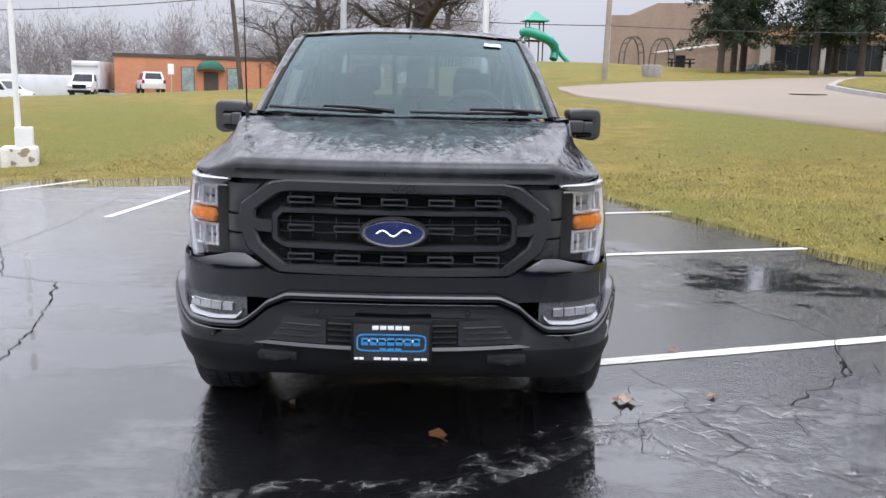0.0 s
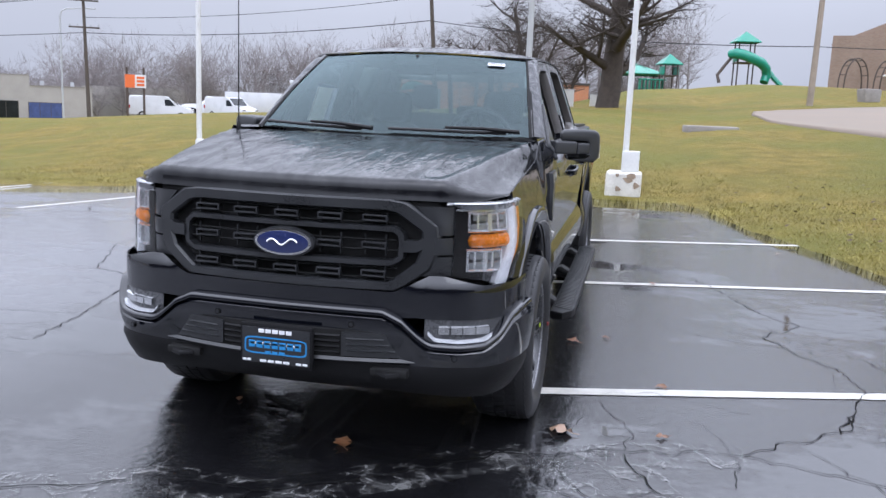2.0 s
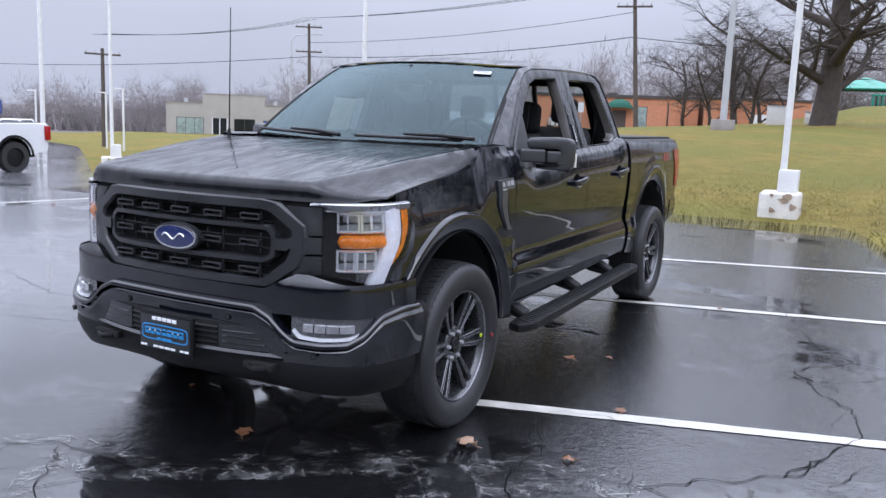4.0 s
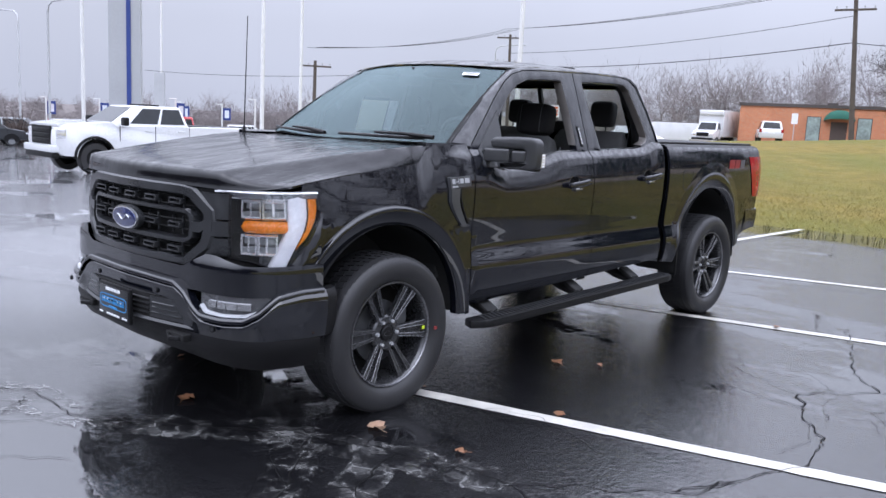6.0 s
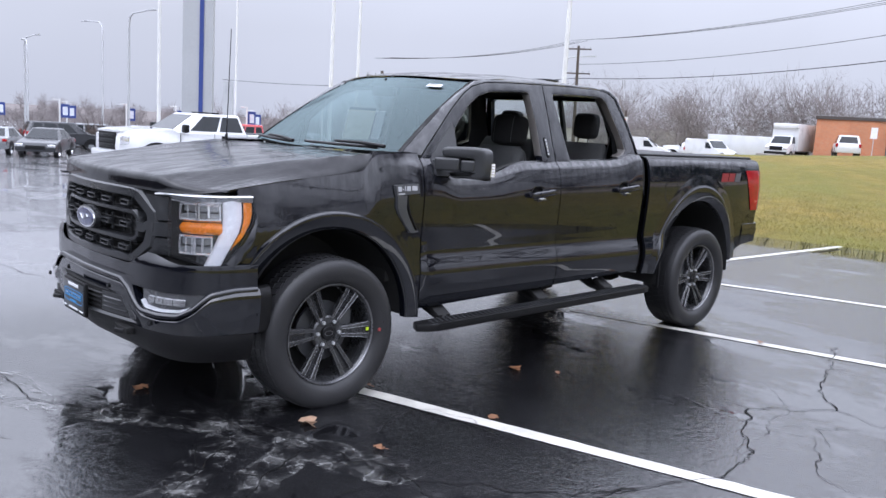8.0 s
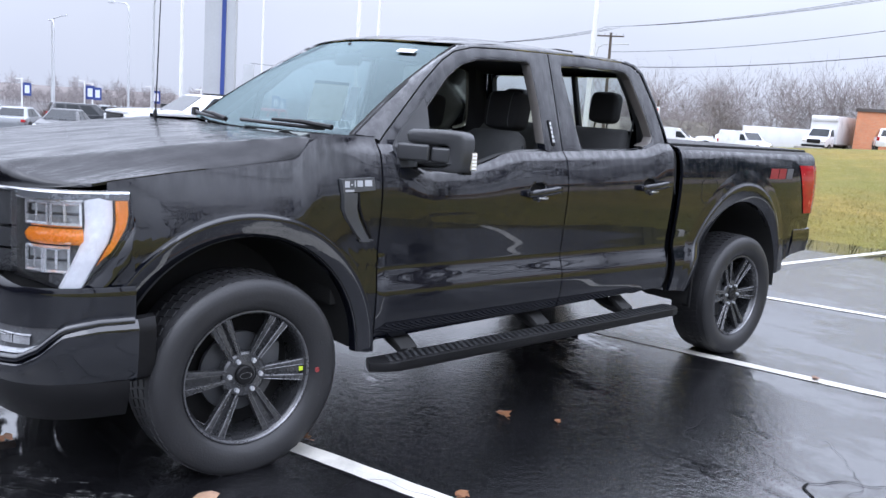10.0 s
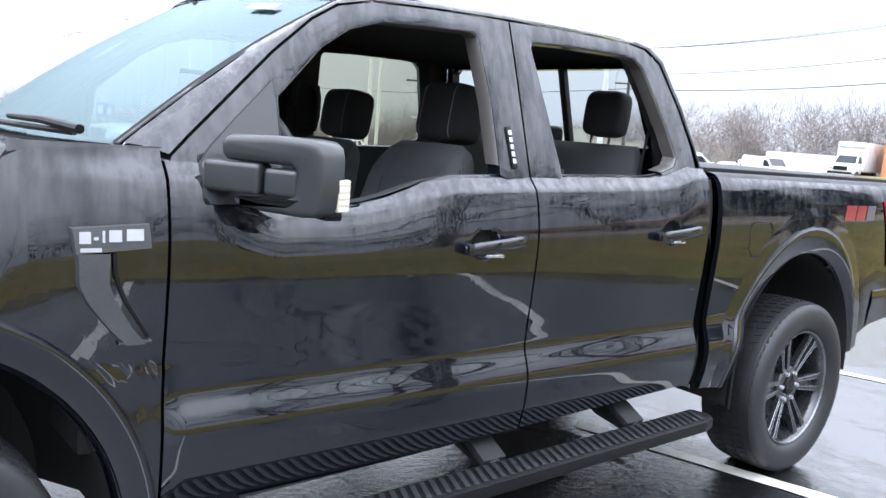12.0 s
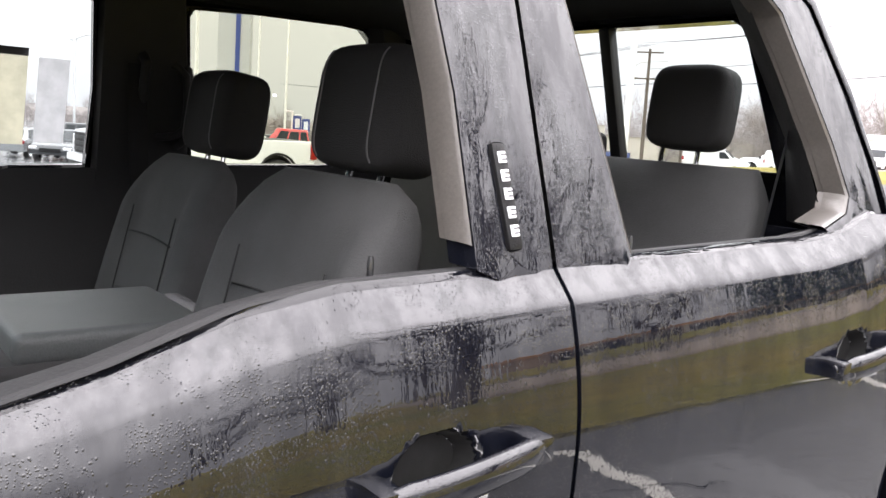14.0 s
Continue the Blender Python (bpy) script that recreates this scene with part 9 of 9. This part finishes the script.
def banner_pole(x, y, h=3.6, cloth=True):
    b = thing("banner_pole", "short white lamp pole with a blue banner" if cloth else "short white lamp pole at the car lot", "banner" if cloth else "lamp post", "blue banners" if cloth else "short lamp poles", at=at_lot(x, y, -0.1), rz=60 + (x * 7) % 30)
    bm = bmesh.new()
    tube(bm, [(0, 0, 0), (0, 0, h)], 0.06, 8)
    tube(bm, [(-0.5, 0, h), (0.1, 0, h)], 0.04, 6)
    part("pole", bm, WHITEPOLE, b)
    if not cloth:
        return b
    part("banner", wall_box(bmesh.new(), 0.08, 0.72, -0.02, 0.02, h - 1.35, h - 0.3), BANNER, b, "blue fabric banner", False)
    part("print", wall_box(bmesh.new(), 0.22, 0.58, -0.03, -0.022, h - 1.15, h - 0.5), BANNERWHITE, b, "", False)
    return b


for x, y in ((-64, 19.5), (-66, 25.5), (-63, 28.5), (-60, 34.0), (-70, 22), (-72, 17), (-60, 38), (-52, 29), (-45, 31), (-41, 33), (-36, 30)):
    banner_pole(x, y, 3.6, x < -50)
rngb = random.Random(9)
for x, y, r in ((-57, 15.5, 1.7), (-55.5, 19.5, 1.8), (-75, 13, 2)):
    bm = bmesh.new()
    for k in range(420):
        a, e = rngb.uniform(0, 6.283), rngb.uniform(0.1, 1.4)
        d = Vector((math.cos(a) * math.cos(e), math.sin(a) * math.cos(e), math.sin(e)))
        p = d * rngb.uniform(0.1, 0.5)
        q = p + (d + Vector((rngb.gauss(0, 0.3), rngb.gauss(0, 0.3), rngb.gauss(0, 0.3)))) * r * rngb.uniform(0.5, 1.0)
        tube(bm, [p, p.lerp(q, 0.5) + Vector((rngb.gauss(0, 0.06), rngb.gauss(0, 0.06), 0.05)), q], [0.03, 0.02, 0.008], 3, False)
    ob = part("bush", bm, BROWNPOST)
    ob.matrix_basis = pose(*at_lot(x, y, -0.1))
    tagged(ob, "leafless reddish brown shrub at the car lot", "bush", "shrubs")

# roadside sign far left
rs = thing("roadside_sign", "tall roadside sign with an orange panel", "sign", at=grounded(-41.3, 60.5, 0.2), rz=35)
for x in (-0.9, 0.9):
    bm = bmesh.new()
    tube(bm, [(x * 0.75, 0, 0), (x * 0.75, 0, 4.6)], 0.10, 8)
    part("post", bm, BROWNPOST, rs)
part("panel", wall_box(bmesh.new(), -0.85, 0.85, -0.12, 0.12, 2.9, 4.0), WHITE, rs, "", False)
part("panel_face", wall_box(bmesh.new(), -0.85, -0.05, -0.15, -0.12, 2.9, 4.0), ORANGE, rs, "orange panel", False)
for z in (3.15, 3.45, 3.75):
    part("print_bar", wall_box(bmesh.new(), 0.1, 0.72, -0.14, -0.122, z - 0.1, z + 0.1), ORANGE, rs, "", False)

# ---------------------------------------------------------------- school drive, playground
def drive_strip():
    near = [(6.0, 35.5), (6.0, 30.4), (6.5, 27.8), (7.2, 25.6), (8.1, 23.2), (9.3, 21.1), (10.0, 18.9), (10.7, 17.0), (11.1, 16.0), (13.2, 12.0)]
    far = [(6.4, 38.4), (7.2, 37.6), (8.4, 37.6), (10.2, 38.5), (13.0, 40.1), (17.1, 43.4), (20.3, 45.8), (24.0, 48.7), (30.1, 53.7), (70.0, 40.0)]
    rows = []
    for i in range(40):
        t = i / 39 * (len(near) - 1)
        k = min(len(near) - 2, int(t))
        f = t - k
        a = Vector(near[k]).lerp(Vector(near[k + 1]), f)
        b = Vector(far[k]).lerp(Vector(far[k + 1]), f)
        rows.append([(p.x, p.y, ground_height(p.x, p.y) + 0.07) for p in (a.lerp(b, s) for s in frange(0, 1, 14))])
    return grid(rows)


tagged(part("road", rim_back(drive_strip(), (0, 0, -0.25)), CONCRETE, None, "", True, 180), "pale concrete drive curving up to the school", "road", kind="structure")
isl = [(16.0, 24.6), (16.4, 28.9), (17.0, 32.1), (20.1, 37.5), (22.4, 40.6), (27.0, 44.6), (45.0, 46.0), (45.0, 26.0), (22.0, 21.0)]
bm = bmesh.new()
rows = []
for k, dz in ((1.0, 0.0), (0.995, 0.24), (0.96, 0.25)):
    rows.append([(30.0 + (x - 30.0) * k, 36.0 + (y - 36.0) * k, ground_height(x, y) + dz) for x, y in isl + isl[:1]])
tagged(part("kerb", grid(rows), CURB, None, "", False), "weathered concrete kerb round a grass island", "kerb", kind="structure")
rows = [[(30.0 + (x - 30.0) * k, 36.0 + (y - 36.0) * k, ground_height(30.0 + (x - 30.0) * k, 36.0 + (y - 36.0) * k) + 0.24) for x, y in isl + isl[:1]] for k in (0.962, 0.7, 0.4, 0.01)]
tagged(part("grass_island", grid(rows), GRASS, None, "", False), "small lawn island inside the drive", "lawn", kind="structure")
bm = bmesh.new()
tube(bm, [(14.7, 28.5, ground_height(14.7, 28.5) + 0.06), (14.7, 28.5, ground_height(14.7, 28.5) + 0.085)], 0.7, 20)
tagged(part("manhole_cover", bm, BROWNPOST), "round dark iron manhole cover in the drive", "manhole cover")
bm = bmesh.new()
box(bm, (0, 0, 0.05), (1.7, 1.1, 0.35), 0.06)
ob = part("drain_slab", bm, CURB)
ob.matrix_basis = pose(*grounded(3.6, 26.0, 0.1), 0, 0, 8)
tagged(ob, "low concrete drain slab in the lawn", "drain")
bm = bmesh.new()
box(bm, (0, 0, 0.06), (1.2, 0.9, 0.14), 0.03)
ob = part("drain_slab", bm, CURB)
ob.matrix_basis = pose(*grounded(-16.5, 40.0, 0.06), 0, 0, 8)
tagged(ob, "low concrete drain slab in the lawn", "drain")
# utility boxes by the tree
for x, y, w, h in ((-3.6, 50.0, 1.05, 1.1), (-1.9, 51.5, 0.5, 0.75)):
    ub = thing("utility_box", "pale grey metal utility box on the lawn", "utility box", "utility boxes", at=grounded(x, y, 0.05), rz=5)
    bm = bmesh.new()
    box(bm, (0, 0, h / 2), (w, 0.7, h), 0.03)
    part("cabinet", bm, WHITEPOLE, ub)
    bm = bmesh.new()
    box(bm, (0, 0, h + 0.03), (w + 0.08, 0.78, 0.06), 0.02)
    part("lid", bm, GREYPOLE, ub)


def play_tower(at, rz, h, roof_w, label):
    p = thing("play_tower", label, "playground tower", "playground", at=at, rz=rz)
    for sx in (-1, 1):
        for sy in (-1, 1):
            bm = bmesh.new()
            tube(bm, [(sx * roof_w * 0.38, sy * roof_w * 0.38, -0.1), (sx * roof_w * 0.38, sy * roof_w * 0.38, h - 1.0)], 0.07, 8)
            part("post", bm, BROWNPOST, p)
    bm = bmesh.new()
    r = roof_w * 0.62
    rows = [[(k * r * math.copysign(1, math.cos(t)) * (0.999 if True else 1), k * r * math.copysign(1, math.sin(t)), z) for t in (0.785, 2.356, 3.927, 5.498)] for k, z in ((1, h - 1.08), (1, h - 1.0), (0.02, h))]
    part("roof", grid(rows, bm, close=True), GREENPLASTIC, p, "green pyramid roof", False)
    bm = bmesh.new()
    box(bm, (0, 0, h * 0.42), (roof_w * 0.9, roof_w * 0.9, 0.12), 0.02)
    part("deck", bm, BROWNPOST, p)
    for s in (-1, 1):
        bm = bmesh.new()
        box(bm, (s * roof_w * 0.42, 0, h * 0.42 + 0.5), (0.08, roof_w * 0.8, 0.8), 0.02)
        part("panel", bm, GREENPLASTIC, p)
    return p


def ground_at(x, y, up=0.0):
    return (x, y, ground_height(x, y) + up)


HILL = -0.05
t1 = play_tower(ground_at(10.2, 82.0, HILL), 10, 5.1, 1.9, "tall playground tower with a green pyramid roof")
slide = thing("tube_slide", "curved green tube slide beside the tower", "slide", "playground", at=ground_at(10.2, 82.0, HILL), rz=0)
bm = bmesh.new()
tube(bm, [(-1.3, -0.8, 2.9), (-0.9, -1.3, 2.95), (-0.2, -1.6, 2.8), (0.7, -1.6, 2.45), (1.5, -1.3, 2.1), (2.0, -0.8, 1.6), (2.1, -0.6, 1.0), (1.9, -0.9, 0.35)], [0.42, 0.48, 0.48, 0.48, 0.48, 0.45, 0.42, 0.40], 12)
part("tube", bm, GREENPLASTIC, slide)
bm = bmesh.new()
tube(bm, [(-1.2, -0.9, 2.6), (-1.8, -1.2, 1.8), (-2.4, -1.3, 0.9), (-2.2, -1.5, 0.2)], 0.16, 8)
part("chute", bm, BROWNPOST, slide)
bm = bmesh.new()
tube(bm, [(2.3, 0.4, 1.6), (2.9, 0.2, 0.8), (3.6, 0.0, 0.1)], 0.24, 8)
part("short_slide", bm, GREENPLASTIC, slide)
play_tower(ground_at(3.4, 84.5, HILL), 20, 3.7, 1.7, "small playground tower with a green pyramid roof")
bm = bmesh.new()
for k in range(7):
    box(bm, (-1.2 + 0.38 * k, 0, 0.6), (0.10, 1.0, 1.2), 0.03)
box(bm, (0, 0, 1.2), (2.7, 1.1, 0.14), 0.04)
ob = part("play_structure", bm, GREENPLASTIC)
ob.matrix_basis = pose(*ground_at(1.8, 84.0, HILL), 0, 0, 10)
tagged(ob, "low green plastic climbing structure", "playground structure", "playground")
sh = thing("picnic_shelter", "open picnic shelter with a green hip roof", "shelter", at=ground_at(-0.3, 88.0, HILL), rz=8)
bm = bmesh.new()
rows = [[(k * 3.1 * sx, k * 2.6 * sy, z) for sx, sy in ((1, 1), (-1, 1), (-1, -1), (1, -1))] for k, z in ((1, 2.05), (1, 2.15), (0.02, 3.3))]
part("roof", grid(rows, bm, close=True), GREENPLASTIC, sh, "weathered green hip roof", False)
for sx in (-1, 1):
    for sy in (-1, 1):
        bm = bmesh.new()
        tube(bm, [(sx * 2.6, sy * 2.1, 0), (sx * 2.6, sy * 2.1, 2.1)], 0.09, 8)
        part("post", bm, BROWNPOST, sh)
for k in range(2):
    c = thing("climbing_arch", "dark metal climbing arch at the playground", "playground arch", "playground", at=ground_at(18.8 + 2.6 * k, 75.0 - 1.0 * k, HILL), rz=20)
    for y in (0, 0.9):
        bm = bmesh.new()
        tube(bm, [(1.1 * math.cos(t), y, 2.6 * math.sin(t) ** 0.8) for t in frange(0.001, math.pi - 0.001, 15)], 0.06, 7)
        part("hoop", bm, BROWNPOST, c)
    for i in range(7):
        t = math.pi * (i + 1) / 8
        bm = bmesh.new()
        tube(bm, [(1.1 * math.cos(t), 0, 2.6 * math.sin(t) ** 0.8), (1.1 * math.cos(t), 0.9, 2.6 * math.sin(t) ** 0.8)], 0.04, 6)
        part("rung", bm, BROWNPOST, c)
bn = thing("park_bench", "dark metal bench table on the lawn", "bench", at=ground_at(22.6, 73.0, HILL), rz=-10)
for z, y, w in ((0.45, -0.5, 0.4), (0.78, 0, 0.7), (0.45, 0.5, 0.4)):
    bm = bmesh.new()
    box(bm, (0, y, z), (2.4, w, 0.08), 0.02)
    part("plank", bm, TRIM, bn)
for x in (-0.8, 0.8):
    bm = bmesh.new()
    tube(bm, [(x, -0.6, 0.0), (x, -0.2, 0.75), (x, 0.2, 0.75), (x, 0.6, 0.0)], 0.05, 6)
    part("leg", bm, TRIM, bn)
bm = bmesh.new()
box(bm, (0, 0, 0.4), (1.0, 0.8, 0.9), 0.10)
for v in bm.verts:
    v.co += Vector((noise.noise(v.co * 2), noise.noise(v.co * 2 + Vector((5, 0, 0))), 0)) * 0.12
ob = part("stone_marker", bm, CURB)
ob.matrix_basis = pose(*grounded(14.2, 50.5, 0.1), 0, 0, 20)
tagged(ob, "squat grey stone marker on the lawn", "stone")
for x, y, r, mt, lb in ((28.5, 66.5, 1.3, BROWNPOST, "low russet shrub by the school"), (27.0, 67.0, 0.9, PALEWIN, "low pale green shrub by the school")):
    bm = bmesh.new()
    for k in range(500):
        d = Vector((rngb.gauss(0, 1), rngb.gauss(0, 1), abs(rngb.gauss(0, 0.7)))).normalized()
        p = d * r * rngb.uniform(0.5, 1.0)
        p.z *= 0.7
        n1 = Vector((rngb.gauss(0, 1), rngb.gauss(0, 1), rngb.gauss(0, 1))).normalized() * 0.12
        n2 = n1.cross(Vector((0.3, 0.2, 1))).normalized() * 0.06
        bm.faces.new([bm.verts.new(v) for v in (p - n1, p + n2, p + n1, p - n2)])
    ob = part("shrub", bm, mt, None, "", False)
    ob.matrix_basis = pose(*ground_at(x, y, 0.0))
    tagged(ob, lb, "bush", "shrubs")

# ---------------------------------------------------------------- grass blades and litter near the lot
rng = random.Random(12)
bm_verts, bm_faces = [], []
for k in range(70000):
    u = rng.random()
    if k % 2:
        x = rng.uniform(-13, 3.2)
        y = lot_edge(x) - 0.03 + abs(rng.gauss(0, 3.2))
    else:
        y = rng.uniform(-1.0, 11.0)
        far = abs(rng.gauss(0, 3.5)) if rng.random() < 0.4 else 0.0
        xs = next((a[0] + (b[0] - a[0]) * (y - a[1]) / (b[1] - a[1]) for a, b in zip(LOT_EDGE[12:], LOT_EDGE[13:]) if b[1] <= y <= a[1]), 3.0)
        x = xs - 0.02 + abs(rng.gauss(0, 3.2)) + far * 0.4
        y += far
    z = ground_height(x, y)
    inland = max(0.0, min(y - lot_edge(x), 1.0))
    h = rng.uniform(0.02, 0.055) * (0.25 + 0.75 * inland)
    a = rng.uniform(0, 6.283)
    w = rng.uniform(0.004, 0.009)
    lean = rng.gauss(0, 0.045), rng.gauss(0, 0.045)
    n = len(bm_verts)
    bm_verts += [(x - w * math.cos(a), y - w * math.sin(a), z - 0.01), (x + w * math.cos(a), y + w * math.sin(a), z - 0.01), (x + lean[0], y + lean[1], z + h)]
    bm_faces.append((n, n + 1, n + 2))
me = bpy.data.meshes.new("grass")
me.from_pydata(bm_verts, [], bm_faces)
BLADE = plain("grass blades", (0.255, 0.218, 0.055), 0.7, 0, 0.55, 1.3, 30, 0.0)
me.materials.append(BLADE)
tagged(new("grass", me), "short olive and straw grass blades along the lot", "grass", kind="stuff")
bm = bmesh.new()
for k in range(150):
    x = rng.uniform(3.0, 9)
    y = rng.uniform(0, 14)
    if y < lot_edge(x):
        continue
    p = Vector((x, y, ground_height(x, y) + 0.05))
    n1 = Vector((rng.gauss(0, 1), rng.gauss(0, 1), 0.2)).normalized() * 0.045
    n2 = Vector((-n1.y, n1.x, 0.02)) * 0.5
    bm.faces.new([bm.verts.new(v) for v in (p - n1, p + n2, p + n1, p - n2)])
tagged(part("leaf_litter", bm, LITTER, None, "", False), "scattered small dead leaves on the lawn", "leaf litter", kind="stuff")
